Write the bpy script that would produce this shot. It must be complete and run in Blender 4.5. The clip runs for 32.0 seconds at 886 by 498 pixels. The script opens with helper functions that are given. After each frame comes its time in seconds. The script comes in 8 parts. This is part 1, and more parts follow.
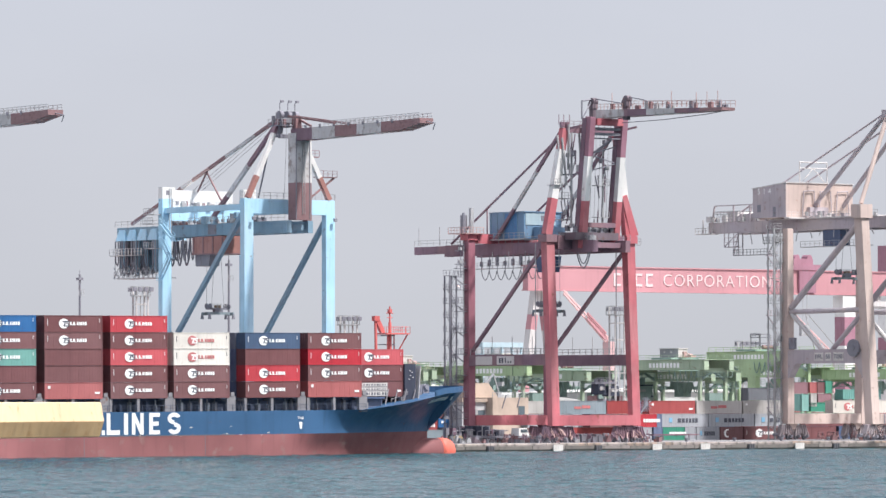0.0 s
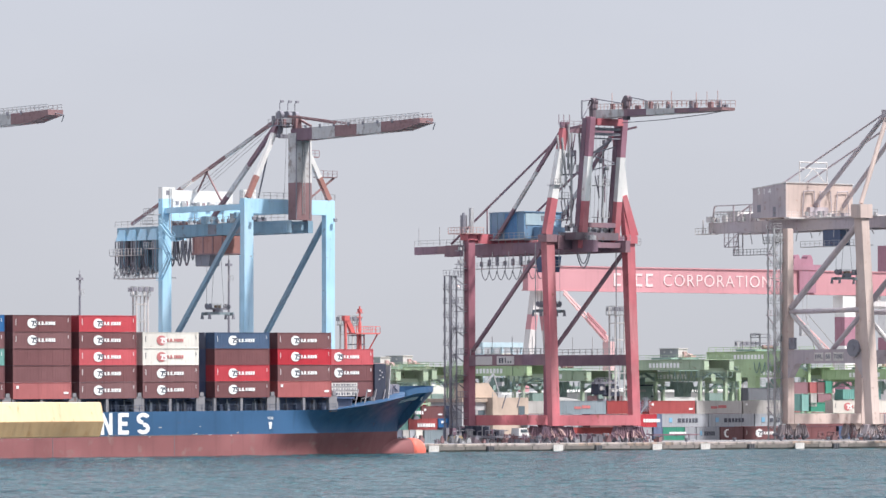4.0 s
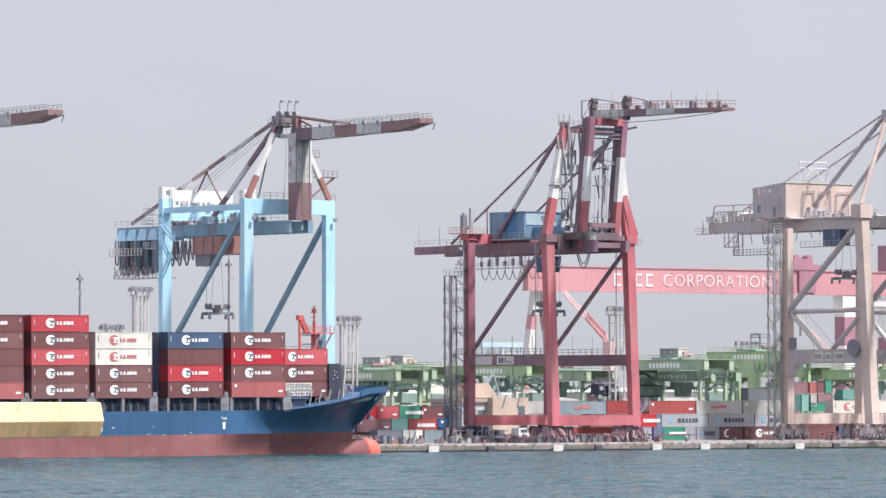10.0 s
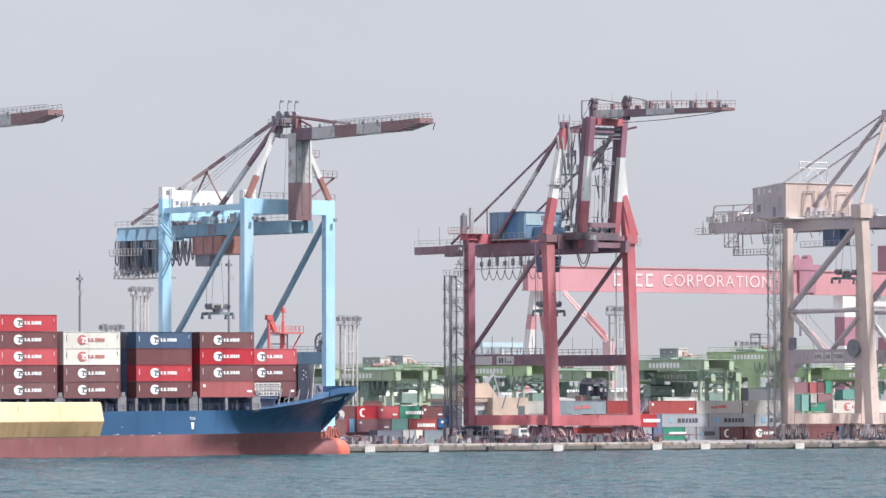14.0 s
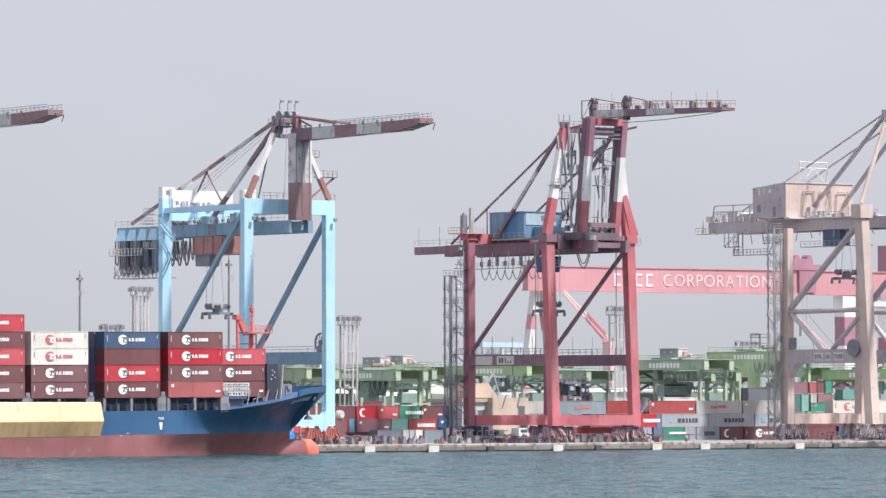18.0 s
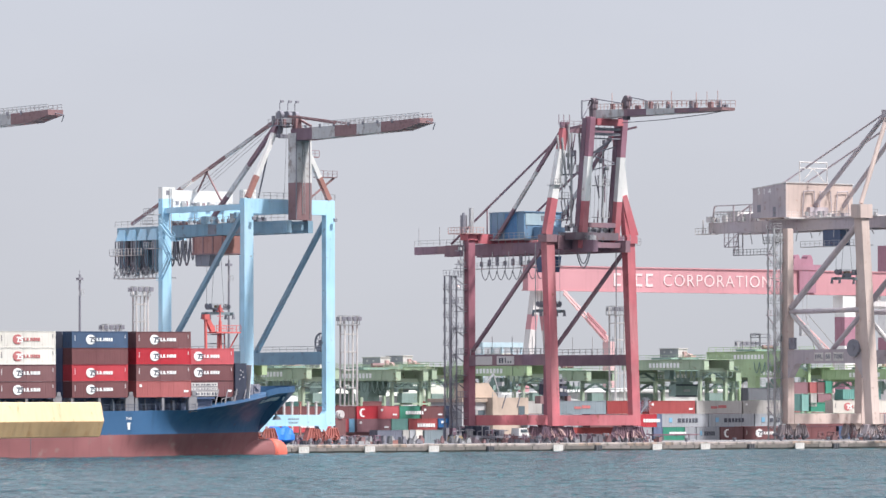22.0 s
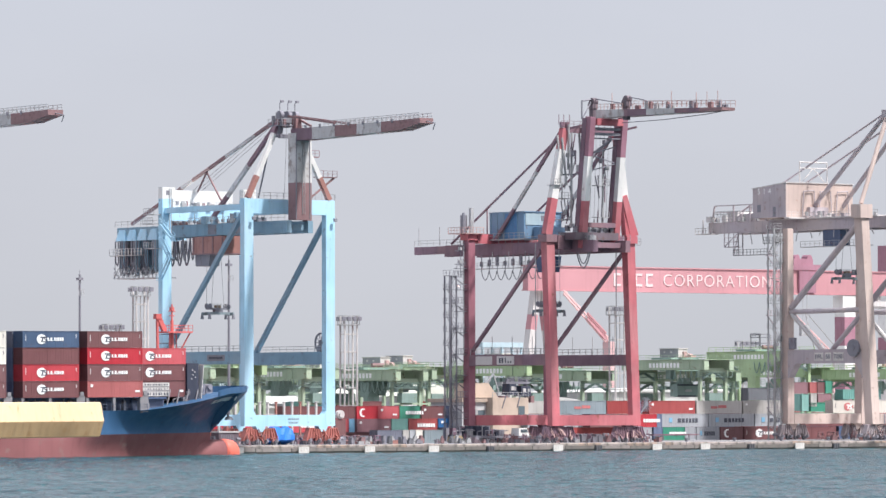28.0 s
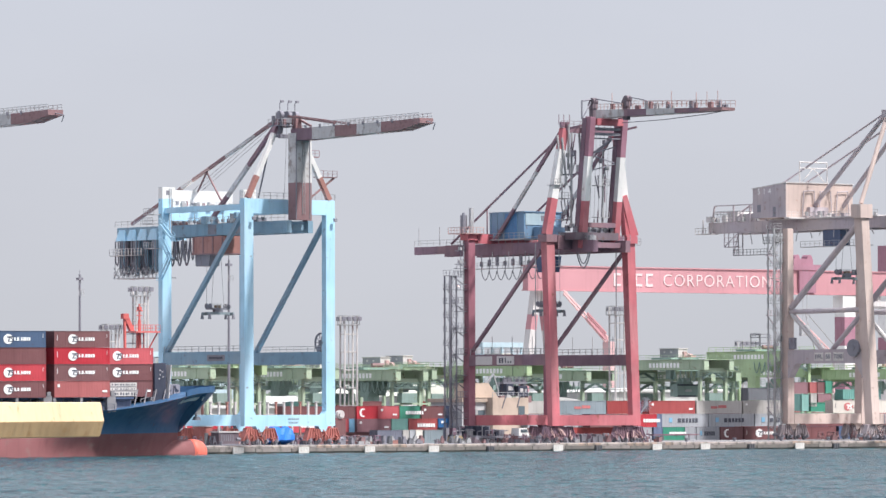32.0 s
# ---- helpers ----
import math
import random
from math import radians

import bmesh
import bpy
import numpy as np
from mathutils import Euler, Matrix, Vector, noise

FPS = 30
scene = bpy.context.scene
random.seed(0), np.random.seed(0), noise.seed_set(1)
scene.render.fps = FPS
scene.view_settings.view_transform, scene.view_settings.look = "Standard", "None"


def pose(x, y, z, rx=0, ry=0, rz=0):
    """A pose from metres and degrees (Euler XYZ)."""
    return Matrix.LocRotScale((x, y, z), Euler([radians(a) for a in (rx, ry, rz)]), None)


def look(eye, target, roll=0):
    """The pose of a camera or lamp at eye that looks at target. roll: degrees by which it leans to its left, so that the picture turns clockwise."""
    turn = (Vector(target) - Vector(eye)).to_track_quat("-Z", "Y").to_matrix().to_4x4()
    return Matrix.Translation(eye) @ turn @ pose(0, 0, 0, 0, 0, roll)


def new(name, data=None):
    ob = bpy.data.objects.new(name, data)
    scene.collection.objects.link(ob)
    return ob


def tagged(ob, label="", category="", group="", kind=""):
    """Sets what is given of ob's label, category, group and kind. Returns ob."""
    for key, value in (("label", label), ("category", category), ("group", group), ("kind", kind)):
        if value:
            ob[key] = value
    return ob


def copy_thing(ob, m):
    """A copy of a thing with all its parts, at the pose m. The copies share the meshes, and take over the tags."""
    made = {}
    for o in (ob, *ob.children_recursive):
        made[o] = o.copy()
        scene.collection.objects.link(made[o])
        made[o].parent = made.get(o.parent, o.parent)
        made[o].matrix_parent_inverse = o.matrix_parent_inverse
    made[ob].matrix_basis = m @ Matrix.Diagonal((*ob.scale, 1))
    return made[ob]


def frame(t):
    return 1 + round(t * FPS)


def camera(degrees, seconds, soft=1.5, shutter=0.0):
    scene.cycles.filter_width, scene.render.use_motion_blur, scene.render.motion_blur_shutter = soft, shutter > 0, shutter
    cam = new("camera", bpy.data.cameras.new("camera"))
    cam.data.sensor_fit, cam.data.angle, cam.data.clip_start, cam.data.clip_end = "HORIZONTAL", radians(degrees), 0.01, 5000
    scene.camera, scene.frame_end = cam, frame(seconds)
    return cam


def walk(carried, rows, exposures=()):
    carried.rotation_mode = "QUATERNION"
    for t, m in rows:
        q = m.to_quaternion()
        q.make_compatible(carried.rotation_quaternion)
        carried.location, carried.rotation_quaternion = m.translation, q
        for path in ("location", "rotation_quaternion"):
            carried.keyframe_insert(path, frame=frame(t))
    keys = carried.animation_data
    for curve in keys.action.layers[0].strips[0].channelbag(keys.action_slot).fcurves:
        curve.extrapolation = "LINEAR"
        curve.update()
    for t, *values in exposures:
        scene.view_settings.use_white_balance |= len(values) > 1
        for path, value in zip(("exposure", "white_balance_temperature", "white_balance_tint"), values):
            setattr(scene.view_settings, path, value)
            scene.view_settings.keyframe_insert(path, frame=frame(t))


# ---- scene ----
# A container quay across a harbour channel. Quay frame: u runs along the quay edge, v is the way landward from it.
A = 38.5
cam = camera(9.44, 32.0, soft=1.5)
EYE = pose(0, 0, 8.9, 90 + 1.652, 0, 0) @ pose(0, 0, 0, 0, 0, -0.11)
walk(cam, [(0.0, EYE), (32.0, EYE)])

QUAY = pose(44.7, 1021.0, 0, 0, 0, A)


def at(u, v, z, turn=0):
    """World pose of a point of the quay frame."""
    return QUAY @ pose(u, v, z, 0, 0, turn)


# ---- world and sun ----
SUN_EL = 57.0
_to_sun = (QUAY.to_3x3() @ Vector((0.36, -0.93, 0))).normalized()
SUN_DIR = Vector((_to_sun.x * math.cos(radians(SUN_EL)), _to_sun.y * math.cos(radians(SUN_EL)), math.sin(radians(SUN_EL))))
world = bpy.data.worlds.new("hazy_sky")
scene.world = world
world.use_nodes = True
wn, wl = world.node_tree.nodes, world.node_tree.links
wn.clear()
sky = wn.new("ShaderNodeTexSky")
sky.sky_type = "NISHITA"
sky.sun_disc = False
sky.sun_elevation = radians(SUN_EL)
sky.sun_rotation = math.atan2(SUN_DIR.x, SUN_DIR.y)
sky.air_density, sky.dust_density, sky.ozone_density = 1.0, 6.0, 2.0
haze = wn.new("ShaderNodeMix")
haze.data_type = "RGBA"
haze.inputs["Factor"].default_value = 0.72
hz = wn.new("ShaderNodeSeparateXYZ")
hr = wn.new("ShaderNodeMapRange")
hr.inputs["From Min"].default_value, hr.inputs["From Max"].default_value = 0.0, 0.09
hc = wn.new("ShaderNodeMix")
hc.data_type = "RGBA"
hc.inputs["A"].default_value = (5.82, 5.96, 6.45, 1)
hc.inputs["B"].default_value = (6.05, 6.3, 7.2, 1)
zr = wn.new("ShaderNodeMapRange")      # hazy sky brightens smoothly towards the zenith
zr.interpolation_type = "SMOOTHSTEP"
zr.inputs["From Min"].default_value, zr.inputs["From Max"].default_value = 0.2, 1.0
zr.inputs["To Min"].default_value, zr.inputs["To Max"].default_value = 1.0, 1.3
zm = wn.new("ShaderNodeVectorMath")
zm.operation = "SCALE"
cloud = wn.new("ShaderNodeTexNoise")
cloud.inputs["Scale"].default_value = 5.0
cloud.inputs["Detail"].default_value = 5.0
cco = wn.new("ShaderNodeTexCoord")
cmap = wn.new("ShaderNodeMapping")
cmap.inputs["Scale"].default_value = (1.0, 1.0, 3.0)
cr = wn.new("ShaderNodeMapRange")
cr.inputs["From Min"].default_value, cr.inputs["From Max"].default_value = 0.3, 0.7
cr.inputs["To Min"].default_value, cr.inputs["To Max"].default_value = 0.955, 1.045
cm = wn.new("ShaderNodeVectorMath")
cm.operation = "SCALE"
bg = wn.new("ShaderNodeBackground")
bg.inputs["Strength"].default_value = 0.1
wo = wn.new("ShaderNodeOutputWorld")
wl.new(cco.outputs["Generated"], cmap.inputs["Vector"])
wl.new(cmap.outputs["Vector"], cloud.inputs["Vector"])
wl.new(cloud.outputs["Fac"], cr.inputs["Value"])
wl.new(cco.outputs["Generated"], hz.inputs["Vector"])
wl.new(hz.outputs["Z"], hr.inputs["Value"])
wl.new(hr.outputs["Result"], hc.inputs["Factor"])
wl.new(hc.outputs["Result"], haze.inputs["B"])
wl.new(sky.outputs["Color"], haze.inputs["A"])
wl.new(haze.outputs["Result"], zm.inputs[0])
wl.new(hz.outputs["Z"], zr.inputs["Value"])
wl.new(zr.outputs["Result"], zm.inputs["Scale"])
wl.new(zm.outputs["Vector"], cm.inputs[0])
wl.new(cr.outputs["Result"], cm.inputs["Scale"])
wl.new(cm.outputs["Vector"], bg.inputs["Color"])
wl.new(bg.outputs["Background"], wo.inputs["Surface"])
sun = new("sun", bpy.data.lights.new("sun", "SUN"))
sun.data.energy, sun.data.angle, sun.data.color = 4.25, radians(3.0), (0.98, 0.965, 0.955)
sun.matrix_world = look((0, 0, 400), Vector((0, 0, 400)) - SUN_DIR)
scene.view_settings.exposure = 0.42


# ---- materials ----
def shader(name):
    m = bpy.data.materials.new(name)
    m.use_nodes = True
    n, l = m.node_tree.nodes, m.node_tree.links
    return m, n, l, n["Principled BSDF"]


def noise_node(n, l, scale, detail=4.0, stretch=(1, 1, 1), space="Object"):
    co = n.new("ShaderNodeTexCoord")
    mp = n.new("ShaderNodeMapping")
    mp.inputs["Scale"].default_value = stretch
    tx = n.new("ShaderNodeTexNoise")
    tx.inputs["Scale"].default_value, tx.inputs["Detail"].default_value = scale, detail
    l.new(co.outputs[space], mp.inputs["Vector"])
    l.new(mp.outputs["Vector"], tx.inputs["Vector"])
    return tx


def ramp_node(n, l, src, lo, hi, a=0.0, b=1.0):
    r = n.new("ShaderNodeMapRange")
    r.inputs["From Min"].default_value, r.inputs["From Max"].default_value = lo, hi
    r.inputs["To Min"].default_value, r.inputs["To Max"].default_value = a, b
    l.new(src, r.inputs["Value"])
    return r.outputs["Result"]


def mix_node(n, l, fac, a, b):
    m = n.new("ShaderNodeMix")
    m.data_type = "RGBA"
    for key, val in (("Factor", fac), ("A", a), ("B", b)):
        if isinstance(val, (tuple, float, int)):
            m.inputs[key].default_value = val if key == "Factor" else (*val[:3], 1)
        else:
            l.new(val, m.inputs[key])
    return m.outputs["Result"]


def paint(name, color, rough=0.55, metal=0.0, fade=0.14, rust=0.25, rust_color=(0.16, 0.07, 0.04), size=1.0, bleach=None, vary=0.0):
    """Weathered paint on steel: broad fading, vertical dirt runs, rust spots, optional sun-bleached patches."""
    m, n, l, bs = shader(name)
    broad = noise_node(n, l, 0.12 / size, 3)
    runs = noise_node(n, l, 1.0 / size, 4, (1.6, 1.6, 0.12))
    spots = noise_node(n, l, 0.9 / size, 7)
    col = mix_node(n, l, ramp_node(n, l, broad.outputs["Fac"], 0.35, 0.7), tuple(c * (1 - fade) for c in color), tuple(min(1, c * (1 + fade) + 0.008) for c in color))
    dark = tuple(c * 0.6 for c in color)
    if bleach:
        patch = noise_node(n, l, 0.16 / size, 6, (1, 1, 0.6))
        col = mix_node(n, l, ramp_node(n, l, patch.outputs["Fac"], 0.48, 0.66, 0, 0.55), col, bleach)
    col = mix_node(n, l, ramp_node(n, l, runs.outputs["Fac"], 0.52, 0.8, 0, 0.5), col, dark)
    if rust:
        col = mix_node(n, l, ramp_node(n, l, spots.outputs["Fac"], 0.70 - 0.16 * rust, 0.80 - 0.1 * rust, 0, 0.75), col, rust_color)
    if vary:
        info = n.new("ShaderNodeObjectInfo")
        hs = n.new("ShaderNodeHueSaturation")
        l.new(ramp_node(n, l, info.outputs["Random"], 0, 1, 1 - vary, 1 + vary), hs.inputs["Value"])
        l.new(ramp_node(n, l, info.outputs["Random"], 0, 1, 1.05, 0.85), hs.inputs["Saturation"])
        l.new(col, hs.inputs["Color"])
        col = hs.outputs["Color"]
    l.new(col, bs.inputs["Base Color"])
    bs.inputs["Roughness"].default_value, bs.inputs["Metallic"].default_value = rough, metal
    l.new(ramp_node(n, l, spots.outputs["Fac"], 0.3, 0.8, rough - 0.08, min(1, rough + 0.25)), bs.inputs["Roughness"])
    bump = n.new("ShaderNodeBump")
    bump.inputs["Strength"].default_value, bump.inputs["Distance"].default_value = 0.25, 0.03
    l.new(spots.outputs["Fac"], bump.inputs["Height"])
    l.new(bump.outputs["Normal"], bs.inputs["Normal"])
    return m


def masonry(name, color, rough=0.85, size=1.0, stain=0.4, stain_color=(0.12, 0.11, 0.1)):
    m, n, l, bs = shader(name)
    broad = noise_node(n, l, 0.15 / size, 5)
    runs = noise_node(n, l, 0.8 / size, 5, (1.2, 1.2, 0.2))
    fine = noise_node(n, l, 6.0 / size, 6)
    col = mix_node(n, l, ramp_node(n, l, broad.outputs["Fac"], 0.35, 0.65), tuple(c * 0.82 for c in color), tuple(min(1, c * 1.12) for c in color))
    col = mix_node(n, l, ramp_node(n, l, runs.outputs["Fac"], 0.5, 0.72, 0, stain), col, stain_color)
    col = mix_node(n, l, ramp_node(n, l, fine.outputs["Fac"], 0.4, 0.7, 0, 0.15), col, tuple(c * 0.6 for c in color))
    info = n.new("ShaderNodeObjectInfo")
    hs = n.new("ShaderNodeHueSaturation")
    l.new(ramp_node(n, l, info.outputs["Random"], 0, 1, 0.88, 1.1), hs.inputs["Value"])
    l.new(col, hs.inputs["Color"])
    col = hs.outputs["Color"]
    l.new(col, bs.inputs["Base Color"])
    bs.inputs["Roughness"].default_value = rough
    bump = n.new("ShaderNodeBump")
    bump.inputs["Strength"].default_value, bump.inputs["Distance"].default_value = 0.4, 0.03
    l.new(fine.outputs["Fac"], bump.inputs["Height"])
    l.new(bump.outputs["Normal"], bs.inputs["Normal"])
    return m


def water_mat():
    m, n, l, bs = shader("harbour_water")
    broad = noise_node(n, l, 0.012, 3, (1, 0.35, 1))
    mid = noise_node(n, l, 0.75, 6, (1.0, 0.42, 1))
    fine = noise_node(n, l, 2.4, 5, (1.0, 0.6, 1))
    wave_shade = noise_node(n, l, 1.0, 5, (1.0, 0.13, 1))
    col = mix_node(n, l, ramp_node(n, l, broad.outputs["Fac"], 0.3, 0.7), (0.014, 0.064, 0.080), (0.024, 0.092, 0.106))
    # stretched noise paints dark and bright wave faces into the water's colour
    col = mix_node(n, l, ramp_node(n, l, wave_shade.outputs["Fac"], 0.44, 0.62, 0, 0.9), col, (0.005, 0.026, 0.036))
    col = mix_node(n, l, ramp_node(n, l, wave_shade.outputs["Fac"], 0.48, 0.30, 0, 0.7), col, (0.065, 0.155, 0.165))
    l.new(ramp_node(n, l, wave_shade.outputs["Fac"], 0.3, 0.7, 0.2, 0.05), bs.inputs["Roughness"])
    l.new(col, bs.inputs["Base Color"])
    bs.inputs["IOR"].default_value = 1.33
    add = n.new("ShaderNodeMath")
    add.operation = "MULTIPLY_ADD"
    l.new(fine.outputs["Fac"], add.inputs[0])
    add.inputs[1].default_value = 0.35
    l.new(mid.outputs["Fac"], add.inputs[2])
    bump = n.new("ShaderNodeBump")
    bump.inputs["Strength"].default_value, bump.inputs["Distance"].default_value = 1.0, 1.1
    l.new(add.outputs["Value"], bump.inputs["Height"])
    l.new(bump.outputs["Normal"], bs.inputs["Normal"])
    return m


def plain(name, color, rough=0.6, metal=0.0):
    return paint(name, color, rough, metal, fade=0.08, rust=0.0)


def glass_mat(name, tint=(0.10, 0.13, 0.15)):
    m, n, l, bs = shader(name)
    bs.inputs["Base Color"].default_value = (*tint, 1)
    bs.inputs["Roughness"].default_value = 0.08
    bs.inputs["Specular IOR Level"].default_value = 0.8
    return m


def glow(name, color, power):
    m, n, l, bs = shader(name)
    bs.inputs["Base Color"].default_value = (*color, 1)
    bs.inputs["Emission Color"].default_value = (*color, 1)
    bs.inputs["Emission Strength"].default_value = power
    return m


LAMPGLOW = glow("lit_lamp", (1.0, 0.62, 0.55), 2.5)
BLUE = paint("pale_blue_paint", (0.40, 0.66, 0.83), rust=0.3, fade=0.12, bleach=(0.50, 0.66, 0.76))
# the crane's blue again, darkened and greyed to carry the shade on its beams
SHADEBLUE = paint("mid_blue_paint", (0.20, 0.33, 0.43), rust=0.5, bleach=(0.28, 0.36, 0.42))
TARP = paint("blue_tarpaulin", (0.03, 0.22, 0.75), rust=0)
HOUSEBLUE = paint("machine_house_blue", (0.15, 0.26, 0.39), rust=0.3, bleach=(0.22, 0.31, 0.40))
# three tones of the crane's red: shaded legs, hazed lit faces, shaded and hazed maroon
SHADERED = paint("dull_dark_red_paint", (0.31, 0.12, 0.155), rust=0.4, fade=0.25)
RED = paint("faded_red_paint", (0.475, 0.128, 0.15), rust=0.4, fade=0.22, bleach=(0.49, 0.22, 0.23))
MAROONSHADE = paint("maroon_paint", (0.205, 0.125, 0.165), rust=0.3, fade=0.2, bleach=(0.30, 0.17, 0.17))
BROWNRED = paint("rust_red_paint", (0.255, 0.145, 0.15), rust=0.6, fade=0.2, rust_color=(0.15, 0.085, 0.07))
ORANGE = paint("orange_brown_paint", (0.37, 0.175, 0.15), rust=0.6)
WHITE = paint("weathered_white_paint", (0.74, 0.72, 0.70), rust=0.35, rust_color=(0.3, 0.2, 0.15))
CLEANWHITE = paint("white_paint", (0.74, 0.73, 0.71), rust=0.5, fade=0.12, rust_color=(0.36, 0.30, 0.27))
GREYWHITE = paint("stained_white_paint", (0.55, 0.54, 0.54), rust=1.05, rust_color=(0.24, 0.19, 0.17), bleach=(0.36, 0.33, 0.32))
GREY = paint("pinkish_grey_paint", (0.42, 0.37, 0.40), rust=0.5, bleach=(0.52, 0.44, 0.42), rust_color=(0.28, 0.18, 0.14))
BEIGE = paint("pale_beige_pink_paint", (0.57, 0.45, 0.405), rust=0.5, rust_color=(0.4, 0.25, 0.2))
PALEGREY = paint("pale_grey_paint", (0.58, 0.55, 0.54), rust=0.2)
STEEL = paint("galvanised_steel", (0.42, 0.42, 0.43), 0.5, 0.3, rust=0.3)
# dark steel raised towards grey to imitate the veil of haze
DARK = paint("dark_steel", (0.24, 0.235, 0.27), 0.6, 0.2, rust=0.3)
DARKER = paint("black_rubber", (0.095, 0.095, 0.105), 0.7, rust=0.0)
# cable black raised in the same way, haze put into the colour
CABLE = paint("black_cable", (0.18, 0.18, 0.21), 0.6, rust=0.0)
# gantry green, made paler to stand in for haze
GREEN = paint("light_green_paint", (0.38, 0.47, 0.34), rust=0.45)
DOORBLUE = paint("door_blue_paint", (0.085, 0.22, 0.42), rust=0.15)
SHEAVE = paint("oily_dark_brown_steel", (0.15, 0.115, 0.135), rust=0.4)
HUTGREY = paint("slate_grey_cladding", (0.29, 0.29, 0.31), rust=0.2)
BOGIEGREY = paint("oily_pinkish_grey_paint", (0.33, 0.285, 0.30), rust=0.6)
LIME = paint("lime_green_paint", (0.38, 0.50, 0.29), rust=0.35)
# the gantries' dark green, lifted to imitate haze over its shadows
DGREEN = paint("dark_green_paint", (0.23, 0.32, 0.29), rust=0.15)
# reds of the far cranes, paled to pink to imitate haze
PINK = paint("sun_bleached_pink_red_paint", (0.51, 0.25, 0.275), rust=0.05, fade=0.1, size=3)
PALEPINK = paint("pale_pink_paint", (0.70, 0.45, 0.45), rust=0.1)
PURPLE = paint("dull_purple_red_paint", (0.33, 0.16, 0.21), rust=0.1)
HULLBLUE = paint("hull_blue_paint", (0.032, 0.098, 0.205), 0.42, rust=0.3, fade=0.15, size=2)
BOOTRED = paint("antifouling_red_paint", (0.27, 0.10, 0.103), 0.6, rust=0.7, fade=0.28, rust_color=(0.26, 0.17, 0.16), size=2)
BULB = paint("orange_red_bulb_paint", (0.80, 0.17, 0.12), 0.5, rust=0.1)
MASTRED = paint("signal_red_paint", (0.62, 0.14, 0.13), 0.5, rust=0.1)
DECKGREY = paint("deck_grey_paint", (0.15, 0.15, 0.17), rust=0.4)
CONCRETE = masonry("quay_concrete", (0.29, 0.255, 0.24), stain=0.8)
TIDE = masonry("wet_tide_stain", (0.11, 0.105, 0.09), rough=0.5)
PALECON = masonry("pale_coping_concrete", (0.375, 0.32, 0.295), stain=0.9)
TANCON = masonry("tan_stained_concrete", (0.36, 0.27, 0.22), stain=0.9)
WORNCON = masonry("worn_pale_concrete", (0.37, 0.32, 0.285), stain=0.8)
DARKCON = masonry("damp_dark_concrete", (0.20, 0.18, 0.165), stain=0.8)
PAVING = masonry("yard_paving", (0.32, 0.31, 0.305), size=4)
CREAMWALL = masonry("cream_wall", (0.50, 0.40, 0.33), stain=0.15)
GREYWALL = masonry("grey_wall", (0.46, 0.46, 0.47), stain=0.2)
WHITEROOF = masonry("white_roof", (0.62, 0.62, 0.55), stain=0.1)
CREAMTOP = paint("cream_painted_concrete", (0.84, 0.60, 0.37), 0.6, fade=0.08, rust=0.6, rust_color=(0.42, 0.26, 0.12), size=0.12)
# brown stains, with the shade of the down-facing side mixed into the base colour
CREAMSHADEDIRT = paint("brown_stained_cream_paint", (0.43, 0.29, 0.15), 0.7, fade=0.25, rust=0.9, rust_color=(0.30, 0.17, 0.07), size=0.15)
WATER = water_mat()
PALEWALL = masonry("pale_warehouse_cladding", (0.55, 0.55, 0.53), stain=0.12, size=3)
BOGIERED = paint("bogie_red_paint", (0.40, 0.13, 0.11), rust=0.5)
GLASS = glass_mat("dark_window_glass")
YELLOW = paint("dull_yellow_paint", (0.28, 0.20, 0.11), rust=0.4)
BRIGHTWHITE = plain("marking_white", (0.86, 0.86, 0.85))
MARKRED = plain("marking_red", (0.48, 0.15, 0.15))
MARKDARK = plain("marking_dark", (0.07, 0.075, 0.1))
FADEDWHITE = paint("dirty_white_paint", (0.62, 0.59, 0.56), rust=0.7, rust_color=(0.28, 0.2, 0.17), size=0.35)
FADEDHULL = paint("hull_letter_white", (0.80, 0.80, 0.79), rust=0.45, rust_color=(0.45, 0.42, 0.42), size=0.6)
PINKLETTER = plain("faded_letter_white", (0.74, 0.57, 0.57))
NAMEGREY = plain("faded_name_grey", (0.82, 0.84, 0.85))
DECKPALE = paint("pale_deck_steel_paint", (0.235, 0.225, 0.24), rust=0.7)
DECKNAVY = paint("hatch_side_blue_paint", (0.10, 0.12, 0.18), rust=0.3)
STOREDARK = paint("dark_navy_deckhouse_paint", (0.042, 0.048, 0.075), 0.9, rust=0.2)
SPREADER = paint("grey_teal_spreader_paint", (0.22, 0.27, 0.29), rust=0.4)
PALEROD = paint("worn_pinkish_steel", (0.50, 0.33, 0.31), rust=0.5)
# far blue and foliage green, both lightened to imitate haze
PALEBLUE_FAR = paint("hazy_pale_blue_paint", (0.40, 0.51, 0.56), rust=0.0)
FOLIAGE = masonry("far_foliage", (0.15, 0.21, 0.15), stain=0.5, size=3)

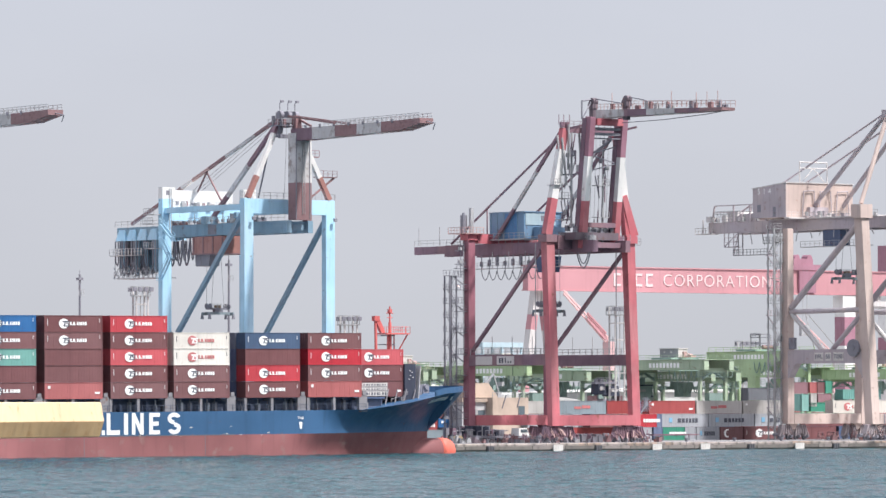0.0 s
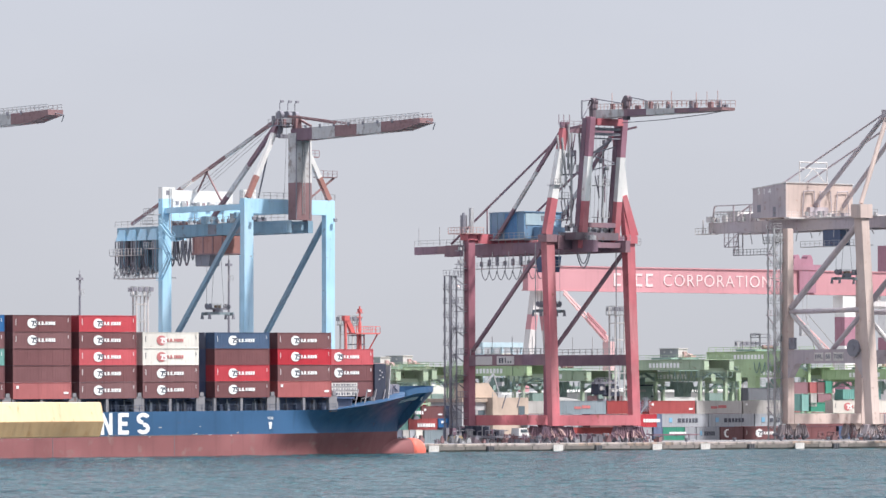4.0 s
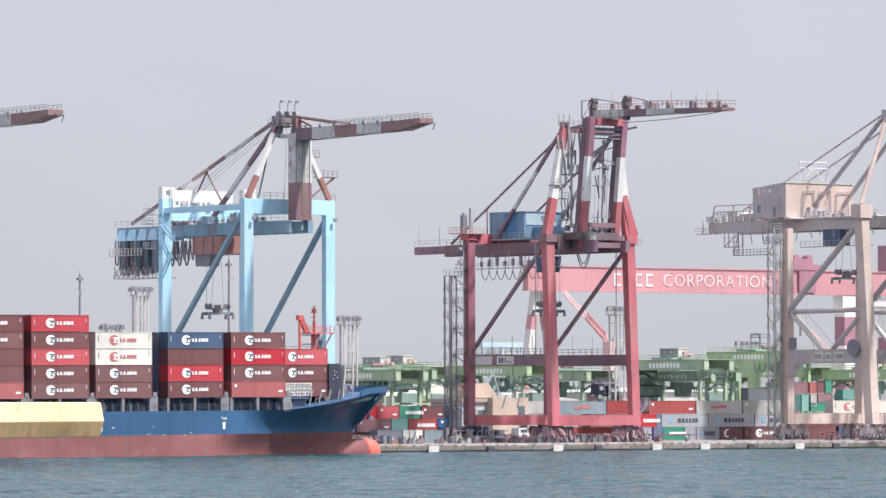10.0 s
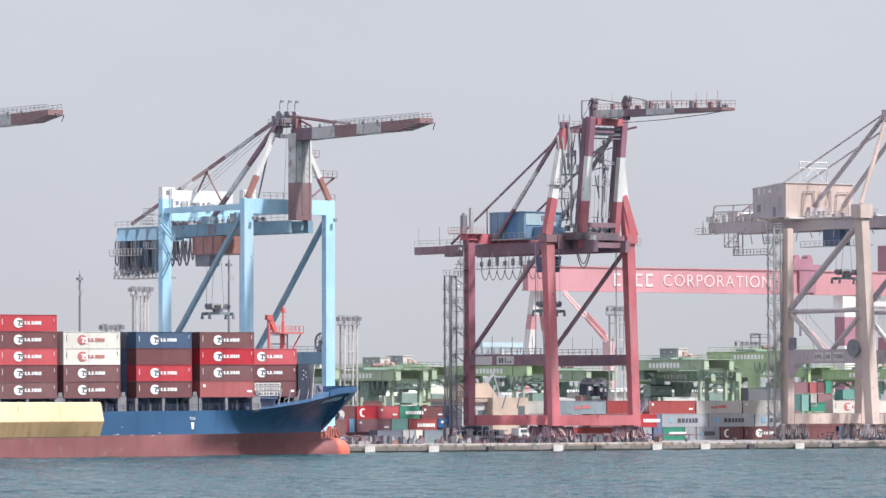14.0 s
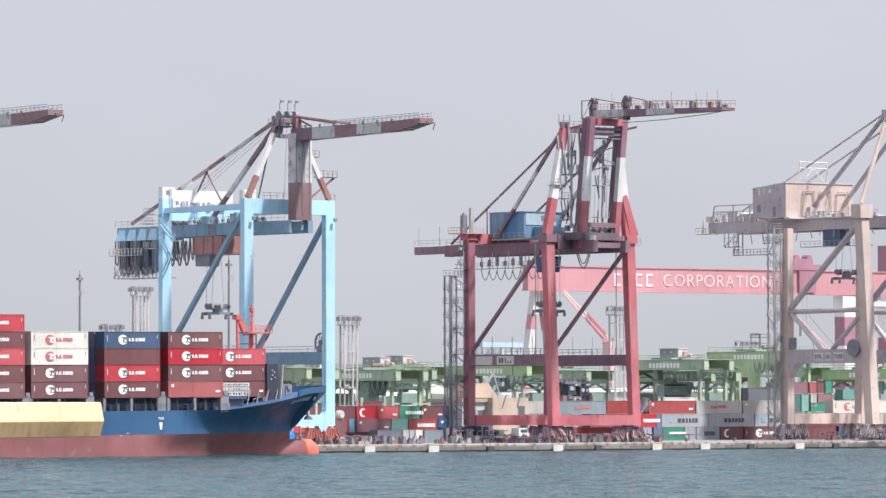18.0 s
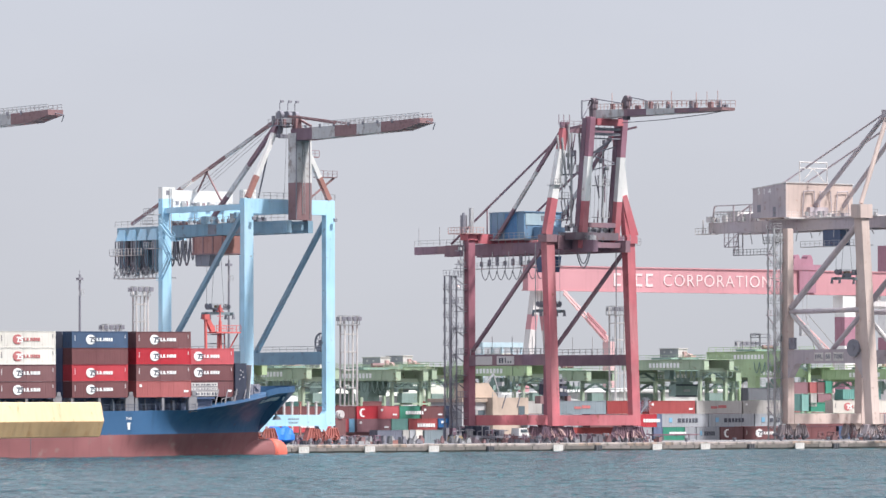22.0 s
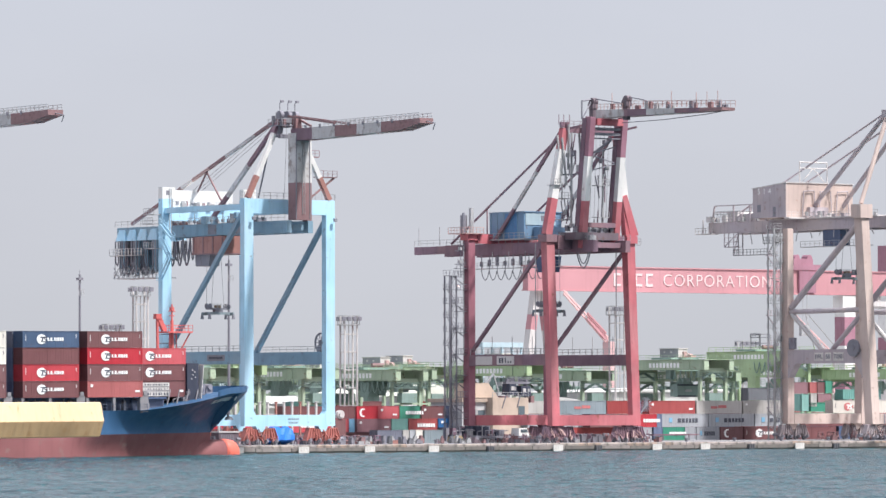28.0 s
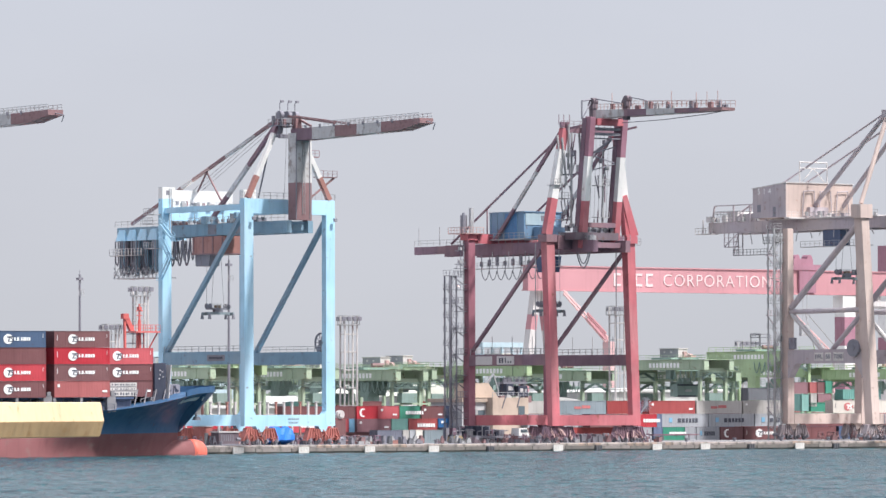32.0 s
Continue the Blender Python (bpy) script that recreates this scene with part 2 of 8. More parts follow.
# the last maroon, blue and slate tones hold the bluish shade of container ends
BOX_COLORS = {
    "brown": (0.178, 0.070, 0.074), "red": (0.49, 0.044, 0.06), "orange_red": (0.36, 0.07, 0.07), "navy": (0.06, 0.10, 0.18), "blue": (0.035, 0.14, 0.34),
    "teal": (0.16, 0.36, 0.32), "slate_blue": (0.22, 0.27, 0.30), "slate": (0.15, 0.155, 0.175), "white": (0.67, 0.625, 0.565), "grey": (0.345, 0.36, 0.39), "silver": (0.46, 0.44, 0.42), "green": (0.045, 0.26, 0.175),
    "dark_blue": (0.075, 0.11, 0.20), "light_blue": (0.18, 0.42, 0.62), "end_maroon": (0.26, 0.13, 0.15), "end_blue": (0.13, 0.165, 0.27), "end_slate": (0.17, 0.18, 0.23), "sea_green": (0.07, 0.17, 0.16)}
BOX_MAT = {k: paint(k + "_container_paint", c, 0.5, rust=0.22, fade=0.12, vary=0.10) for k, c in BOX_COLORS.items()}


# ---- mesh tools ----
class Shape:
    """Collects the faces of one mesh."""

    def __init__(self):
        self.v, self.f, self.m = [], [], []

    def add(self, verts, faces, m=0):
        k = len(self.v)
        self.v += [tuple(p) for p in verts]
        self.f += [tuple(i + k for i in f) for f in faces]
        self.m += [m] * len(faces)
        return self

    def hexa(self, p, m=0):
        """Eight corners: a ring of four, then the ring opposite."""
        return self.add(p, [(3, 2, 1, 0), (4, 5, 6, 7), (0, 1, 5, 4), (1, 2, 6, 5), (2, 3, 7, 6), (3, 0, 4, 7)], m)

    def box(self, x0, x1, y0, y1, z0, z1, m=0):
        return self.hexa([(x0, y0, z0), (x1, y0, z0), (x1, y1, z0), (x0, y1, z0), (x0, y0, z1), (x1, y0, z1), (x1, y1, z1), (x0, y1, z1)], m)

    def beam(self, p, q, w, h=None, m=0, w2=None, h2=None):
        """A box section from p to q, w across (level) and h deep; it may taper to w2, h2."""
        h = w if h is None else h
        w2, h2 = (w if w2 is None else w2), (h if h2 is None else h2)
        p, q = Vector(p), Vector(q)
        d = (q - p).normalized()
        side = Vector((1, 0, 0)) if abs(d.z) > 0.999 else d.cross(Vector((0, 0, 1))).normalized()
        if abs(d.z) > 0.8:
            side = (Vector((1, 0, 0)) - d * d.x).normalized()
        up = side.cross(d)
        ring = lambda c, a, b: [c - side * a - up * b, c + side * a - up * b, c + side * a + up * b, c - side * a + up * b]
        return self.hexa(ring(p, w / 2, h / 2) + ring(q, w2 / 2, h2 / 2), m)

    def bands(self, p, q, w, h, stops, mats, w2=None, h2=None):
        """A beam in painted lengths; stops are fractions of its length."""
        p, q = Vector(p), Vector(q)
        w2, h2 = (w if w2 is None else w2), (h if h2 is None else h2)
        for a, b, m in zip(stops, stops[1:], mats):
            self.beam(p.lerp(q, a), p.lerp(q, b), w + (w2 - w) * a, h + (h2 - h) * a, m, w + (w2 - w) * b, h + (h2 - h) * b)
        return self

    def tube(self, p, q, r, n=6, m=0, r2=None):
        r2 = r if r2 is None else r2
        p, q = Vector(p), Vector(q)
        d = (q - p).normalized()
        a = d.orthogonal().normalized()
        b = d.cross(a)
        vs = []
        for c, rr in ((p, r), (q, r2)):
            vs += [c + (a * math.cos(i * math.tau / n) + b * math.sin(i * math.tau / n)) * rr for i in range(n)]
        fs = [(i, (i + 1) % n, n + (i + 1) % n, n + i) for i in range(n)] + [tuple(range(n))[::-1], tuple(range(n, 2 * n))]
        return self.add(vs, fs, m)

    def line(self, pts, r, n=5, m=0):
        for p, q in zip(pts, pts[1:]):
            self.tube(p, q, r, n, m)
        return self

    def rail(self, p, q, height=1.1, step=2.0, r=0.05, m=0):
        """A handrail from p to q, with posts, two rails."""
        p, q = Vector(p), Vector(q)
        n = max(1, round((q - p).length / step))
        up = Vector((0, 0, height))
        for i in range(n + 1):
            c = p.lerp(q, i / n)
            self.tube(c, c + up, r, 4, m)
        self.tube(p + up, q + up, r, 4, m)
        return self.tube(p + up * 0.5, q + up * 0.5, r * 0.8, 4, m)

    def loft(self, rings, m=0, caps=True, closed=True):
        n = len(rings[0])
        vs = [p for r in rings for p in r]
        fs = []
        for k in range(len(rings) - 1):
            for i in range(n if closed else n - 1):
                j = (i + 1) % n
                fs.append((k * n + i, k * n + j, (k + 1) * n + j, (k + 1) * n + i))
        if caps:
            fs += [tuple(range(n))[::-1], tuple((len(rings) - 1) * n + i for i in range(n))]
        return self.add(vs, fs, m)

    def mesh(self, name, mats, shift=(0, 0, 0), smooth=False):
        me = bpy.data.meshes.new(name)
        sx, sy, sz = shift
        me.from_pydata([(x - sx, y - sy, z - sz) for x, y, z in self.v], [], self.f)
        for mt in mats if isinstance(mats, (list, tuple)) else [mats]:
            me.materials.append(mt)
        me.polygons.foreach_set("material_index", self.m)
        if smooth:
            me.polygons.foreach_set("use_smooth", [True] * len(self.f))
        me.update()
        bm = bmesh.new()
        bm.from_mesh(me)
        bmesh.ops.recalc_face_normals(bm, faces=bm.faces)
        bm.to_mesh(me)
        bm.free()
        return me


ORG = {}


def thing(name, u, v, z, label, category, group="", turn=0.0, m=None):
    """An Empty at the thing's base; its parts are given in quay coordinates (or in its own space where turn or m is set)."""
    ob = new(name)
    ob.matrix_world = at(u, v, z, turn) if m is None else m
    ORG[ob.name] = (u, v, z) if m is None and not turn else (0, 0, 0)
    return tagged(ob, label, category, group)


def part(name, shape, mats, parent, label="", smooth=False, shift=None):
    root = parent
    while root.parent:
        root = root.parent
    ob = new(name, shape.mesh(name, mats, ORG.get(root.name, (0, 0, 0)) if shift is None else shift, smooth))
    ob.parent = parent
    return tagged(ob, label)


def lettering(name, text, size, mat, parent, m, label="", width=None, bold=0.0, gap=0):
    """Raised letters as a mesh under a thing; m is their pose in its space, reading along x, upright along y."""
    cu = bpy.data.curves.new(name, "FONT")
    cu.body, cu.size, cu.extrude, cu.align_x, cu.align_y, cu.offset = text, size, 0.01 * size, "CENTER", "CENTER", bold
    cu.space_character = gap or 1.0 + (0.12 if bold else 0.0)
    tmp = bpy.data.objects.new(name, cu)
    me = bpy.data.meshes.new_from_object(tmp)
    bpy.data.objects.remove(tmp)
    me.materials.clear()
    me.materials.append(mat)
    if width:
        xs = [v.co.x for v in me.vertices]
        k = width / (max(xs) - min(xs))
        for v in me.vertices:
            v.co.x *= k
    ob = new(name, me)
    ob.parent = parent
    ob.matrix_local = m
    return tagged(ob, label)


# ---- ground, quay and water ----
def build_setting():
    # water: one sheet to the horizon, with real waves where the camera sees it
    xs = np.concatenate([[-6000, -3000, -1200, -500, -220], np.arange(-125, 130, 0.72), [220, 500, 1200, 3000, 6000]])
    ys = np.concatenate([[-2500, -900, -200, 0, 150, 300, 400], np.arange(470, 1110, 0.72), [1400, 2000, 3500, 6000, 9000]])
    X, Y = np.meshgrid(xs, ys)
    rng = np.random.RandomState(5)
    Z = np.zeros_like(X)
    for k in range(26):
        lam = 1.9 * (1.12 ** (k % 13)) + 0.6 * rng.rand()
        th = rng.normal(1.75, 0.5)
        ph = rng.rand() * 6.28
        arg = (X * math.cos(th) + Y * math.sin(th)) * 2 * math.pi / lam + ph
        Z += 0.011 * lam ** 0.45 * np.sin(arg)
    gate = (np.abs(X) < 127) & (Y > 465) & (Y < 1122)
    Z = np.where(gate, Z, 0)
    ny, nx = X.shape
    idx = np.arange(ny * nx).reshape(ny, nx)
    quads = np.stack([idx[:-1, :-1], idx[:-1, 1:], idx[1:, 1:], idx[1:, :-1]], -1).reshape(-1, 4)
    me = bpy.data.meshes.new("water")
    me.vertices.add(ny * nx)
    me.vertices.foreach_set("co", np.stack([X, Y, Z], -1).astype(np.float32).ravel())
    me.loops.add(quads.size)
    me.loops.foreach_set("vertex_index", quads.ravel())
    me.polygons.add(len(quads))
    me.polygons.foreach_set("loop_start", np.arange(0, quads.size, 4))
    me.polygons.foreach_set("use_smooth", np.ones(len(quads), dtype=bool))
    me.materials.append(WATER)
    me.update(calc_edges=True)
    me.validate()
    tagged(new("water", me), "choppy grey-green harbour water with small waves", "water", kind="structure")

    s = Shape()
    s.box(-900, 1800, 0.6, 4200, -6, 1.5)
    g = new("ground", s.mesh("ground", PAVING))
    g.matrix_world = QUAY
    tagged(g, "flat grey paved container yard behind the quay", "ground", kind="structure")
    # quay wall: capping blocks, each a piece
    q = new("quay_wall", Shape().box(-900, 900, 0.25, 0.6, -6, 1.2).mesh("quay_wall", CONCRETE))
    q.matrix_world = QUAY
    tagged(q, "stained grey concrete quay wall with a worn capping", "quay", kind="structure")
    ORG[q.name] = (0, 0, 0)
    part("tide_band", Shape().box(-900, 900, 0.10, 0.25, -2, 0.42), TIDE, q, "dark wet tide band on the wall")
    rnd = random.Random(3)
    shades = (CONCRETE, DARKCON, CONCRETE, DARKCON)
    me = [Shape().box(-3.95, 3.95, 0, 0.55, 0.35, 1.0).mesh("capping_block", mt) for mt in shades]
    for i in range(-20, 14):
        ob = new("capping_block", me[rnd.randrange(4)])
        ob.parent = q
        ob.matrix_local = pose(i * 8.0, -0.02 - rnd.random() * 0.05, rnd.uniform(-0.04, 0.03))
    # worn coping stones of uneven length, their front edges chipped
    stones = []
    for mt in (PALECON, WORNCON, TANCON, PALECON, CONCRETE):
        for ln in (2.0, 3.2, 4.6):
            s, n = Shape(), int(ln / 0.4)
            ring = []
            for k in range(n + 1):
                c = rnd.uniform(0.0, 0.10)
                x = ln * k / n
                ring.append([(x, -0.05 + c * 0.6, 1.0 + rnd.uniform(-0.16, 0.03)), (x, -0.06 + c * 0.5, 1.36 - c), (x, 0.06 + c, 1.54 - c * 0.4), (x, 0.9, 1.54), (x, 0.9, 1.0)])
            stones.append((ln, s.loft(ring).mesh("coping_stone", mt)))
    u = -150.0
    while u < 112.0:
        ln, data = stones[rnd.randrange(len(stones))]
        ob = new("coping_stone", data)
        ob.parent = q
        ob.matrix_local = pose(u, rnd.uniform(-0.05, 0.02), rnd.uniform(-0.05, 0.02))
        u += ln + 0.05
    # white fender panels and dark rubber fenders along the face
    whites = (-104.3, -89.7, -74.7, -59.9, -30.3, -5.9, 6.2, 30.5)
    darks = (-46.2, -20.1, 18.3, 40.4, 55.0)
    pan = Shape().box(-1.15, 1.15, -0.75, -0.5, -0.08, 1.22).box(-0.5, -0.2, -0.77, -0.75, 0.3, 0.75).mesh("fender_panel", FADEDWHITE)
    rub = Shape().box(-0.8, 0.8, -0.45, 0.0, 0.15, 1.05)
    for k in range(3):
        rub.tube((-0.55 + 0.55 * k, -0.42, 0.2), (-0.55 + 0.55 * k, -0.42, 1.0), 0.16, 8)
    rub = rub.mesh("rubber_fender", DARKER)
    for u in whites:
        t = thing("quay_fender", u, 0, 0, "white-faced rubber fender panel on the quay wall", "fender", "fenders along the quay")
        for nm, d, dx in (("face_panel", pan, 0), ("rubber_block", rub, 0)):
            ob = new(nm, d)
            ob.parent = t
            ob.matrix_local = pose(dx, 0, 0)
    for u in darks:
        t = thing("quay_fender", u, 0, 0, "bare black rubber fender block on the quay wall", "fender", "fenders along the quay")
        ob = new("rubber_block", rub)
        ob.parent = t
    s = Shape()
    for v in (3.6, 28.6):
        s.box(-300, 300, v - 0.05, v + 0.05, 1.5, 1.58)
    r = new("crane_rails", s.mesh("crane_rails", DARK))
    r.matrix_world = QUAY
    tagged(r, "pair of steel crane rails set in the quay paving", "rail", kind="structure")


# ---- containers ----
def container_mesh(length, height, mat):
    """Corner posts and rails proud, ribbed panels between, doors on one end."""
    W = 2.44
    s = Shape()
    s.box(0.08, length - 0.08, 0.08, W - 0.08, 0.12, height - 0.08)
    for x0, x1 in ((0, 0.16), (length - 0.16, length)):
        for y0, y1 in ((0, 0.16), (W - 0.16, W)):
            s.box(x0, x1, y0, y1, 0, height)
    for y0, y1 in ((0, 0.1), (W - 0.1, W)):
        s.box(0.16, length - 0.16, y0, y1, 0, 0.16)
        s.box(0.16, length - 0.16, y0 + 0.02, y1 - 0.02, height - 0.11, height - 0.02)
    for x0, x1 in ((0.0, 0.1), (length - 0.1, length)):
        s.box(x0, x1, 0.16, W - 0.16, 0, 0.16)
        s.box(x0, x1, 0.16, W - 0.16, height - 0.11, height)
    n = int(length / 0.56)
    for i in range(n):
        x = 0.3 + (length - 0.6) * i / (n - 1)
        s.box(x - 0.11, x + 0.11, 0.062, 0.08, 0.18, height - 0.13)
        s.box(x - 0.11, x + 0.11, W - 0.08, W - 0.062, 0.18, height - 0.13)
    for y in (0.45, 0.95, 1.49, 1.99):
        s.box(-0.01, 0.03, y - 0.025, y + 0.025, 0.1, height - 0.1)
    return s.mesh("container_body", mat)


_boxes = {}


def container_data(length, height, colour):
    key = (length, height, colour)
    if key not in _boxes:
        _boxes[key] = container_mesh(length, height, BOX_MAT[colour])
    return _boxes[key]


def logo_mesh(kind, length, height):
    """White disc with a dark mark and a row of bars where the writing is."""
    key = (kind, length, height)
    if key in _boxes:
        return _boxes[key]
    out = []
    if kind in ("disc", "disc_red"):
        ink = BRIGHTWHITE if kind == "disc" else MARKRED
        mark = MARKDARK if kind == "disc" else BRIGHTWHITE
        s = Shape()
        cx, cz = length * 0.335, height * 0.50
        rim = [(cx + 1.02 * math.cos(a), cz + 0.82 * math.sin(a)) for a in np.linspace(0, math.tau, 23)[:-1]]
        s.loft([[(x, 0.064, z) for x, z in rim], [(x, -0.012, z) for x, z in rim]])
        out.append(("emblem", s.mesh("emblem", ink)))
        s = Shape()
        y0, y1 = -0.022, -0.010
        s.box(cx - 0.30, cx + 1.15, y0, y1, cz + 0.22, cz + 0.44)
        s.hexa([(cx - 0.16, y0, cz - 0.50), (cx + 0.14, y0, cz - 0.50), (cx + 0.14, y1, cz - 0.50), (cx - 0.16, y1, cz - 0.50), (cx + 0.12, y0, cz + 0.22), (cx + 0.42, y0, cz + 0.22), (cx + 0.42, y1, cz + 0.22), (cx + 0.12, y1, cz + 0.22)])
        s.box(cx + 0.50, cx + 0.72, y0, y1, cz - 0.05, cz + 0.22).box(cx + 0.72, cx + 1.0, y0, y1, cz - 0.08, cz + 0.10)
        s.box(cx + 0.82, cx + 1.06, y0, y1, cz - 0.34, cz - 0.08).box(cx + 0.26, cx + 1.0, y0, y1, cz - 0.50, cz - 0.32)
        out.append(("emblem_mark", s.mesh("emblem_mark", mark)))
        s = Shape()
        x = cx + 1.28
        for w, low in ((0.30, 0), (0.13, 1), (0.36, 0), (0.13, 1), (0.0, 0), (0.26, 0), (0.15, 0), (0.40, 0), (0.30, 0), (0.36, 0)):
            if w:
                s.box(x, x + w, -0.012, 0.064, cz - 0.28, cz + (-0.14 if low else 0.28))
            x += w + (0.13 if w > 0.14 else 0.10)
        out.append(("lettering", s.mesh("lettering", ink)))
        s = Shape()
        s.box(length - 0.62, length - 0.54, 0.0, 0.064, height * 0.58, height * 0.8)
        s.box(0.64, 0.72, 0.0, 0.064, height * 0.4, height * 0.76)
        out.append(("number_marking", s.mesh("number_marking", BRIGHTWHITE if kind == "disc" else MARKDARK)))
    elif kind == "long":
        s = Shape()
        x = length * 0.34
        for w in (0.85, 0.7, 0.55, 0.6, 0.55, 0.6):
            w *= 1.0 if length > 8 else 0.5
            s.box(x, x + w, -0.012, 0.064, height * 0.33, height * 0.65)
            x += w + (0.3 if length > 8 else 0.16)
        out.append(("lettering", s.mesh("lettering", MARKDARK)))
        s = Shape().box(length * 0.15, length * 0.22, -0.012, 0.064, height * 0.34, height * 0.70)
        out.append(("emblem", s.mesh("emblem", BOX_MAT["light_blue"])))
    elif kind == "white_word":
        s = Shape()
        x = length * 0.30
        for w in (0.5, 0.55, 0.6, 0.5, 0.5, 0.5, 0.4):
            s.box(x, x + w, -0.012, 0.064, height * 0.36, height * 0.62)
            x += w + 0.13
        out.append(("lettering", s.mesh("lettering", BRIGHTWHITE)))
    elif kind == "red_word":
        s = Shape()
        s.box(length * 0.32, length * 0.46, -0.012, 0.064, height * 0.38, height * 0.56)
        s.box(length * 0.48, length * 0.66, -0.012, 0.064, height * 0.42, height * 0.64)
        out.append(("lettering", s.mesh("lettering", MARKRED)))
    elif kind == "moon":
        s = Shape()
        cx, cz = length * 0.30, height * 0.5
        pts = [(cx + 0.85 * math.cos(a), cz + 0.85 * math.sin(a)) for a in np.linspace(radians(60), radians(300), 14)]
        pts += [(cx + 0.25 + 0.62 * math.cos(a), cz + 0.62 * math.sin(a)) for a in np.linspace(radians(290), radians(70), 12)]
        s.loft([[(x, 0.064, z) for x, z in pts], [(x, -0.012, z) for x, z in pts]])
        out.append(("emblem", s.mesh("emblem", BRIGHTWHITE)))
    elif kind == "small":
        s = Shape()
        s.box(0.7, 1.2, -0.012, 0.064, height * 0.62, height * 0.8)
        s.box(length - 1.6, length - 0.6, -0.012, 0.064, height * 0.3, height * 0.42)
        out.append(("number_marking", s.mesh("number_marking", BRIGHTWHITE)))
    _boxes[key] = out
    return out


WORDS = {"brown": "brown-red", "red": "bright red", "orange_red": "faded orange", "navy": "navy blue", "blue": "strong blue", "teal": "teal green", "white": "cream white",
         "grey": "light grey", "slate": "dull dark grey", "slate_blue": "slate blue-grey", "silver": "dirty silver-grey", "green": "deep green", "dark_blue": "dark blue", "light_blue": "light blue", "end_maroon": "shade-toned maroon", "end_blue": "shade-toned dark blue", "end_slate": "dull slate", "sea_green": "sea green"}


def container(m, colour, logo="", length=12.19, height=2.77, where="on the ship's deck", group="containers on the ship"):
    ob = new("shipping_container")
    ob.matrix_world = m
    size = "long" if length > 8 else "short"
    mark = ", round emblem," if logo.startswith("disc") else (" with lettering" if logo in ("long", "white_word", "red_word") else "")
    tagged(ob, f"{WORDS[colour]} {size} container{mark} {where}", "container", group)
    b = new("container_body", container_data(length, height, colour))
    b.parent = ob
    for nm, me in logo_mesh(logo, length, height):
        o = new(nm, me)
        o.parent = ob
    return ob


def joined_boxes(name, places, label, height, lengths=12.19):
    """Stacked containers that nobody could count, as one mesh of kind stuff; places: (x, y, z, colour)."""
    cols = sorted({p[3] for p in places})
    s = Shape()
    for x, y, z, col in places:
        k, L, W = cols.index(col), lengths, 2.44
        s.box(x + 0.06, x + L - 0.06, y + 0.06, y + W - 0.06, z + 0.1, z + height - 0.06, k)
        for a in (x, x + L - 0.16):
            for b in (y, y + W - 0.16):
                s.box(a, a + 0.16, b, b + 0.16, z, z + height, k)
        s.box(x + 0.16, x + L - 0.16, y, y + 0.1, z, z + 0.16, k)
        s.box(x + 0.16, x + L - 0.16, y, y + 0.1, z + height - 0.12, z + height, k)
    ob = new(name, s.mesh(name, [BOX_MAT[c] for c in cols]))
    return tagged(ob, label, "containers", kind="stuff")


def parts(name, shapes, mats, parent, label=""):
    return [part(name, s, mats, parent, label) for s in shapes]


# ---- the moving container ship: x forward, y landward, near side at y = 0 ----
BEAM = 25.0
# seconds, metres gone along x, heading: she backs slowly while her bow swings landward
MOVES = ((0, 0.0, 41.55), (2, -2.53, 41.71), (4, -5.06, 41.87), (6, -7.6, 42.03), (9, -11.41, 42.27), (12, -15.24, 42.51), (15, -19.08, 42.75), (18, -22.92, 42.99), (21, -26.78, 43.23), (24, -30.65, 43.47), (27, -34.53, 43.71), (30, -38.42, 43.95), (32, -41.02, 44.11))
CARRIED = []


def ship_at(gone, heading):
    return pose(-41.7 + gone, 913.0 + 0.75 * gone, 0, 0, 0, heading) @ pose(0, 0, 0, 0, -0.3, 0)


SHIP0 = ship_at(0.0, 41.55)


def hull_half(x):
    """Half breadths of the hull at x: at deck, at the blue line, at the water, and the height of the deck edge."""
    full = BEAM / 2
    deck_t = min(1.0, max(0.0, (70.0 - x) / 22.5))
    line_t = min(1.0, max(0.0, (62.95 - x) / 36.0))
    wl_t = min(1.0, max(0.0, (61.6 - x) / 42.0))
    aft = 1.0 - 0.25 * max(0.0, (-70 - x) / 20.0)
    top = 7.7 + (max(0.0, x - 37.0) / 23.0) ** 1.2 * 2.75 if x < 60 else 10.45 + (x - 60) * 0.035
    return full * deck_t ** 0.47 * aft, full * line_t ** 0.8 * aft, full * wl_t ** 0.9 * aft, top


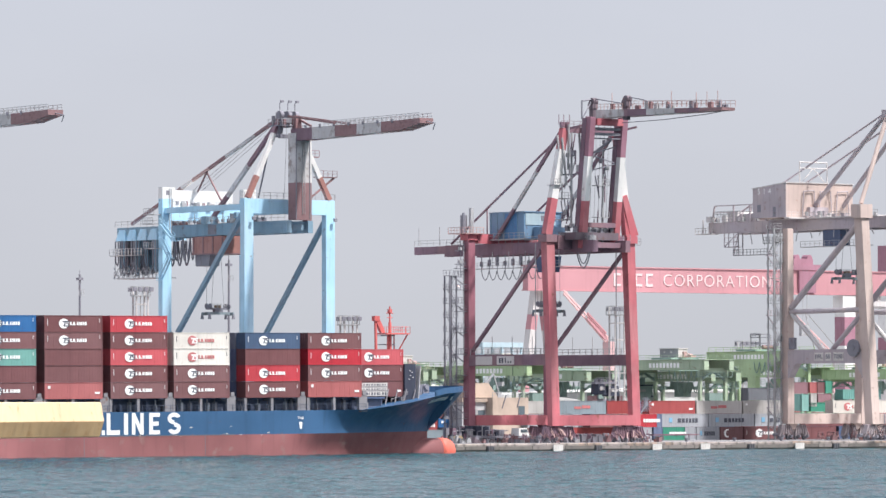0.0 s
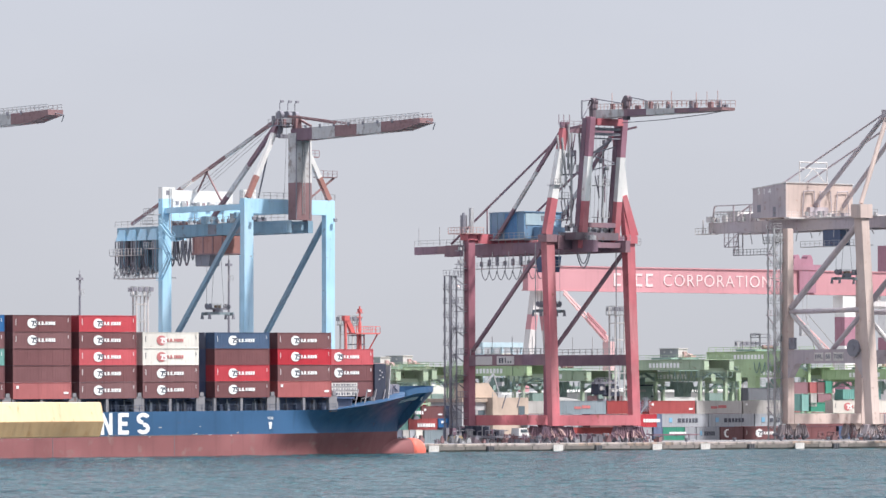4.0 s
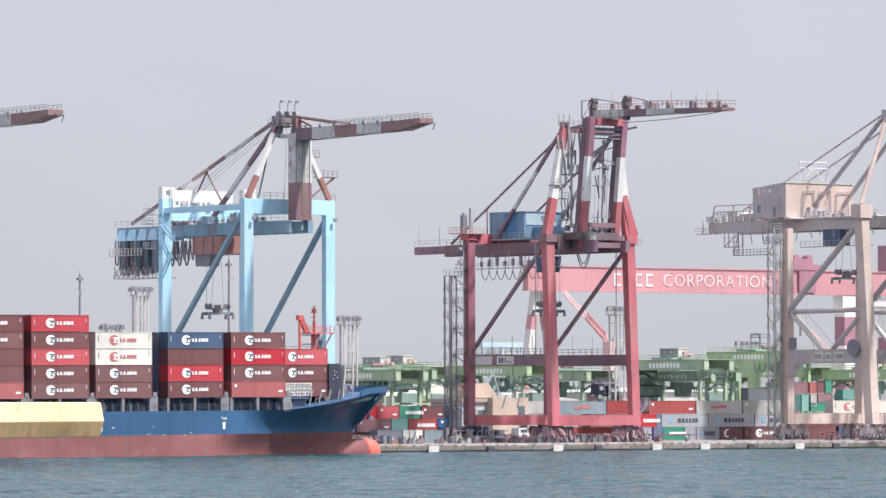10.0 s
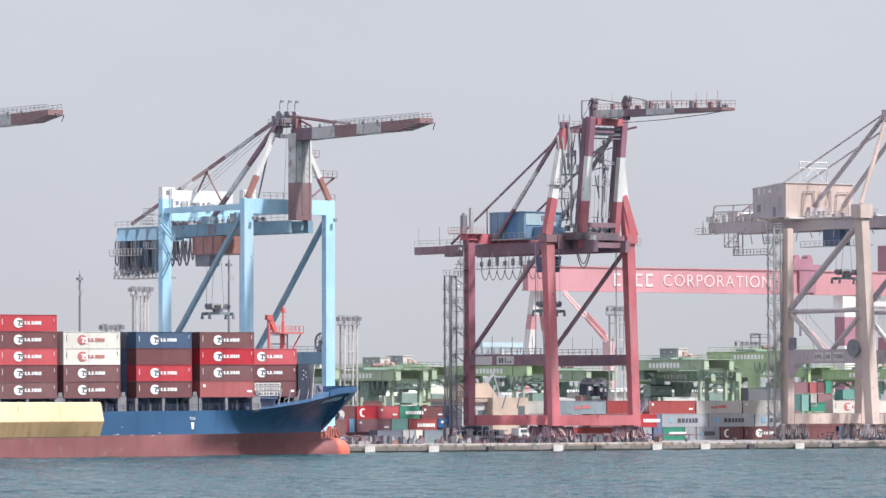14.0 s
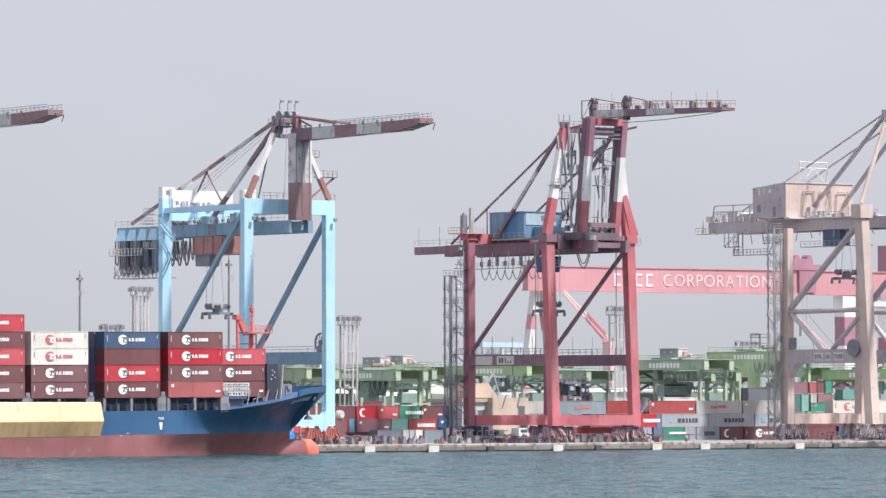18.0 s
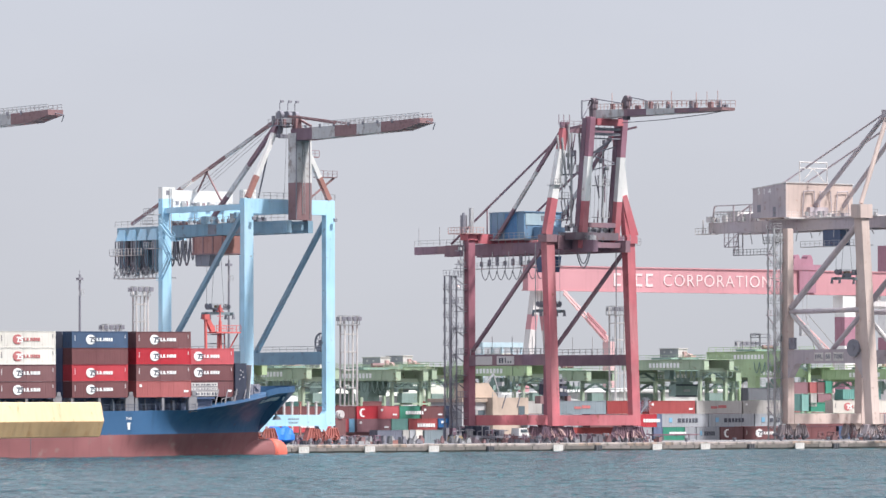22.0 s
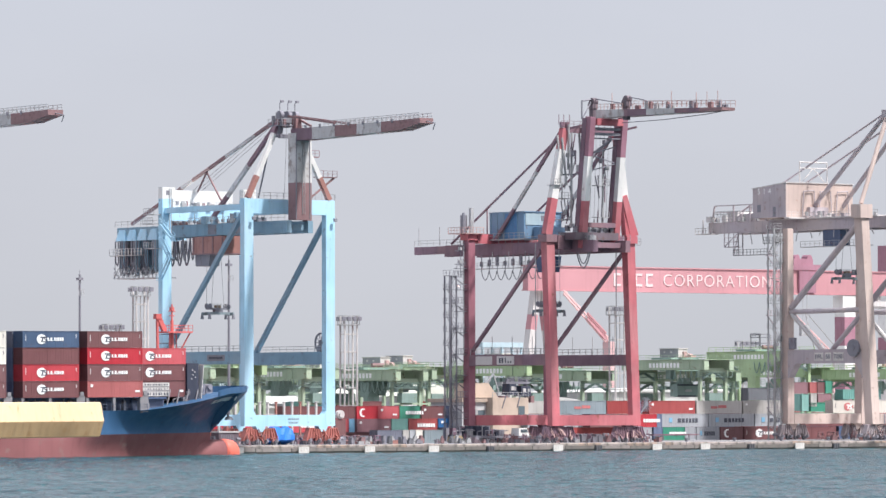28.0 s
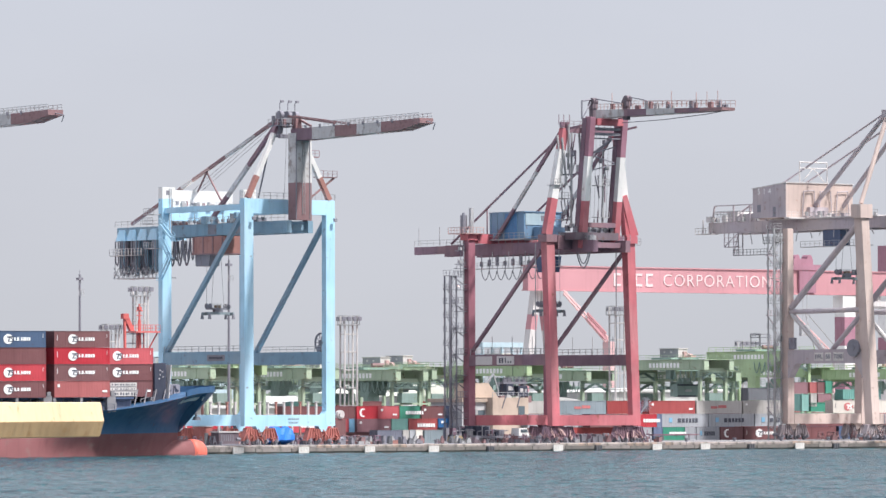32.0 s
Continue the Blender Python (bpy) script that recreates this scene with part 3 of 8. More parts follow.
def build_ship():
    ship = thing("container_ship", 0, 0, 0, "blue and red container ship riding high, moving slowly astern", "ship", m=SHIP0)
    c = BEAM / 2
    xs = [-92, -88, -80, -60, -40, -20, 0, 8] + [10 + 1.5 * k for k in range(36)] + [62.9, 63.6, 64.4, 65.2, 66, 66.8, 67.6, 68.3, 68.9, 69.4, 69.8]
    BL = 3.65
    up, low = [], []
    for x in xs:
        d, b, w, top = hull_half(x)
        d, b, w = max(d, 0.12), max(b, 0.06), max(w, 0.04)
        stem = 3.65 + max(0.0, x - 62.9) * 0.88       # raked stem: no hull below it
        zl = max(BL, stem)
        k = (zl - BL) / max(0.1, top - BL)
        ring = []
        for s in range(9):
            f = s / 8.0
            z = zl + (top - zl) * f
            g = (z - BL) / (top - BL)
            hb = b + (d - b) * g ** 2.0
            if x > 62.9:
                hb = max(0.06, d * max(0.0, (z - zl) / max(0.2, top - zl)) ** 0.8)
            ring.append((hb, z))
        up.append(ring)
        if x <= 62.9:
            rl = []
            top_l = min(BL, 99)
            for s in range(6):
                z = -3.0 + (top_l + 3.0) * s / 5.0
                g = max(0.0, z / BL)
                hb = w + (b - w) * min(1, g) ** 1.3
                rl.append((max(0.04, hb), z))
            low.append(rl)
    xl = xs[:len(low)]
    sides = lambda xx, rr, sg: [[(x, c + sg * h, z) for h, z in r] for x, r in zip(xx, rr)]
    s, t = Shape(), Shape()
    for sg in (-1, 1):
        s.loft(sides(xs, up, sg), caps=False, closed=False)
        t.loft(sides(xl, low, sg), caps=False, closed=False)
    s.loft([[(x, c - r[-1][0], r[-1][1]), (x, c + r[-1][0], r[-1][1])] for x, r in zip(xs, up)], caps=False, closed=False)
    for sh, rr in ((s, up), (t, low)):
        sh.loft([[(xs[0], c - h, z) for h, z in rr[0]], [(xs[0], c + h, z) for h, z in rr[0]]], caps=False, closed=False)
    hull = part("hull", s, HULLBLUE, ship, "deep blue painted upper hull with a flared bow", smooth=True)
    part("boot_topping", t, BOOTRED, hull, "faded red lower hull above the waterline", smooth=True)

    def skin(x, z):
        """Near side of the upper hull at a length and height."""
        d, b, w, top = hull_half(x)
        if x > 62.9:
            zl = BL + (x - 62.9) * 0.88
            return c - max(0.06, max(d, 0.12) * max(0.0, (z - zl) / max(0.2, top - zl)) ** 0.8)
        return c - (b + (d - b) * max(0.0, (z - BL) / (top - BL)) ** 2.0)
    # rubbing line between the two paints, weld seams down the side
    rub = random.Random(31)
    for k in range(48):
        x, z, w = rub.uniform(-60, 30), BL + rub.gauss(0.0, 0.16) * (1.0 if k % 4 else 6.0), rub.uniform(0.12, 0.6)
        z = min(max(z, 2.2), 6.6)
        y = skin(x, max(z, BL))
        part("scuff_mark", Shape().box(x, x + w, y - 0.05, y + 0.02, z, z + rub.uniform(0.05, 0.14)), (FADEDWHITE, BROWNRED)[k % 2], hull)
    part("paint_line", Shape().box(-90, 8, -0.035, 0.0, 3.58, 3.70), DECKGREY, hull)
    for x in (-24.5, 1.5, -50.0):
        part("weld_seam", Shape().box(x, x + 0.10, -0.03, 0.0, 0.2, 3.55), DECKGREY, hull)
    # bulbous bow
    rings = []
    for x, r, z in ((55, 1.5, 0.0), (59, 1.75, 0.05), (62.5, 1.85, 0.1), (66.0, 1.82, 0.15)):
        rings.append([(x, c + r * 0.9 * math.cos(a), z + r * 1.25 * math.sin(a)) for a in np.linspace(0, math.tau, 17)[:-1]])
    part("bulb_root", Shape().loft(rings), BOOTRED, hull, "dull red root of the bulbous bow", smooth=True)
    rings = []
    for x, r, z in ((65.5, 1.86, 0.15), (66.6, 1.84, 0.15), (67.7, 1.72, 0.12), (68.5, 1.42, 0.1), (69.0, 1.0, 0.05), (69.3, 0.42, 0.0)):
        rings.append([(x, c + r * 0.9 * math.cos(a), z + r * 1.25 * math.sin(a)) for a in np.linspace(0, math.tau, 17)[:-1]])
    part("bulbous_bow", Shape().loft(rings), BULB, hull, "bright orange-red rounded bulb at the waterline", smooth=True)
    # bulwark round the forecastle, proud of the hull
    pts = []
    for x in (56.4, 58.0, 59.6, 61.2, 63.0, 65.0, 66.8, 68.2, 69.2, 70.0):
        d, b, w, top = hull_half(x)
        pts.append((x, max(0.15, d), top))
    s = Shape()
    outer = [(x, c - d - 0.03, z) for x, d, z in pts] + [(x, c + d + 0.03, z) for x, d, z in pts[::-1]]
    s.loft([[(x, y, z - 0.05) for x, y, z in outer], [(x + (0.12 if x > 69 else 0), y, z + 1.0) for x, y, z in outer]], caps=False, closed=False)
    inner = [(x - 0.15, c - max(0.05, d - 0.12), z) for x, d, z in pts] + [(x - 0.15, c + max(0.05, d - 0.12), z) for x, d, z in pts[::-1]]
    s.loft([[(x, y, z - 0.05) for x, y, z in inner], [(x, y, z + 1.0) for x, y, z in inner]], caps=False, closed=False)
    part("bulwark", s, HULLBLUE, ship, "blue bulwark round the forecastle")
    # deck edge strip and hatch coaming
    s = Shape()
    s.box(-90, 44, 3.0, BEAM - 3.0, 7.0, 9.6)
    part("hatch_coaming", s, DECKNAVY, ship, "dark blue hatch coamings")
    s = Shape()
    s.box(-90, 44, 2.2, BEAM - 2.2, 9.6, 9.9)
    part("hatch_cover", s, BOX_MAT["dark_blue"], ship)
    # stanchions under the outer stacks
    for x0 in (-46.5, -32.55, -18.66, -5.09, 10.63, 24.67, 38.7):
        y0 = 5.0 if x0 > 38 else 0.0
        for k, dx in enumerate((0.1, 6.0, 12.0)):
            s = Shape()
            s.beam((x0 + dx, y0 + 0.5, 7.3), (x0 + dx, y0 + 0.5, 9.9), 0.55, 0.5)
            s.beam((x0 + dx, y0 + 0.5, 9.5), (x0 + dx, y0 + 3.2, 9.7), 0.5, 0.4)
            part("deck_stanchion", s, DECKPALE, ship, "pale worn steel stanchion")
        s = Shape()
        s.box(x0 + 12.25, x0 + 13.6, y0 + 0.3, y0 + 1.2, 7.4, 10.2)
        s.box(x0 + 12.5, x0 + 13.3, y0 + 0.2, y0 + 1.0, 10.2, 10.9)
        part("lashing_post", s, DECKPALE, ship, "grey steel lashing post")
    rnd = random.Random(2)
    for k in range(46):
        x = -46 + k * 1.9 + rnd.uniform(-0.3, 0.3)
        s = Shape().box(x, x + rnd.uniform(0.2, 0.5), 1.6, 2.4, 7.7, 8.3 + rnd.uniform(0.2, 1.2))
        s.tube((x + 0.2, 2.0, 8.0), (x + 0.2, 2.0, 9.7), 0.12, 5)
        part("hatch_cleat", s, (DECKPALE, DECKNAVY, STEEL)[k % 3], ship)
    s = Shape()
    s.rail((-60, 0.25, 7.75), (38, 0.25, 7.75), 1.0, 1.5, 0.035)
    part("deck_rail", s, DECKNAVY, ship)
    for k in range(9):
        x = 39.4 + k * 1.45
        y = 5.2 + (k % 3) * 0.5
        s = Shape().line([(x, y, 7.9), (x, y, 9.0 + (k % 4) * 0.25), (x + 0.9, y, 9.3 + (k % 4) * 0.2), (x + 0.9, y, 8.2)], 0.1, 5)
        part("deck_pipe", s, DECKPALE, ship)
    for k in range(4):
        x = 45.6 + k * 2.1
        part("bulwark_stay", Shape().beam((x, 4.0, 8.4), (x + 1.6, 4.9, 11.2), 0.16), DECKPALE, ship)
    # breakwater on the forecastle
    s = Shape().box(51.3, 53.9, 5.2, BEAM - 5.2, 9.4, 15.7)
    house = part("stores_house", s, STOREDARK, ship, "dark navy stores house ahead of the containers")
    for x, z in ((52.4, 14.4), (52.9, 14.1), (52.5, 13.6), (53.1, 13.2), (52.2, 12.9)):
        part("house_plate", Shape().box(x, x + 0.22, 5.16, 5.2, z, z + 0.2), PALEGREY, house)
    s = Shape()
    s.hexa([(53.9, 4.6, 9.4), (53.9, BEAM - 4.6, 9.4), (54.05, BEAM - 4.6, 9.4), (54.05, 4.6, 9.4), (54.9, 5.0, 15.4), (54.9, BEAM - 5.0, 15.4), (55.0, BEAM - 5.0, 15.4), (55.0, 5.0, 15.4)])
    part("breakwater", s, PALEGREY, ship, "grey raked steel breakwater")
    # foremast with platform
    s = Shape()
    s.tube((54.2, c, 10.4), (54.2, c, 23.2), 0.42, 10, 0, 0.28)
    s.tube((54.2, c, 23.2), (54.2, c, 26.0), 0.17, 6)
    s.tube((53.4, c, 24.8), (55.0, c, 24.8), 0.08, 5)
    s.tube((53.6, c, 24.0), (54.8, c, 24.0), 0.08, 5)
    s.box(53.9, 54.5, c - 0.3, c + 0.3, 24.9, 25.5)
    mast = part("foremast", s, MASTRED, ship, "bright red foremast with a lamp platform")
    s = Shape()
    s.box(52.0, 57.6, c - 1.6, c + 1.6, 21.0, 21.25)
    part("mast_platform", s, MASTRED, mast)
    s = Shape()
    for a, b in (((52.0, c - 1.6), (57.6, c - 1.6)), ((57.6, c - 1.6), (57.6, c + 1.6)), ((52.0, c + 1.6), (57.6, c + 1.6))):
        s.rail((*a, 21.25), (*b, 21.25), 1.1, 1.1, 0.05)
    part("platform_rail", s, MASTRED, mast)
    parts("platform_strut", [Shape().beam(a, b, 0.18) for a, b in (((53.6, c, 18.0), (52.6, c - 1.2, 21.0)), ((55.8, c, 17.5), (57.3, c - 1.2, 21.0)), ((55.2, c, 17.5), (56.2, c + 1.2, 21.0)))], MASTRED, mast)
    s = Shape()
    s.beam((51.0, c, 11.0), (50.8, c, 24.2), 0.36)
    s.hexa([(50.3, c - 0.3, 24.1), (51.4, c - 0.3, 24.1), (51.4, c + 0.3, 24.1), (50.3, c + 0.3, 24.1), (52.0, c - 0.3, 21.3), (52.9, c - 0.3, 21.3), (52.9, c + 0.3, 21.3), (52.0, c + 0.3, 21.3)])
    s.box(50.3, 51.5, c - 0.4, c + 0.4, 23.4, 24.3)
    part("derrick_post", s, MASTRED, mast, "red crane post with a folded arm")
    parts("cross_rung", [Shape().tube((50.9, c, z), (55.3, c, z), 0.1, 5) for z in (17.5, 19.2, 20.8)], DARK, mast)
    # forecastle gear
    for x, y, r in ((57.5, 9.0, 0.55), (60.5, 10.5, 0.5), (62.5, 13.0, 0.5)):
        s = Shape()
        s.tube((x, y - 0.9, 11.6), (x, y + 0.9, 11.6), r, 12)
        s.box(x - 0.7, x + 0.7, y - 0.6, y + 0.6, 10.2, 11.4)
        part("mooring_winch", s, DARK, ship)
    ya = skin(64.6, 6.9)
    s = Shape().beam((64.5, ya - 0.1, 7.5), (64.9, ya - 0.15, 6.0), 0.3)
    s.hexa([(64.1, ya - 0.45, 5.8), (65.7, ya - 0.45, 5.8), (65.7, ya + 0.2, 5.8), (64.1, ya + 0.2, 5.8), (64.5, ya - 0.4, 6.4), (65.3, ya - 0.4, 6.4), (65.3, ya + 0.2, 6.4), (64.5, ya + 0.2, 6.4)])
    part("anchor", s, DARK, ship, "dark anchor stowed at the bow")
    # white lettering on the side, a draught mark, bars for the ship's name
    zb, zt, w = 3.86, 7.52, 0.78
    y0, y1 = -0.045, 0.0
    L = Shape().box(-19.7, -18.9, y0, y1, zb, zt).box(-18.9, -16.9, y0, y1, zb, zb + w)
    I = Shape().box(-16.0, -15.15, y0, y1, zb, zt)
    N = Shape().box(-14.3, -13.6, y0, y1, zb, zt).box(-12.5, -11.8, y0, y1, zb, zt)
    N.hexa([(-13.6, y0, zt), (-13.6, y0, zt - 1.5), (-12.5, y0, zb), (-12.5, y0, zb + 1.5), (-13.6, y1, zt), (-13.6, y1, zt - 1.5), (-12.5, y1, zb), (-12.5, y1, zb + 1.5)])
    Eb = Shape().box(-10.6, -9.8, y0, y1, zb, zt)
    for z in (zb, (zb + zt - 0.7) / 2, zt - 0.7):
        Eb.box(-9.8, -8.3 if z != (zb + zt - 0.7) / 2 else -8.6, y0, y1, z, z + 0.7)
    S = Shape()
    zc = (zb + zt) / 2
    for n0, n1, zo in ((20, 270, 0.835), (90, -160, -0.835)):
        for a, b in zip(np.linspace(radians(n0), radians(n1), 13), np.linspace(radians(n0), radians(n1), 13)[1:]):
            quad = [(-5.2 + rx * math.cos(t), zc + zo + rz * math.sin(t)) for t, rx, rz in ((a, 1.42, 1.0), (b, 1.42, 1.0), (b, 0.62, 0.3), (a, 0.62, 0.3))]
            S.hexa([(x, y0, z) for x, z in quad] + [(x, y1, z) for x, z in quad])
    dot = Shape().box(-20.75, -20.1, y0, y1, zb, zb + 0.8)
    for nm, sh in (("letter_l", L), ("letter_i", I), ("letter_n", N), ("letter_e", Eb), ("letter_s", S), ("full_stop", dot)):
        part(nm, sh, FADEDHULL, hull, "large white block letter on the hull")
    s = Shape()
    s.hexa([(22.6, -0.06, 4.5), (23.0, -0.06, 4.5), (23.0, 0.0, 4.5), (22.6, 0.0, 4.5), (22.45, -0.06, 5.7), (23.15, -0.06, 5.7), (23.15, 0.0, 5.7), (22.45, 0.0, 5.7)])
    lettering("tug_letters", "TUG", 0.62, BRIGHTWHITE, ship, pose(22.8, -0.04, 6.35, 90, 0, 0), "small white mark on the hull", width=1.25, bold=0.015)
    part("hull_mark", s, BRIGHTWHITE, ship)
    s = Shape()
    x = 56.7
    for wd in (0.34, 0.42, 0.0, 0.36, 0.46, 0.44, 0.46, 0.42, 0.46, 0.14, 0.44, 0.4):
        if wd:
            top = hull_half(x)[3]
            s.hexa([(xx, skin(xx, zz) - dy, zz) for zz in (top - 1.35, top - 0.7) for xx, dy in ((x, 0.22), (x + wd * 0.75, 0.22), (x + wd * 0.75, 0.0), (x, 0.0))])
        x += wd * 0.75 + 0.31
    part("name_marking", s, NAMEGREY, ship, "row of pale bars where the name is painted")
    # white notice board stack before the forward bay
    s = Shape().box(41.3, 47.4, 5.38, 5.44, 10.0, 12.4)
    board = part("notice_board", s, DECKPALE, ship, "dark board with three pale notice panels")
    for z0, z1 in ((11.75, 12.35), (11.05, 11.55), (10.1, 10.85)):
        plate = part("notice_panel", Shape().box(41.4, 47.3, 5.30, 5.38, z0, z1), FADEDWHITE, board, "pale notice panel")
        for k in range(9):
            x = 41.7 + k * 0.62
            part("notice_marking", Shape().box(x, x + (0.3, 0.42, 0.2, 0.36)[k % 4], 5.27, 5.30, z0 + 0.15, z1 - 0.17), MARKDARK, plate)
    CARRIED.append((ship, Matrix.Identity(4)))

    bays = (
        (-46.5, 0, (("brown", "disc"), ("brown", ""), ("teal", "disc"), ("brown", "disc"), ("blue", "disc"))),
        (-32.55, 0, (("orange_red", "small"), ("brown", ""), ("brown", ""), ("brown", "disc"), ("brown", "disc"))),
        (-18.66, 0, (("brown", "disc"), ("brown", "disc"), ("red", "disc"), ("brown", "disc"), ("red", "disc"))),
        (-5.09, 0, (("brown", "disc"), ("brown", "disc"), ("white", "disc_red"), ("white", "disc_red"))),
        (10.63, 0, (("brown", "disc"), ("red", "disc"), ("brown", ""), ("navy", "disc"))),
        (24.67, 0, (("orange_red", "small"), ("brown", "disc"), ("red", "disc"), ("brown", "disc"))),
        (39.15, 2, (("brown", "small"), ("brown", "disc"), ("red", "disc"))))
    rnd = random.Random(11)
    rest = []
    for x0, first, tiers in bays:
        last = 9 if first == 0 else 8
        for row in range(first, last):
            for k, (col, logo) in enumerate(tiers):
                if row > first:
                    # inner rows get tones with the shade and haze of the gaps painted in
                    col, logo = rnd.choice(("end_maroon", "end_blue", "end_blue", "end_blue", "end_slate")), ""
                x, y, z = x0, 0.15 + row * 2.72, 9.95 + 2.80 * k
                if row > first + 1:
                    rest.append((x, y, z, col))
                    continue
                m = pose(x, y, z)
                ob = container(SHIP0 @ m, col, logo)
                CARRIED.append((ob, m))
    ob = joined_boxes("stowed_containers", rest, "inner rows of stacked containers on the ship's deck", 2.77)
    ob.matrix_world = SHIP0
    CARRIED.append((ob, Matrix.Identity(4)))


TRAVEL = []


def motions():
    for ob, rows in TRAVEL:
        walk(ob, rows)
    for ob, m in CARRIED:
        walk(ob, [(t, ship_at(gone, heading) @ m) for t, gone, heading in MOVES])


# ---- quay cranes ----
def bogies(crane, us, vs, mat, z_top, rod=None, rods=12, foot=None):
    """Wheel trucks under each corner: a foot, two pleated rockers, four wheel pairs with their motors and guards."""
    rnd = random.Random(31)
    for u in us:
        for v in vs:
            s = Shape().hexa([(u - 0.5, v - 0.6, z_top - 1.1), (u + 0.5, v - 0.6, z_top - 1.1), (u + 0.5, v + 0.6, z_top - 1.1), (u - 0.5, v + 0.6, z_top - 1.1),
                              (u - 1.2, v - 0.6, z_top + 0.02), (u + 1.2, v - 0.6, z_top + 0.02), (u + 1.2, v + 0.6, z_top + 0.02), (u - 1.2, v + 0.6, z_top + 0.02)])
            b = part("bogie", s, foot or mat, crane)
            part("equaliser", Shape().beam((u - 2.4, v, 3.5), (u + 2.4, v, 3.5), 0.7, 0.6), mat, b)
            for d in (-1, 1):
                x0, x1 = u + d * 0.25, u + d * 3.8
                t0, t1 = u + d * 0.75, u + d * 3.1
                r = Shape().hexa([(x0, v - 0.55, 2.75), (x1, v - 0.55, 2.75), (x1, v + 0.55, 2.75), (x0, v + 0.55, 2.75), (t0, v - 0.5, 4.35), (t1, v - 0.5, 4.6), (t1, v + 0.5, 4.6), (t0, v + 0.5, 4.35)])
                part("rocker", r, mat, b)
                for k in range(6):
                    f = k / 5
                    xa, xb = x0 + (x1 - x0) * f, t0 + (t1 - t0) * f
                    part("rocker_rib", Shape().beam((xa, v - 0.68, 2.6), (xb, v - 0.6, 4.3 + 0.25 * f), 0.13, 0.16), mat, b)
                for e in (1.1, 3.3):
                    x = u + d * e
                    part("wheel", Shape().tube((x, v - 0.3, 2.02), (x, v + 0.3, 2.02), 0.46, 12), DARK, b)
                    part("wheel_guard", Shape().hexa([(x - 0.7, v - 0.5, 2.3), (x + 0.7, v - 0.5, 2.3), (x + 0.7, v + 0.5, 2.3), (x - 0.7, v + 0.5, 2.3), (x - 0.35, v - 0.5, 2.8), (x + 0.35, v - 0.5, 2.8), (x + 0.35, v + 0.5, 2.8), (x - 0.35, v + 0.5, 2.8)]), mat, b)
                    part("drive_motor", Shape().tube((x + 0.2, v - 1.05, 2.3), (x + 0.2, v - 0.6, 2.3), 0.28, 10).box(x - 0.15, x + 0.4, v - 0.8, v - 0.55, 1.8, 2.4), DARK, b)
            for k in range(rods if v < 10 else rods // 2):
                x = u + rnd.uniform(-4.4, 4.4)
                lean = rnd.choice((-0.7, -0.55, -0.4, 0.5))
                z = rnd.uniform(1.6, 3.1)
                part("guard_rod", Shape().beam((x, v - 1.0 - rnd.random() * 0.3, z), (x + lean, v - 0.72, z + rnd.uniform(0.6, 1.4)), rnd.uniform(0.09, 0.2), 0.12), (rod or mat, mat, mat if mat is DARK else BROWNRED)[k % 3], b)
            side = 1 if u == us[-1] else -1
            part("buffer", Shape().tube((u + 5.0 * side, v, 2.6), (u + 4.1 * side, v, 2.6), 0.3, 8), DARK, b)


def spreader(name, u, v, z, half, top, crane_label):
    s = Shape()
    t = thing(name, u, v, z, crane_label, "spreader")
    s.box(u - half, u + half, v - 0.45, v + 0.45, z + 0.35, z + 0.8)
    for d in (-half, half - 0.3):
        s.box(u + d, u + d + 0.3, v - 1.25, v + 1.25, z + 0.2, z + 0.75)
    part("spreader_frame", s, SPREADER, t)
    for d in (-half + 0.1, half - 0.1):
        for e in (-1.15, 1.15):
            part("guide_flap", Shape().hexa([(u + d - 0.3, v + e - 0.12, z - 0.5), (u + d + 0.3, v + e - 0.12, z - 0.5), (u + d + 0.3, v + e + 0.12, z - 0.5), (u + d - 0.3, v + e + 0.12, z - 0.5), (u + d - 0.15, v + e - 0.12, z + 0.5), (u + d + 0.15, v + e - 0.12, z + 0.5), (u + d + 0.15, v + e + 0.12, z + 0.5), (u + d - 0.15, v + e + 0.12, z + 0.5)]), DARK, t)
    part("head_block", Shape().box(u - half * 0.85, u + half * 0.85, v - 0.5, v + 0.5, z + 1.25, z + 1.6).box(u - 0.9, u + 0.9, v - 0.4, v + 0.4, z + 0.8, z + 1.25), DARK, t)
    for d in (-half * 0.75, half * 0.75):
        for e in (-0.55, 0.55):
            part("sheave", Shape().tube((u + d - 0.12, v + e, z + 1.9), (u + d + 0.12, v + e, z + 1.9), 0.5, 12), DARK, t)
    part("block_rail", Shape().rail((u - half * 0.7, v - 0.5, z + 1.6), (u + half * 0.7, v - 0.5, z + 1.6), 0.7, 0.8, 0.05), STEEL, t)
    part("cable_basket", Shape().box(u - 0.55, u + 0.55, v - 0.3, v + 0.3, z + 1.6, z + 2.1), YELLOW, t)
    for du in (-half * 0.7, half * 0.7):
        for dv in (-0.8, 0.8):
            part("hoist_rope", Shape().tube((u + du, v + dv, z + 2.3), (u + du * 0.8, v + dv * 1.5, top), 0.035, 4), CABLE, t)
    return t


def festoon(u, v0, v1, z, drop, n, r=0.09):
    """Hanging cable loops along v, each a shape of its own."""
    out = []
    for k in range(n):
        a, b = v0 + (v1 - v0) * k / n, v0 + (v1 - v0) * (k + 1) / n
        out.append(Shape().line([(u, a + (b - a) * f, z - drop * 4 * f * (1 - f)) for f in np.linspace(0, 1, 7)], r, 4))
    return out


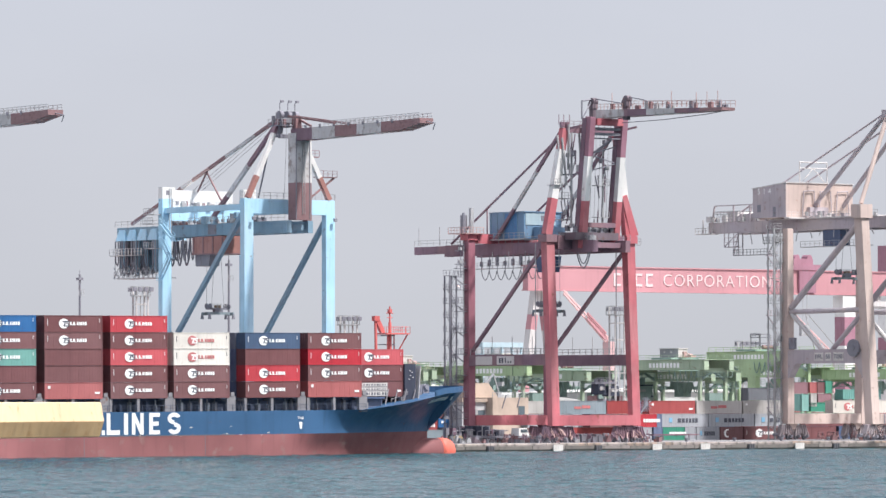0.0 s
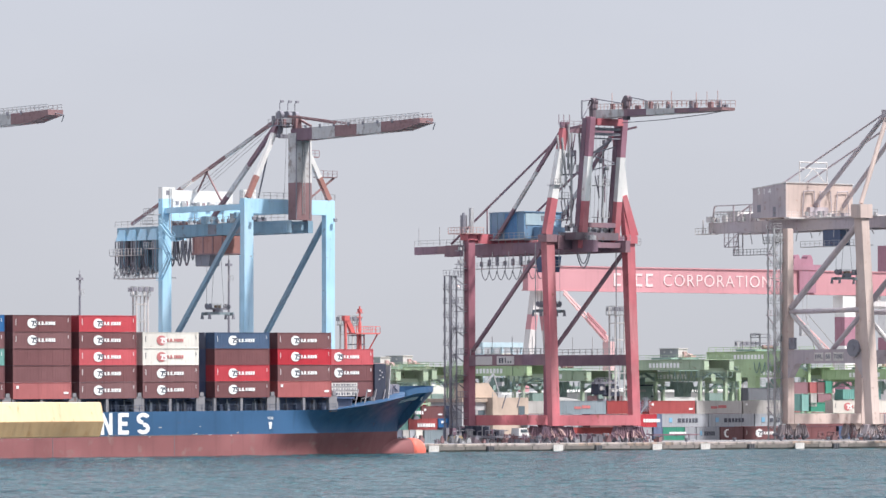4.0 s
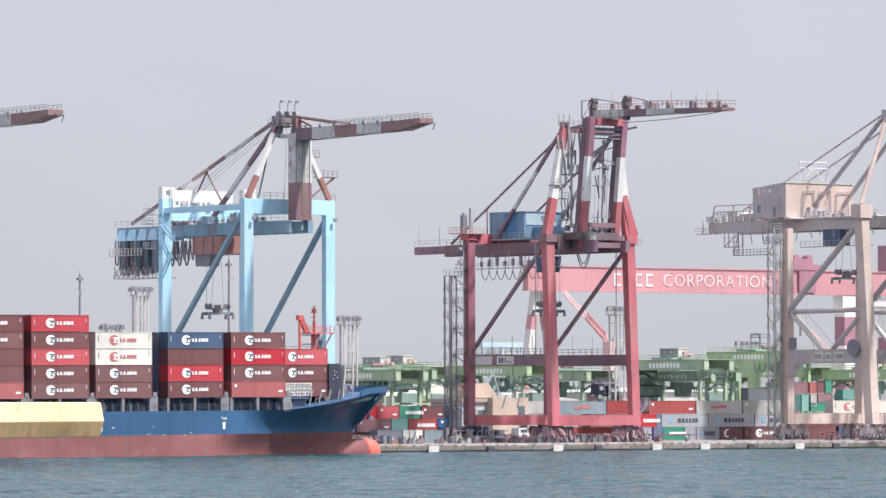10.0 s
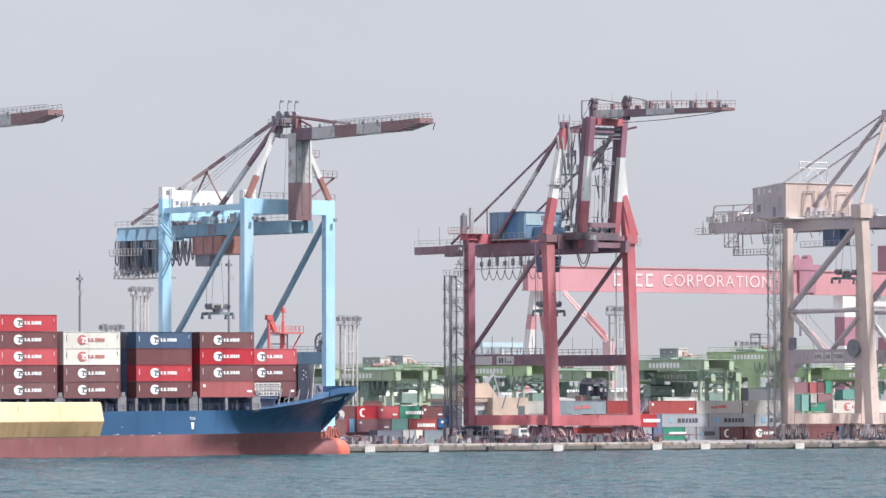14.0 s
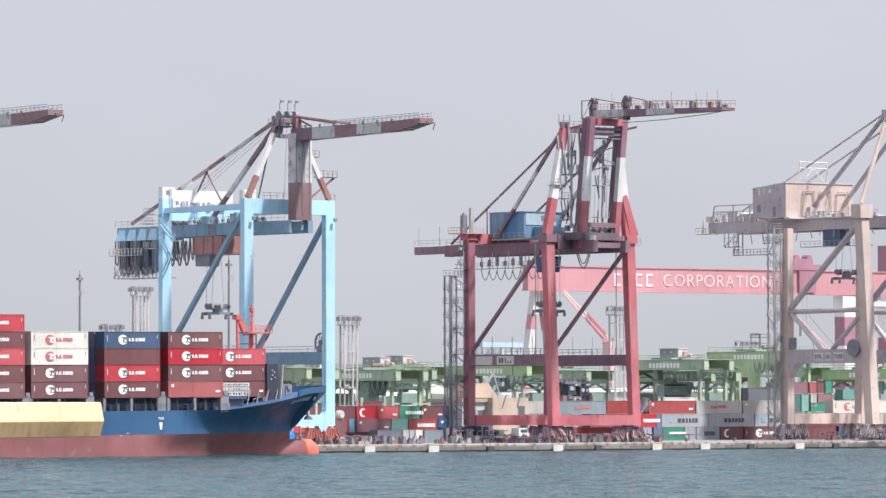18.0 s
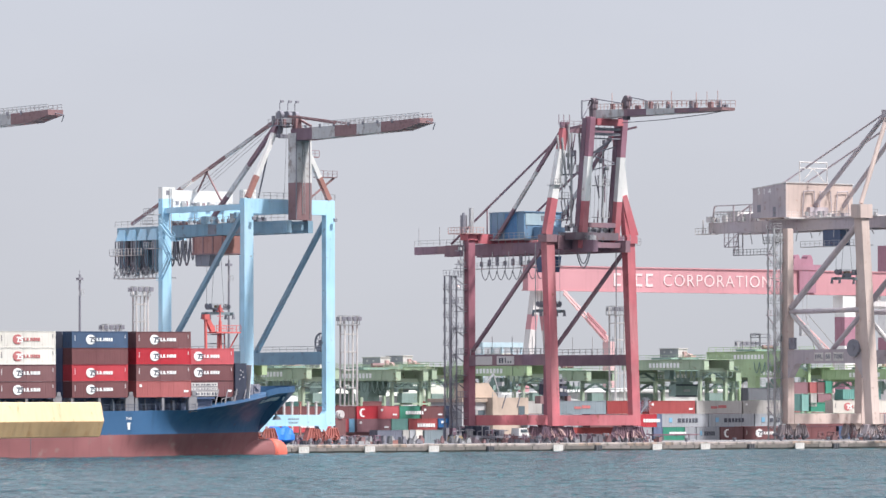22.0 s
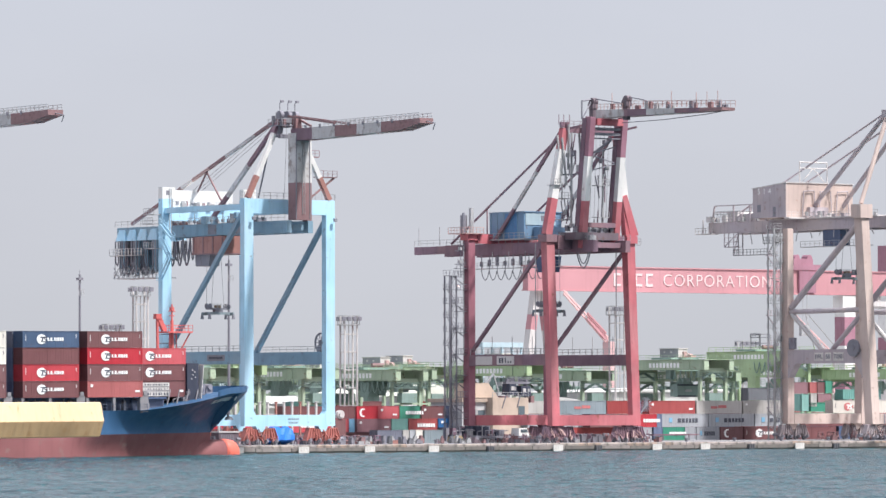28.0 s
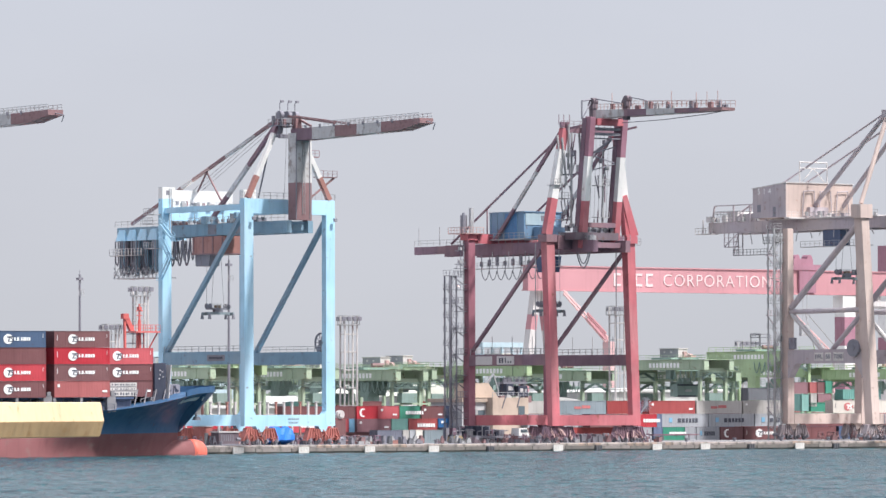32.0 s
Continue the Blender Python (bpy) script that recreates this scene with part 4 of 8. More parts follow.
def stair_tower(crane, u, v, z0, z1, mat, w=1.6):
    tower = part("stair_tower", Shape().box(u - 0.3, u + w + 0.3, v - 0.3, v + w + 0.3, z0, z0 + 0.25), mat, crane, "open steel stair tower")
    parts("tower_post", [Shape().tube((u + du, v + dv, z0), (u + du, v + dv, z1), 0.17, 4) for du in (0, w) for dv in (0, w)], mat, tower)
    n = int((z1 - z0) / 2.5)
    for k in range(n):
        z = z0 + (z1 - z0) * (k + 1) / n
        part("landing_rail", Shape().rail((u - 0.2, v - 0.2, z), (u + w + 0.2, v - 0.2, z), 1.0, 1.2, 0.04), mat, tower)
        part("landing_rail", Shape().rail((u - 0.2, v - 0.2, z), (u - 0.2, v + w + 0.2, z), 1.0, 1.2, 0.04), mat, tower)
        part("landing", Shape().box(u - 0.2, u + w + 0.2, v - 0.2, v + w + 0.2, z - 0.08, z), mat, tower)
        s = Shape()
        zz = z - (z1 - z0) / n
        a, b = (0, w) if k % 2 else (w, 0)
        for dv in (0.15, 0.75):
            s.tube((u + a, v + dv, zz), (u + b, v + dv, z), 0.07, 4)
            s.tube((u + a, v + dv, zz + 0.9), (u + b, v + dv, z + 0.9), 0.035, 4)
        part("stair_flight", s, mat, tower)


def blue_crane():
    c = thing("quay_crane", -88.95, 17, 1.5, "pale blue quay gantry crane with its banded boom folded up", "crane", "quay cranes")
    L, R, W0, W1, B0, B1 = -98.0, -79.6, 4.6, 5.9, 29.9, 31.2
    h = 1.0
    for u in (L, R):
        s = Shape().hexa([(u - h, W0, 4.9), (u + h, W0, 4.9), (u + h, W1, 4.9), (u - h, W1, 4.9), (u - h, W0, 45.9), (u + h, W0, 45.9), (u + h, W1, 45.9), (u - h, W1, 45.9)])
        part("waterside_leg", s, BLUE, c)
        s = Shape().box(u - h, u + h, B0, B1, 4.9, 46.6)
        part("landside_leg", s, BLUE, c)
        part("leg_cap", Shape().box(u - h, u + h + 0.9, B0, B1, 46.6, 48.7), CLEANWHITE, c, "white box on the leg's head")
        s = Shape().box(u - 0.85, u + 0.85, W1, B0, 16.1, 18.4)
        beam = part("portal_beam", s, SHADEBLUE, c)
        s = Shape().rail((u + 0.8, W1 + 0.3, 18.4), (u + 0.8, B0 - 0.3, 18.4), 1.0, 2.2, 0.05)
        s.rail((u - 0.8, W1 + 0.3, 18.4), (u - 0.8, B0 - 0.3, 18.4), 1.0, 2.2, 0.05)
        part("walkway_rail", s, STEEL, beam)
        part("diagonal_brace", Shape().beam((u, (29.9 if u == L else 27.4), 18.3), (u, (6.8 if u == L else 5.6), 42.9), 0.78, 0.78), SHADEBLUE, c)
        part("upper_beam", Shape().box(u - 0.6, u + 0.6, W1, B0, 43.9, 44.9), BLUE, c)
    for v0, v1 in ((W0, W1), (B0, B1)):
        s = Shape().box(L + h, R - h, v0 + 0.02, v1 - 0.02, 4.9, 6.95)
        for u, d in ((L + h, 1), (R - h, -1)):
            s.hexa([(u, v0 + 0.02, 6.95), (u + d * 0.6, v0 + 0.02, 6.95), (u + d * 0.6, v1 - 0.02, 6.95), (u, v1 - 0.02, 6.95), (u, v0 + 0.02, 7.6), (u + d * 0.06, v0 + 0.02, 7.6), (u + d * 0.06, v1 - 0.02, 7.6), (u, v1 - 0.02, 7.6)])
        sill = part("sill_beam", s, BLUE, c)
        if v0 == W0:
            s = Shape()
            for k in range(6):
                s.box(-89.2 + k * 0.42, -88.95 + k * 0.42, v0 - 0.03, v0 + 0.02, 6.05, 6.35)
            s.box(-89.1, -86.9, v0 - 0.03, v0 + 0.02, 5.62, 5.70)
            s.box(-88.8, -87.2, v0 - 0.03, v0 + 0.02, 5.42, 5.48)
            part("lettering", s, DARK, sill)
    bogies(c, (L + 2.6, R - 1.7), (5.2, 30.4), BOGIERED, 5.0, BOGIERED, foot=BLUE)
    board = part("sign_board", Shape().box(L - 0.92, L - 0.85, 10.8, 16.2, 16.7, 17.8), DARK, c, "dark grey sign board on the portal beam")
    part("sign_marking", Shape().box(L - 0.96, L - 0.92, 11.4, 15.6, 17.05, 17.45), MARKDARK, board)
    top = part("waterside_cross_beam", Shape().box(L + h, R - h, W0 + 0.02, W1 - 0.02, 43.2, 45.85), BLUE, c)
    s = Shape().rail((L - h, W0, 45.9), (R + h, W0, 45.9), 1.1, 1.5, 0.05)
    s.rail((L - h, W0, 45.9), (L - h, W1, 45.9), 1.1, 1.2, 0.05)
    s.rail((R + h, W0, 45.9), (R + h, W1, 45.9), 1.1, 1.2, 0.05)
    part("handrail", s, STEEL, top)
    top = part("landside_cross_beam", Shape().box(L + h, R - h, B0 + 0.02, B1 - 0.02, 42.6, 45.0), BLUE, c)
    part("roof_panel", Shape().box(-95.6, -82.0, B1 + 0.1, B1 + 3.0, 45.1, 48.3), CLEANWHITE, c, "long white machine room")
    rnd = random.Random(5)
    for k in range(11):
        u = -95.0 + k * 1.2
        part("room_vent", Shape().box(u, u + rnd.uniform(0.3, 0.8), B1 - 0.05, B1 + 0.1, 45.3 + rnd.random() * 0.3, 45.9 + rnd.random() * 0.5), (DARK, STEEL, BROWNRED)[k % 3], c)
    for u in (L, R):
        part("cap_window", Shape().box(u - 0.2, u + 0.5, B0 - 0.06, B0, 47.3, 48.1), DARK, c)
        part("cap_ladder", Shape().tube((u + 0.9, B0 - 0.1, 40.0), (u + 0.9, B0 - 0.1, 48.4), 0.07, 4).tube((u + 0.5, B0 - 0.1, 40.0), (u + 0.5, B0 - 0.1, 48.4), 0.07, 4), STEEL, c)
    s = Shape().rail((-97, B0, 45.0), (-81, B0, 45.0), 1.1, 1.5, 0.05)
    for u in (-95, -92, -89, -86):
        s.box(u, u + 1.1, B0 - 0.6, B0, 45.0, 45.9)
    part("walkway_gear", s, STEEL, top)
    # main girder with its rear machinery
    m = -90.0
    for u in (m - 2.4, m + 2.4):
        # girders and ties take the blue with shade put into its colour
        part("main_girder", Shape().box(u - 0.55, u + 0.55, 0.0, 53.0, 39.7, 41.9), SHADEBLUE, c)
    parts("girder_tie", [Shape().box(m - 1.85, m + 1.85, v, v + 0.5, 40.2, 41.2) for v in np.arange(1, 52, 6.0)], SHADEBLUE, c)
    s = Shape().rail((m - 3.4, 0, 41.9), (m - 3.4, 53, 41.9), 1.1, 2.0, 0.05)
    part("girder_rail", s, STEEL, c)
    s = Shape()
    for k in range(4):
        v = 39.6 + k * 3.4
        s.hexa([(m - 3.4, v, 39.4), (m + 3.4, v, 39.4), (m + 3.4, v + 3.1, 39.4), (m - 3.4, v + 3.1, 39.4), (m - 3.0, v + 0.6, 41.5), (m + 3.0, v + 0.6, 41.5), (m + 3.0, v + 2.5, 41.5), (m - 3.0, v + 2.5, 41.5)])
    part("cable_housing", s, BLUE, c, "blue ribbed housing at the girder's rear")
    rnd = random.Random(52)
    for k in range(84):
        v = rnd.uniform(39.8, 52.6)
        u = m - 3.2 + (k % 5) * 0.8
        d, w = rnd.uniform(-0.4, 1.7), rnd.uniform(0.45, 0.95)
        part("festoon_cable", Shape().line([(u, v, 39.4), (u + 0.1, v + 0.06, 35.2 - d), (u + 0.15, v + w * 0.5, 34.5 - d), (u, v + w, 35.2 - d), (u, v + w, 39.4)], rnd.uniform(0.09, 0.16), 4), (CABLE, CABLE, DARK, SHADEBLUE)[k % 4], c)
    s = Shape().box(m - 3.4, m + 1.0, 39.6, 53.4, 32.3, 32.45)
    s.rail((m - 3.4, 39.6, 32.45), (m - 3.4, 53.4, 32.45), 1.1, 1.4, 0.05)
    for v in (40, 46.5, 53.2):
        s.tube((m - 3.3, v, 32.4), (m - 3.3, v, 39.5), 0.07, 4)
    s.box(m - 3.6, m + 1.0, 49.5, 54.6, 36.6, 36.75)
    s.rail((m - 3.6, 49.5, 36.75), (m - 3.6, 54.6, 36.75), 1.1, 1.4, 0.05)
    part("service_platform", s, STEEL, c)
    s = Shape().box(m - 4.2, m - 3.4, 43.5, 51.8, 36.6, 36.7).rail((m - 4.2, 43.5, 36.7), (m - 4.2, 51.8, 36.7), 1.2, 1.0, 0.07)
    part("side_gallery", s, PALEGREY, c)
    parts("gallery_hanger", [Shape().beam((m - 3.5, v, 32.4), (m - 3.5, v + 1.6, 34.4), 0.1, 0.1) for v in np.arange(40.5, 53, 1.6)] + [Shape().beam((m - 3.5, v + 1.6, 32.4), (m - 3.5, v, 34.4), 0.1, 0.1) for v in np.arange(40.5, 53, 1.6)], STEEL, c)
    parts("festoon_cable", festoon(m - 3.0, 29.5, 38.5, 39.4, 5.0, 4, 0.16) + festoon(m - 2.0, 29.5, 38.5, 39.0, 3.6, 7, 0.12) + festoon(m - 2.5, 30.5, 38.0, 39.0, 2.6, 6, 0.1), CABLE, c)
    rnd = random.Random(4)
    for k in range(16):
        v = rnd.uniform(9, 40)
        u = m + rnd.uniform(-2.8, 2.0)
        a, b, h2 = rnd.uniform(0.5, 1.4), rnd.uniform(0.5, 1.6), rnd.uniform(0.6, 2.0)
        part("girder_machinery", Shape().box(u - a, u + a, v, v + b, 41.9, 41.9 + h2), (STEEL, DARK, SHADEBLUE, BROWNRED)[k % 4], c)
    trolley = part("trolley", Shape().box(m - 3.2, m + 3.2, 18.6, 28.6, 36.5, 39.6), ORANGE, c, "rusty orange trolley below the girder")
    parts("trolley_rib", [Shape().box(m - 3.3, m - 3.2, v, v + 0.4, 36.4, 39.6) for v in (19, 22, 25, 28)], BROWNRED, trolley)
    part("trolley_skirt", Shape().box(m - 3.4, m + 3.4, 18.4, 28.8, 36.3, 36.5), BROWNRED, trolley)
    s = Shape().hexa([(m - 2.6, 24.4, 34.2), (m - 0.2, 24.4, 34.2), (m - 0.2, 28.4, 34.2), (m - 2.6, 28.4, 34.2), (m - 2.6, 23.8, 36.3), (m - 0.2, 23.8, 36.3), (m - 0.2, 28.6, 36.3), (m - 2.6, 28.6, 36.3)])
    part("driver_cabin", s, DARK, c, "dark driver's cabin under the trolley")
    spr = spreader("spreader", m + 0.8, 26.2, 25.0, 2.8, 36.4, "dark steel container spreader hanging on ropes")
    # raised boom: upright inner part, level outer part
    s = Shape()
    s.bands((m - 0.1, 0.2, 42.0), (m - 0.1, 0.2, 57.6), 3.0, 2.3, [0, 0.43, 1], [0, 1])
    boom = part("inner_boom", s, [BROWNRED, GREYWHITE], c, "upright inner boom in stained white over rust red")
    s = Shape().bands((m + 2.3, 0.9, 41.8), (m + 2.3, 0.9, 58.0), 1.0, 1.4, [0, 0.43, 1], [0, 1])
    part("boom_side_girder", s, [BROWNRED, WHITE], boom)
    parts("boom_tie", [Shape().box(m + 1.3, m + 1.9, 0.0, 1.2, z, z + 0.5) for z in (44, 47, 50, 53, 56)], BROWNRED, boom)
    s = Shape()
    s.bands((m, 0.7, 57.3), (m, -31.2, 57.75), 3.0, 2.2, [0, 0.197, 0.408, 0.608, 0.828, 1.0], [2, 1, 0, 1, 0], 3.0, 1.75)
    outer = part("outer_boom", s, [BROWNRED, GREYWHITE, MAROONSHADE], c, "level outer boom in rust red and white bands")
    s = Shape().hexa([(m - 1.5, -31.2, 56.9), (m + 1.5, -31.2, 56.9), (m + 1.5, -31.2, 58.65), (m - 1.5, -31.2, 58.65), (m - 1.5, -36.8, 57.9), (m + 1.5, -36.8, 57.9), (m + 1.5, -36.8, 58.8), (m - 1.5, -36.8, 58.8)])
    part("boom_tip", s, BROWNRED, outer)
    s = Shape()
    for u in (m - 1.4, m + 1.4):
        s.rail((u, -9, 58.4), (u, -36.6, 58.75), 0.95, 1.3, 0.06)
    part("boom_rail", s, STEEL, outer)
    s = Shape().line([(m, -36.6, 58.3), (m, -39.2, 57.8), (m, -38.6, 56.7)], 0.09, 5)
    part("tip_hook", s, DARK, outer)
    # mast, stays
    for u, ua in ((L, m - 1.6), (R, m + 1.6)):
        s = Shape().bands((u, 5.0, 46.0), (ua, 4.0, 60.2), 0.85, 0.85, [0, 0.28, 0.82, 1], [0, 1, 2])
        part("mast_leg", s, [ORANGE, WHITE, MAROONSHADE], c, "mast leg in red and white bands")
        part("fore_stay", Shape().beam((ua * 0.5 + m * 0.5, 2.4, 60.8), (ua, -12.5, 58.9), 0.3, 0.35), BROWNRED, c)
    s = Shape().bands((m, 6.4, 60.0), (m, 28.0, 42.0), 0.62, 0.75, [0, 0.42, 0.72, 1], [0, 1, 0])
    part("back_leg", s, [MAROONSHADE, GREYWHITE], c)
    s = Shape().bands((m, 6.5, 60.5), (m, 52.4, 42.7), 0.5, 0.55, [0, 0.15, 0.35, 0.46, 0.575, 0.65, 1], [0, 1, 0, 2, 3, 0])
    part("back_stay", s, [BROWNRED, GREYWHITE, PALEROD, WHITE], c, "back stay in worn red and white bands")
    parts("stay_strut", [Shape().beam((m, 28.5, 51.6), (m, 22.6, 44.6), 0.25), Shape().beam((m, 28.5, 51.6), (m, 33.0, 46.0), 0.25)], BROWNRED, c)
    s = Shape().box(m - 1.9, m + 1.6, 3.0, 4.8, 59.6, 60.5).box(m - 2.6, m + 2.6, 1.8, 6.0, 59.0, 59.2)
    s.hexa([(m - 2.6, 3.0, 57.0), (m - 1.8, 3.0, 57.0), (m - 1.8, 5.0, 57.0), (m - 2.6, 5.0, 57.0), (m - 1.9, 3.2, 59.6), (m - 1.1, 3.2, 59.6), (m - 1.1, 4.8, 59.6), (m - 1.9, 4.8, 59.6)])
    s.box(m - 2.4, m + 0.2, 2.6, 3.4, 56.8, 57.5)
    for k, u in enumerate((m - 1.7, m + 0.1, m + 1.7)):
        s.tube((u - 0.35, 3.6, 61.0), (u + 0.35, 3.6, 61.0), 0.8, 14)
        s.box(u - 0.42, u + 0.42, 3.0, 4.4, 60.4, 61.5 + 0.2 * (k % 2))
        s.line([(u - 0.1, 3.6, 61.9), (u - 0.1, 3.6, 63.2), (u + 0.5, 3.6, 63.5)], 0.09, 4).box(u + 0.1, u + 0.7, 3.4, 3.8, 63.3, 63.7)
    head = part("mast_head", s, DARK, c, "dark sheave block at the mast's head")
    part("boom_latch", Shape().box(m + 0.0, m + 1.3, 1.2, 2.4, 57.0, 60.6), BROWNRED, head)
    parts("head_strut", [Shape().beam((m + 1.0, 2.0, 60.4), (m + 1.4, -1.5, 58.9), 0.35), Shape().beam((m + 0.4, 2.0, 60.2), (m + 2.2, 1.0, 57.6), 0.3)], BROWNRED, head)
    s = Shape().rail((m - 2.6, 1.8, 59.2), (m + 2.6, 1.8, 59.2), 1.1, 1.2, 0.05).rail((m - 2.6, 1.8, 59.2), (m - 2.6, 6.0, 59.2), 1.1, 1.2, 0.05)
    part("head_rail", s, STEEL, head)
    part("pendant", Shape().line([(m - 2, 5.0, 59.5), (m - 3, 8.5, 46.2)], 0.16, 5), CABLE, c)
    for du in (-1, 0.0, 1):
        part("hoist_rope", Shape().tube((m + du, 6, 60.5), (m + du, 32, 48.0), 0.035, 4), CABLE, c)
        part("hoist_rope", Shape().tube((m + du, 2.5, 60), (m + du, 3.4, 46.0), 0.03, 4), CABLE, c)
    part("mast_landing", Shape().box(-82.4, -78.2, 4.4, 6.0, 50.0, 50.15).rail((-82.4, 4.4, 50.15), (-78.2, 4.4, 50.15), 1.1, 1.2, 0.05), BROWNRED, c)
    part("mast_landing", Shape().box(-85.4, -82.4, 4.2, 5.6, 53.6, 53.75).rail((-85.4, 4.2, 53.75), (-82.4, 4.2, 53.75), 1.1, 1.0, 0.05), BROWNRED, c)
    part("landing_brace", Shape().beam((-78.6, 4.8, 50.0), (-84.4, 4.8, 46.0), 0.3), BROWNRED, c)
    # cable reel beside the seaward leg
    rv, rz, rr = 9.3, 20.1, 1.7
    reel = part("cable_reel", Shape().tube((R + 1.2, rv, rz), (R + 1.5, rv, rz), 0.55, 12), DARK, c, "dark open cable reel on the portal beam")
    for k in range(10):
        a = math.tau * k / 10
        part("reel_spoke", Shape().beam((R + 1.35, rv, rz), (R + 1.35, rv + rr * math.cos(a), rz + rr * math.sin(a)), 0.14, 0.14), DARK, reel)
    part("reel_rim", Shape().line([(R + 1.35, rv + rr * math.cos(a), rz + rr * math.sin(a)) for a in np.linspace(0, math.tau, 21)], 0.2, 5), DARK, reel)
    part("reel_stand", Shape().box(R + 0.8, R + 1.7, rv - 0.5, rv + 0.5, 18.4, 19.6), DARK, reel)
    # stair flights up the landside leg, ladders and edge strips on the boom
    for (va, za), (vb, zb) in (((29.5, 41.9), (25.4, 38.7)), ((29.8, 39.5), (26.8, 35.6)), ((26.8, 35.6), (29.8, 31.6))):
        s = Shape()
        for u in (L - 1.25, L - 1.95):
            s.beam((u, va, za), (u, vb, zb), 0.1, 0.32)
            s.tube((u, va, za + 1.0), (u, vb, zb + 1.0), 0.05, 4)
        for k in range(9):
            f = (k + 0.5) / 9
            s.box(L - 1.95, L - 1.25, va + (vb - va) * f - 0.12, va + (vb - va) * f + 0.12, za + (zb - za) * f - 0.03, za + (zb - za) * f + 0.03)
        s.box(L - 2.0, L - 1.0, vb - 0.7, vb + 0.5, zb - 0.06, zb).rail((L - 2.0, vb - 0.7, zb), (L - 2.0, vb + 0.5, zb), 1.0, 0.6, 0.05)
        part("stair_flight", s, BLUE, c)
    for v0, z in ((30.8, 41.9), (30.4, 37.4), (30.4, 43.6)):
        part("leg_landing", Shape().box(L - 2.6, L - 1.0, v0, v0 + 3.2, z, z + 0.12).rail((L - 2.6, v0, z + 0.1), (L - 2.6, v0 + 3.2, z + 0.1), 1.1, 0.8, 0.06), STEEL, c)
    # gear hanging between girder and trolley, and along the girder's top
    for k in range(18):
        v = 7.0 + k * 1.75
        part("girder_post", Shape().tube((m - 3.1, v, 41.9), (m - 3.1, v, 42.6 + (k * 7 % 5) * 0.3), 0.1, 4).box(m - 3.3, m - 2.9, v - 0.2, v + 0.3, 42.2, 42.7), (DARK, STEEL)[k % 2], c)
    # thin dark sheets paint the shadowed stretches of the girder's face
    parts("girder_panel", [Shape().box(m - 2.98, m - 2.95, v, v + 2.6, 39.9, 41.7) for v in (13.0, 21.5)], DARK, c)
    for u in (m - 1.62, m + 1.42):
        part("boom_edge_strip", Shape().box(u, u + 0.16, -1.02, -0.9, 42.2, 57.0), DARK, boom)
    s = Shape().rail((m - 0.2, -1.1, 43.0), (m - 0.2, -1.09, 43.0), 13.5, 1, 0.07)
    s.tube((m + 0.3, -1.1, 43.0), (m + 0.3, -1.1, 56.8), 0.05, 4)
    for k in range(14):
        s.tube((m - 0.2, -1.1, 43.2 + k), (m + 0.3, -1.1, 43.2 + k), 0.04, 4)
    part("boom_ladder", s, STEEL, boom)
    rnd = random.Random(12)
    for k in range(14):
        u, v = m + rnd.uniform(-2.3, 2.3), rnd.uniform(2.2, 5.2)
        part("sheave_gear", Shape().box(u - 0.25, u + 0.25, v, v + 0.5, 58.8, 59.7 + rnd.random() * 1.3), (DARK, BROWNRED, DARK)[k % 3], head)
    for k in range(7):
        v = -4.0 - k * 4.2
        part("boom_lamp", Shape().box(m - 1.72, m - 1.45, v, v + 0.35, 58.3, 58.9), DARK, outer)
    for u in (L, R):
        part("leg_lamp", Shape().box(u + 0.2, u + 0.8, 3.6, 4.0, 42.0, 42.6), DARK, c)
    return c


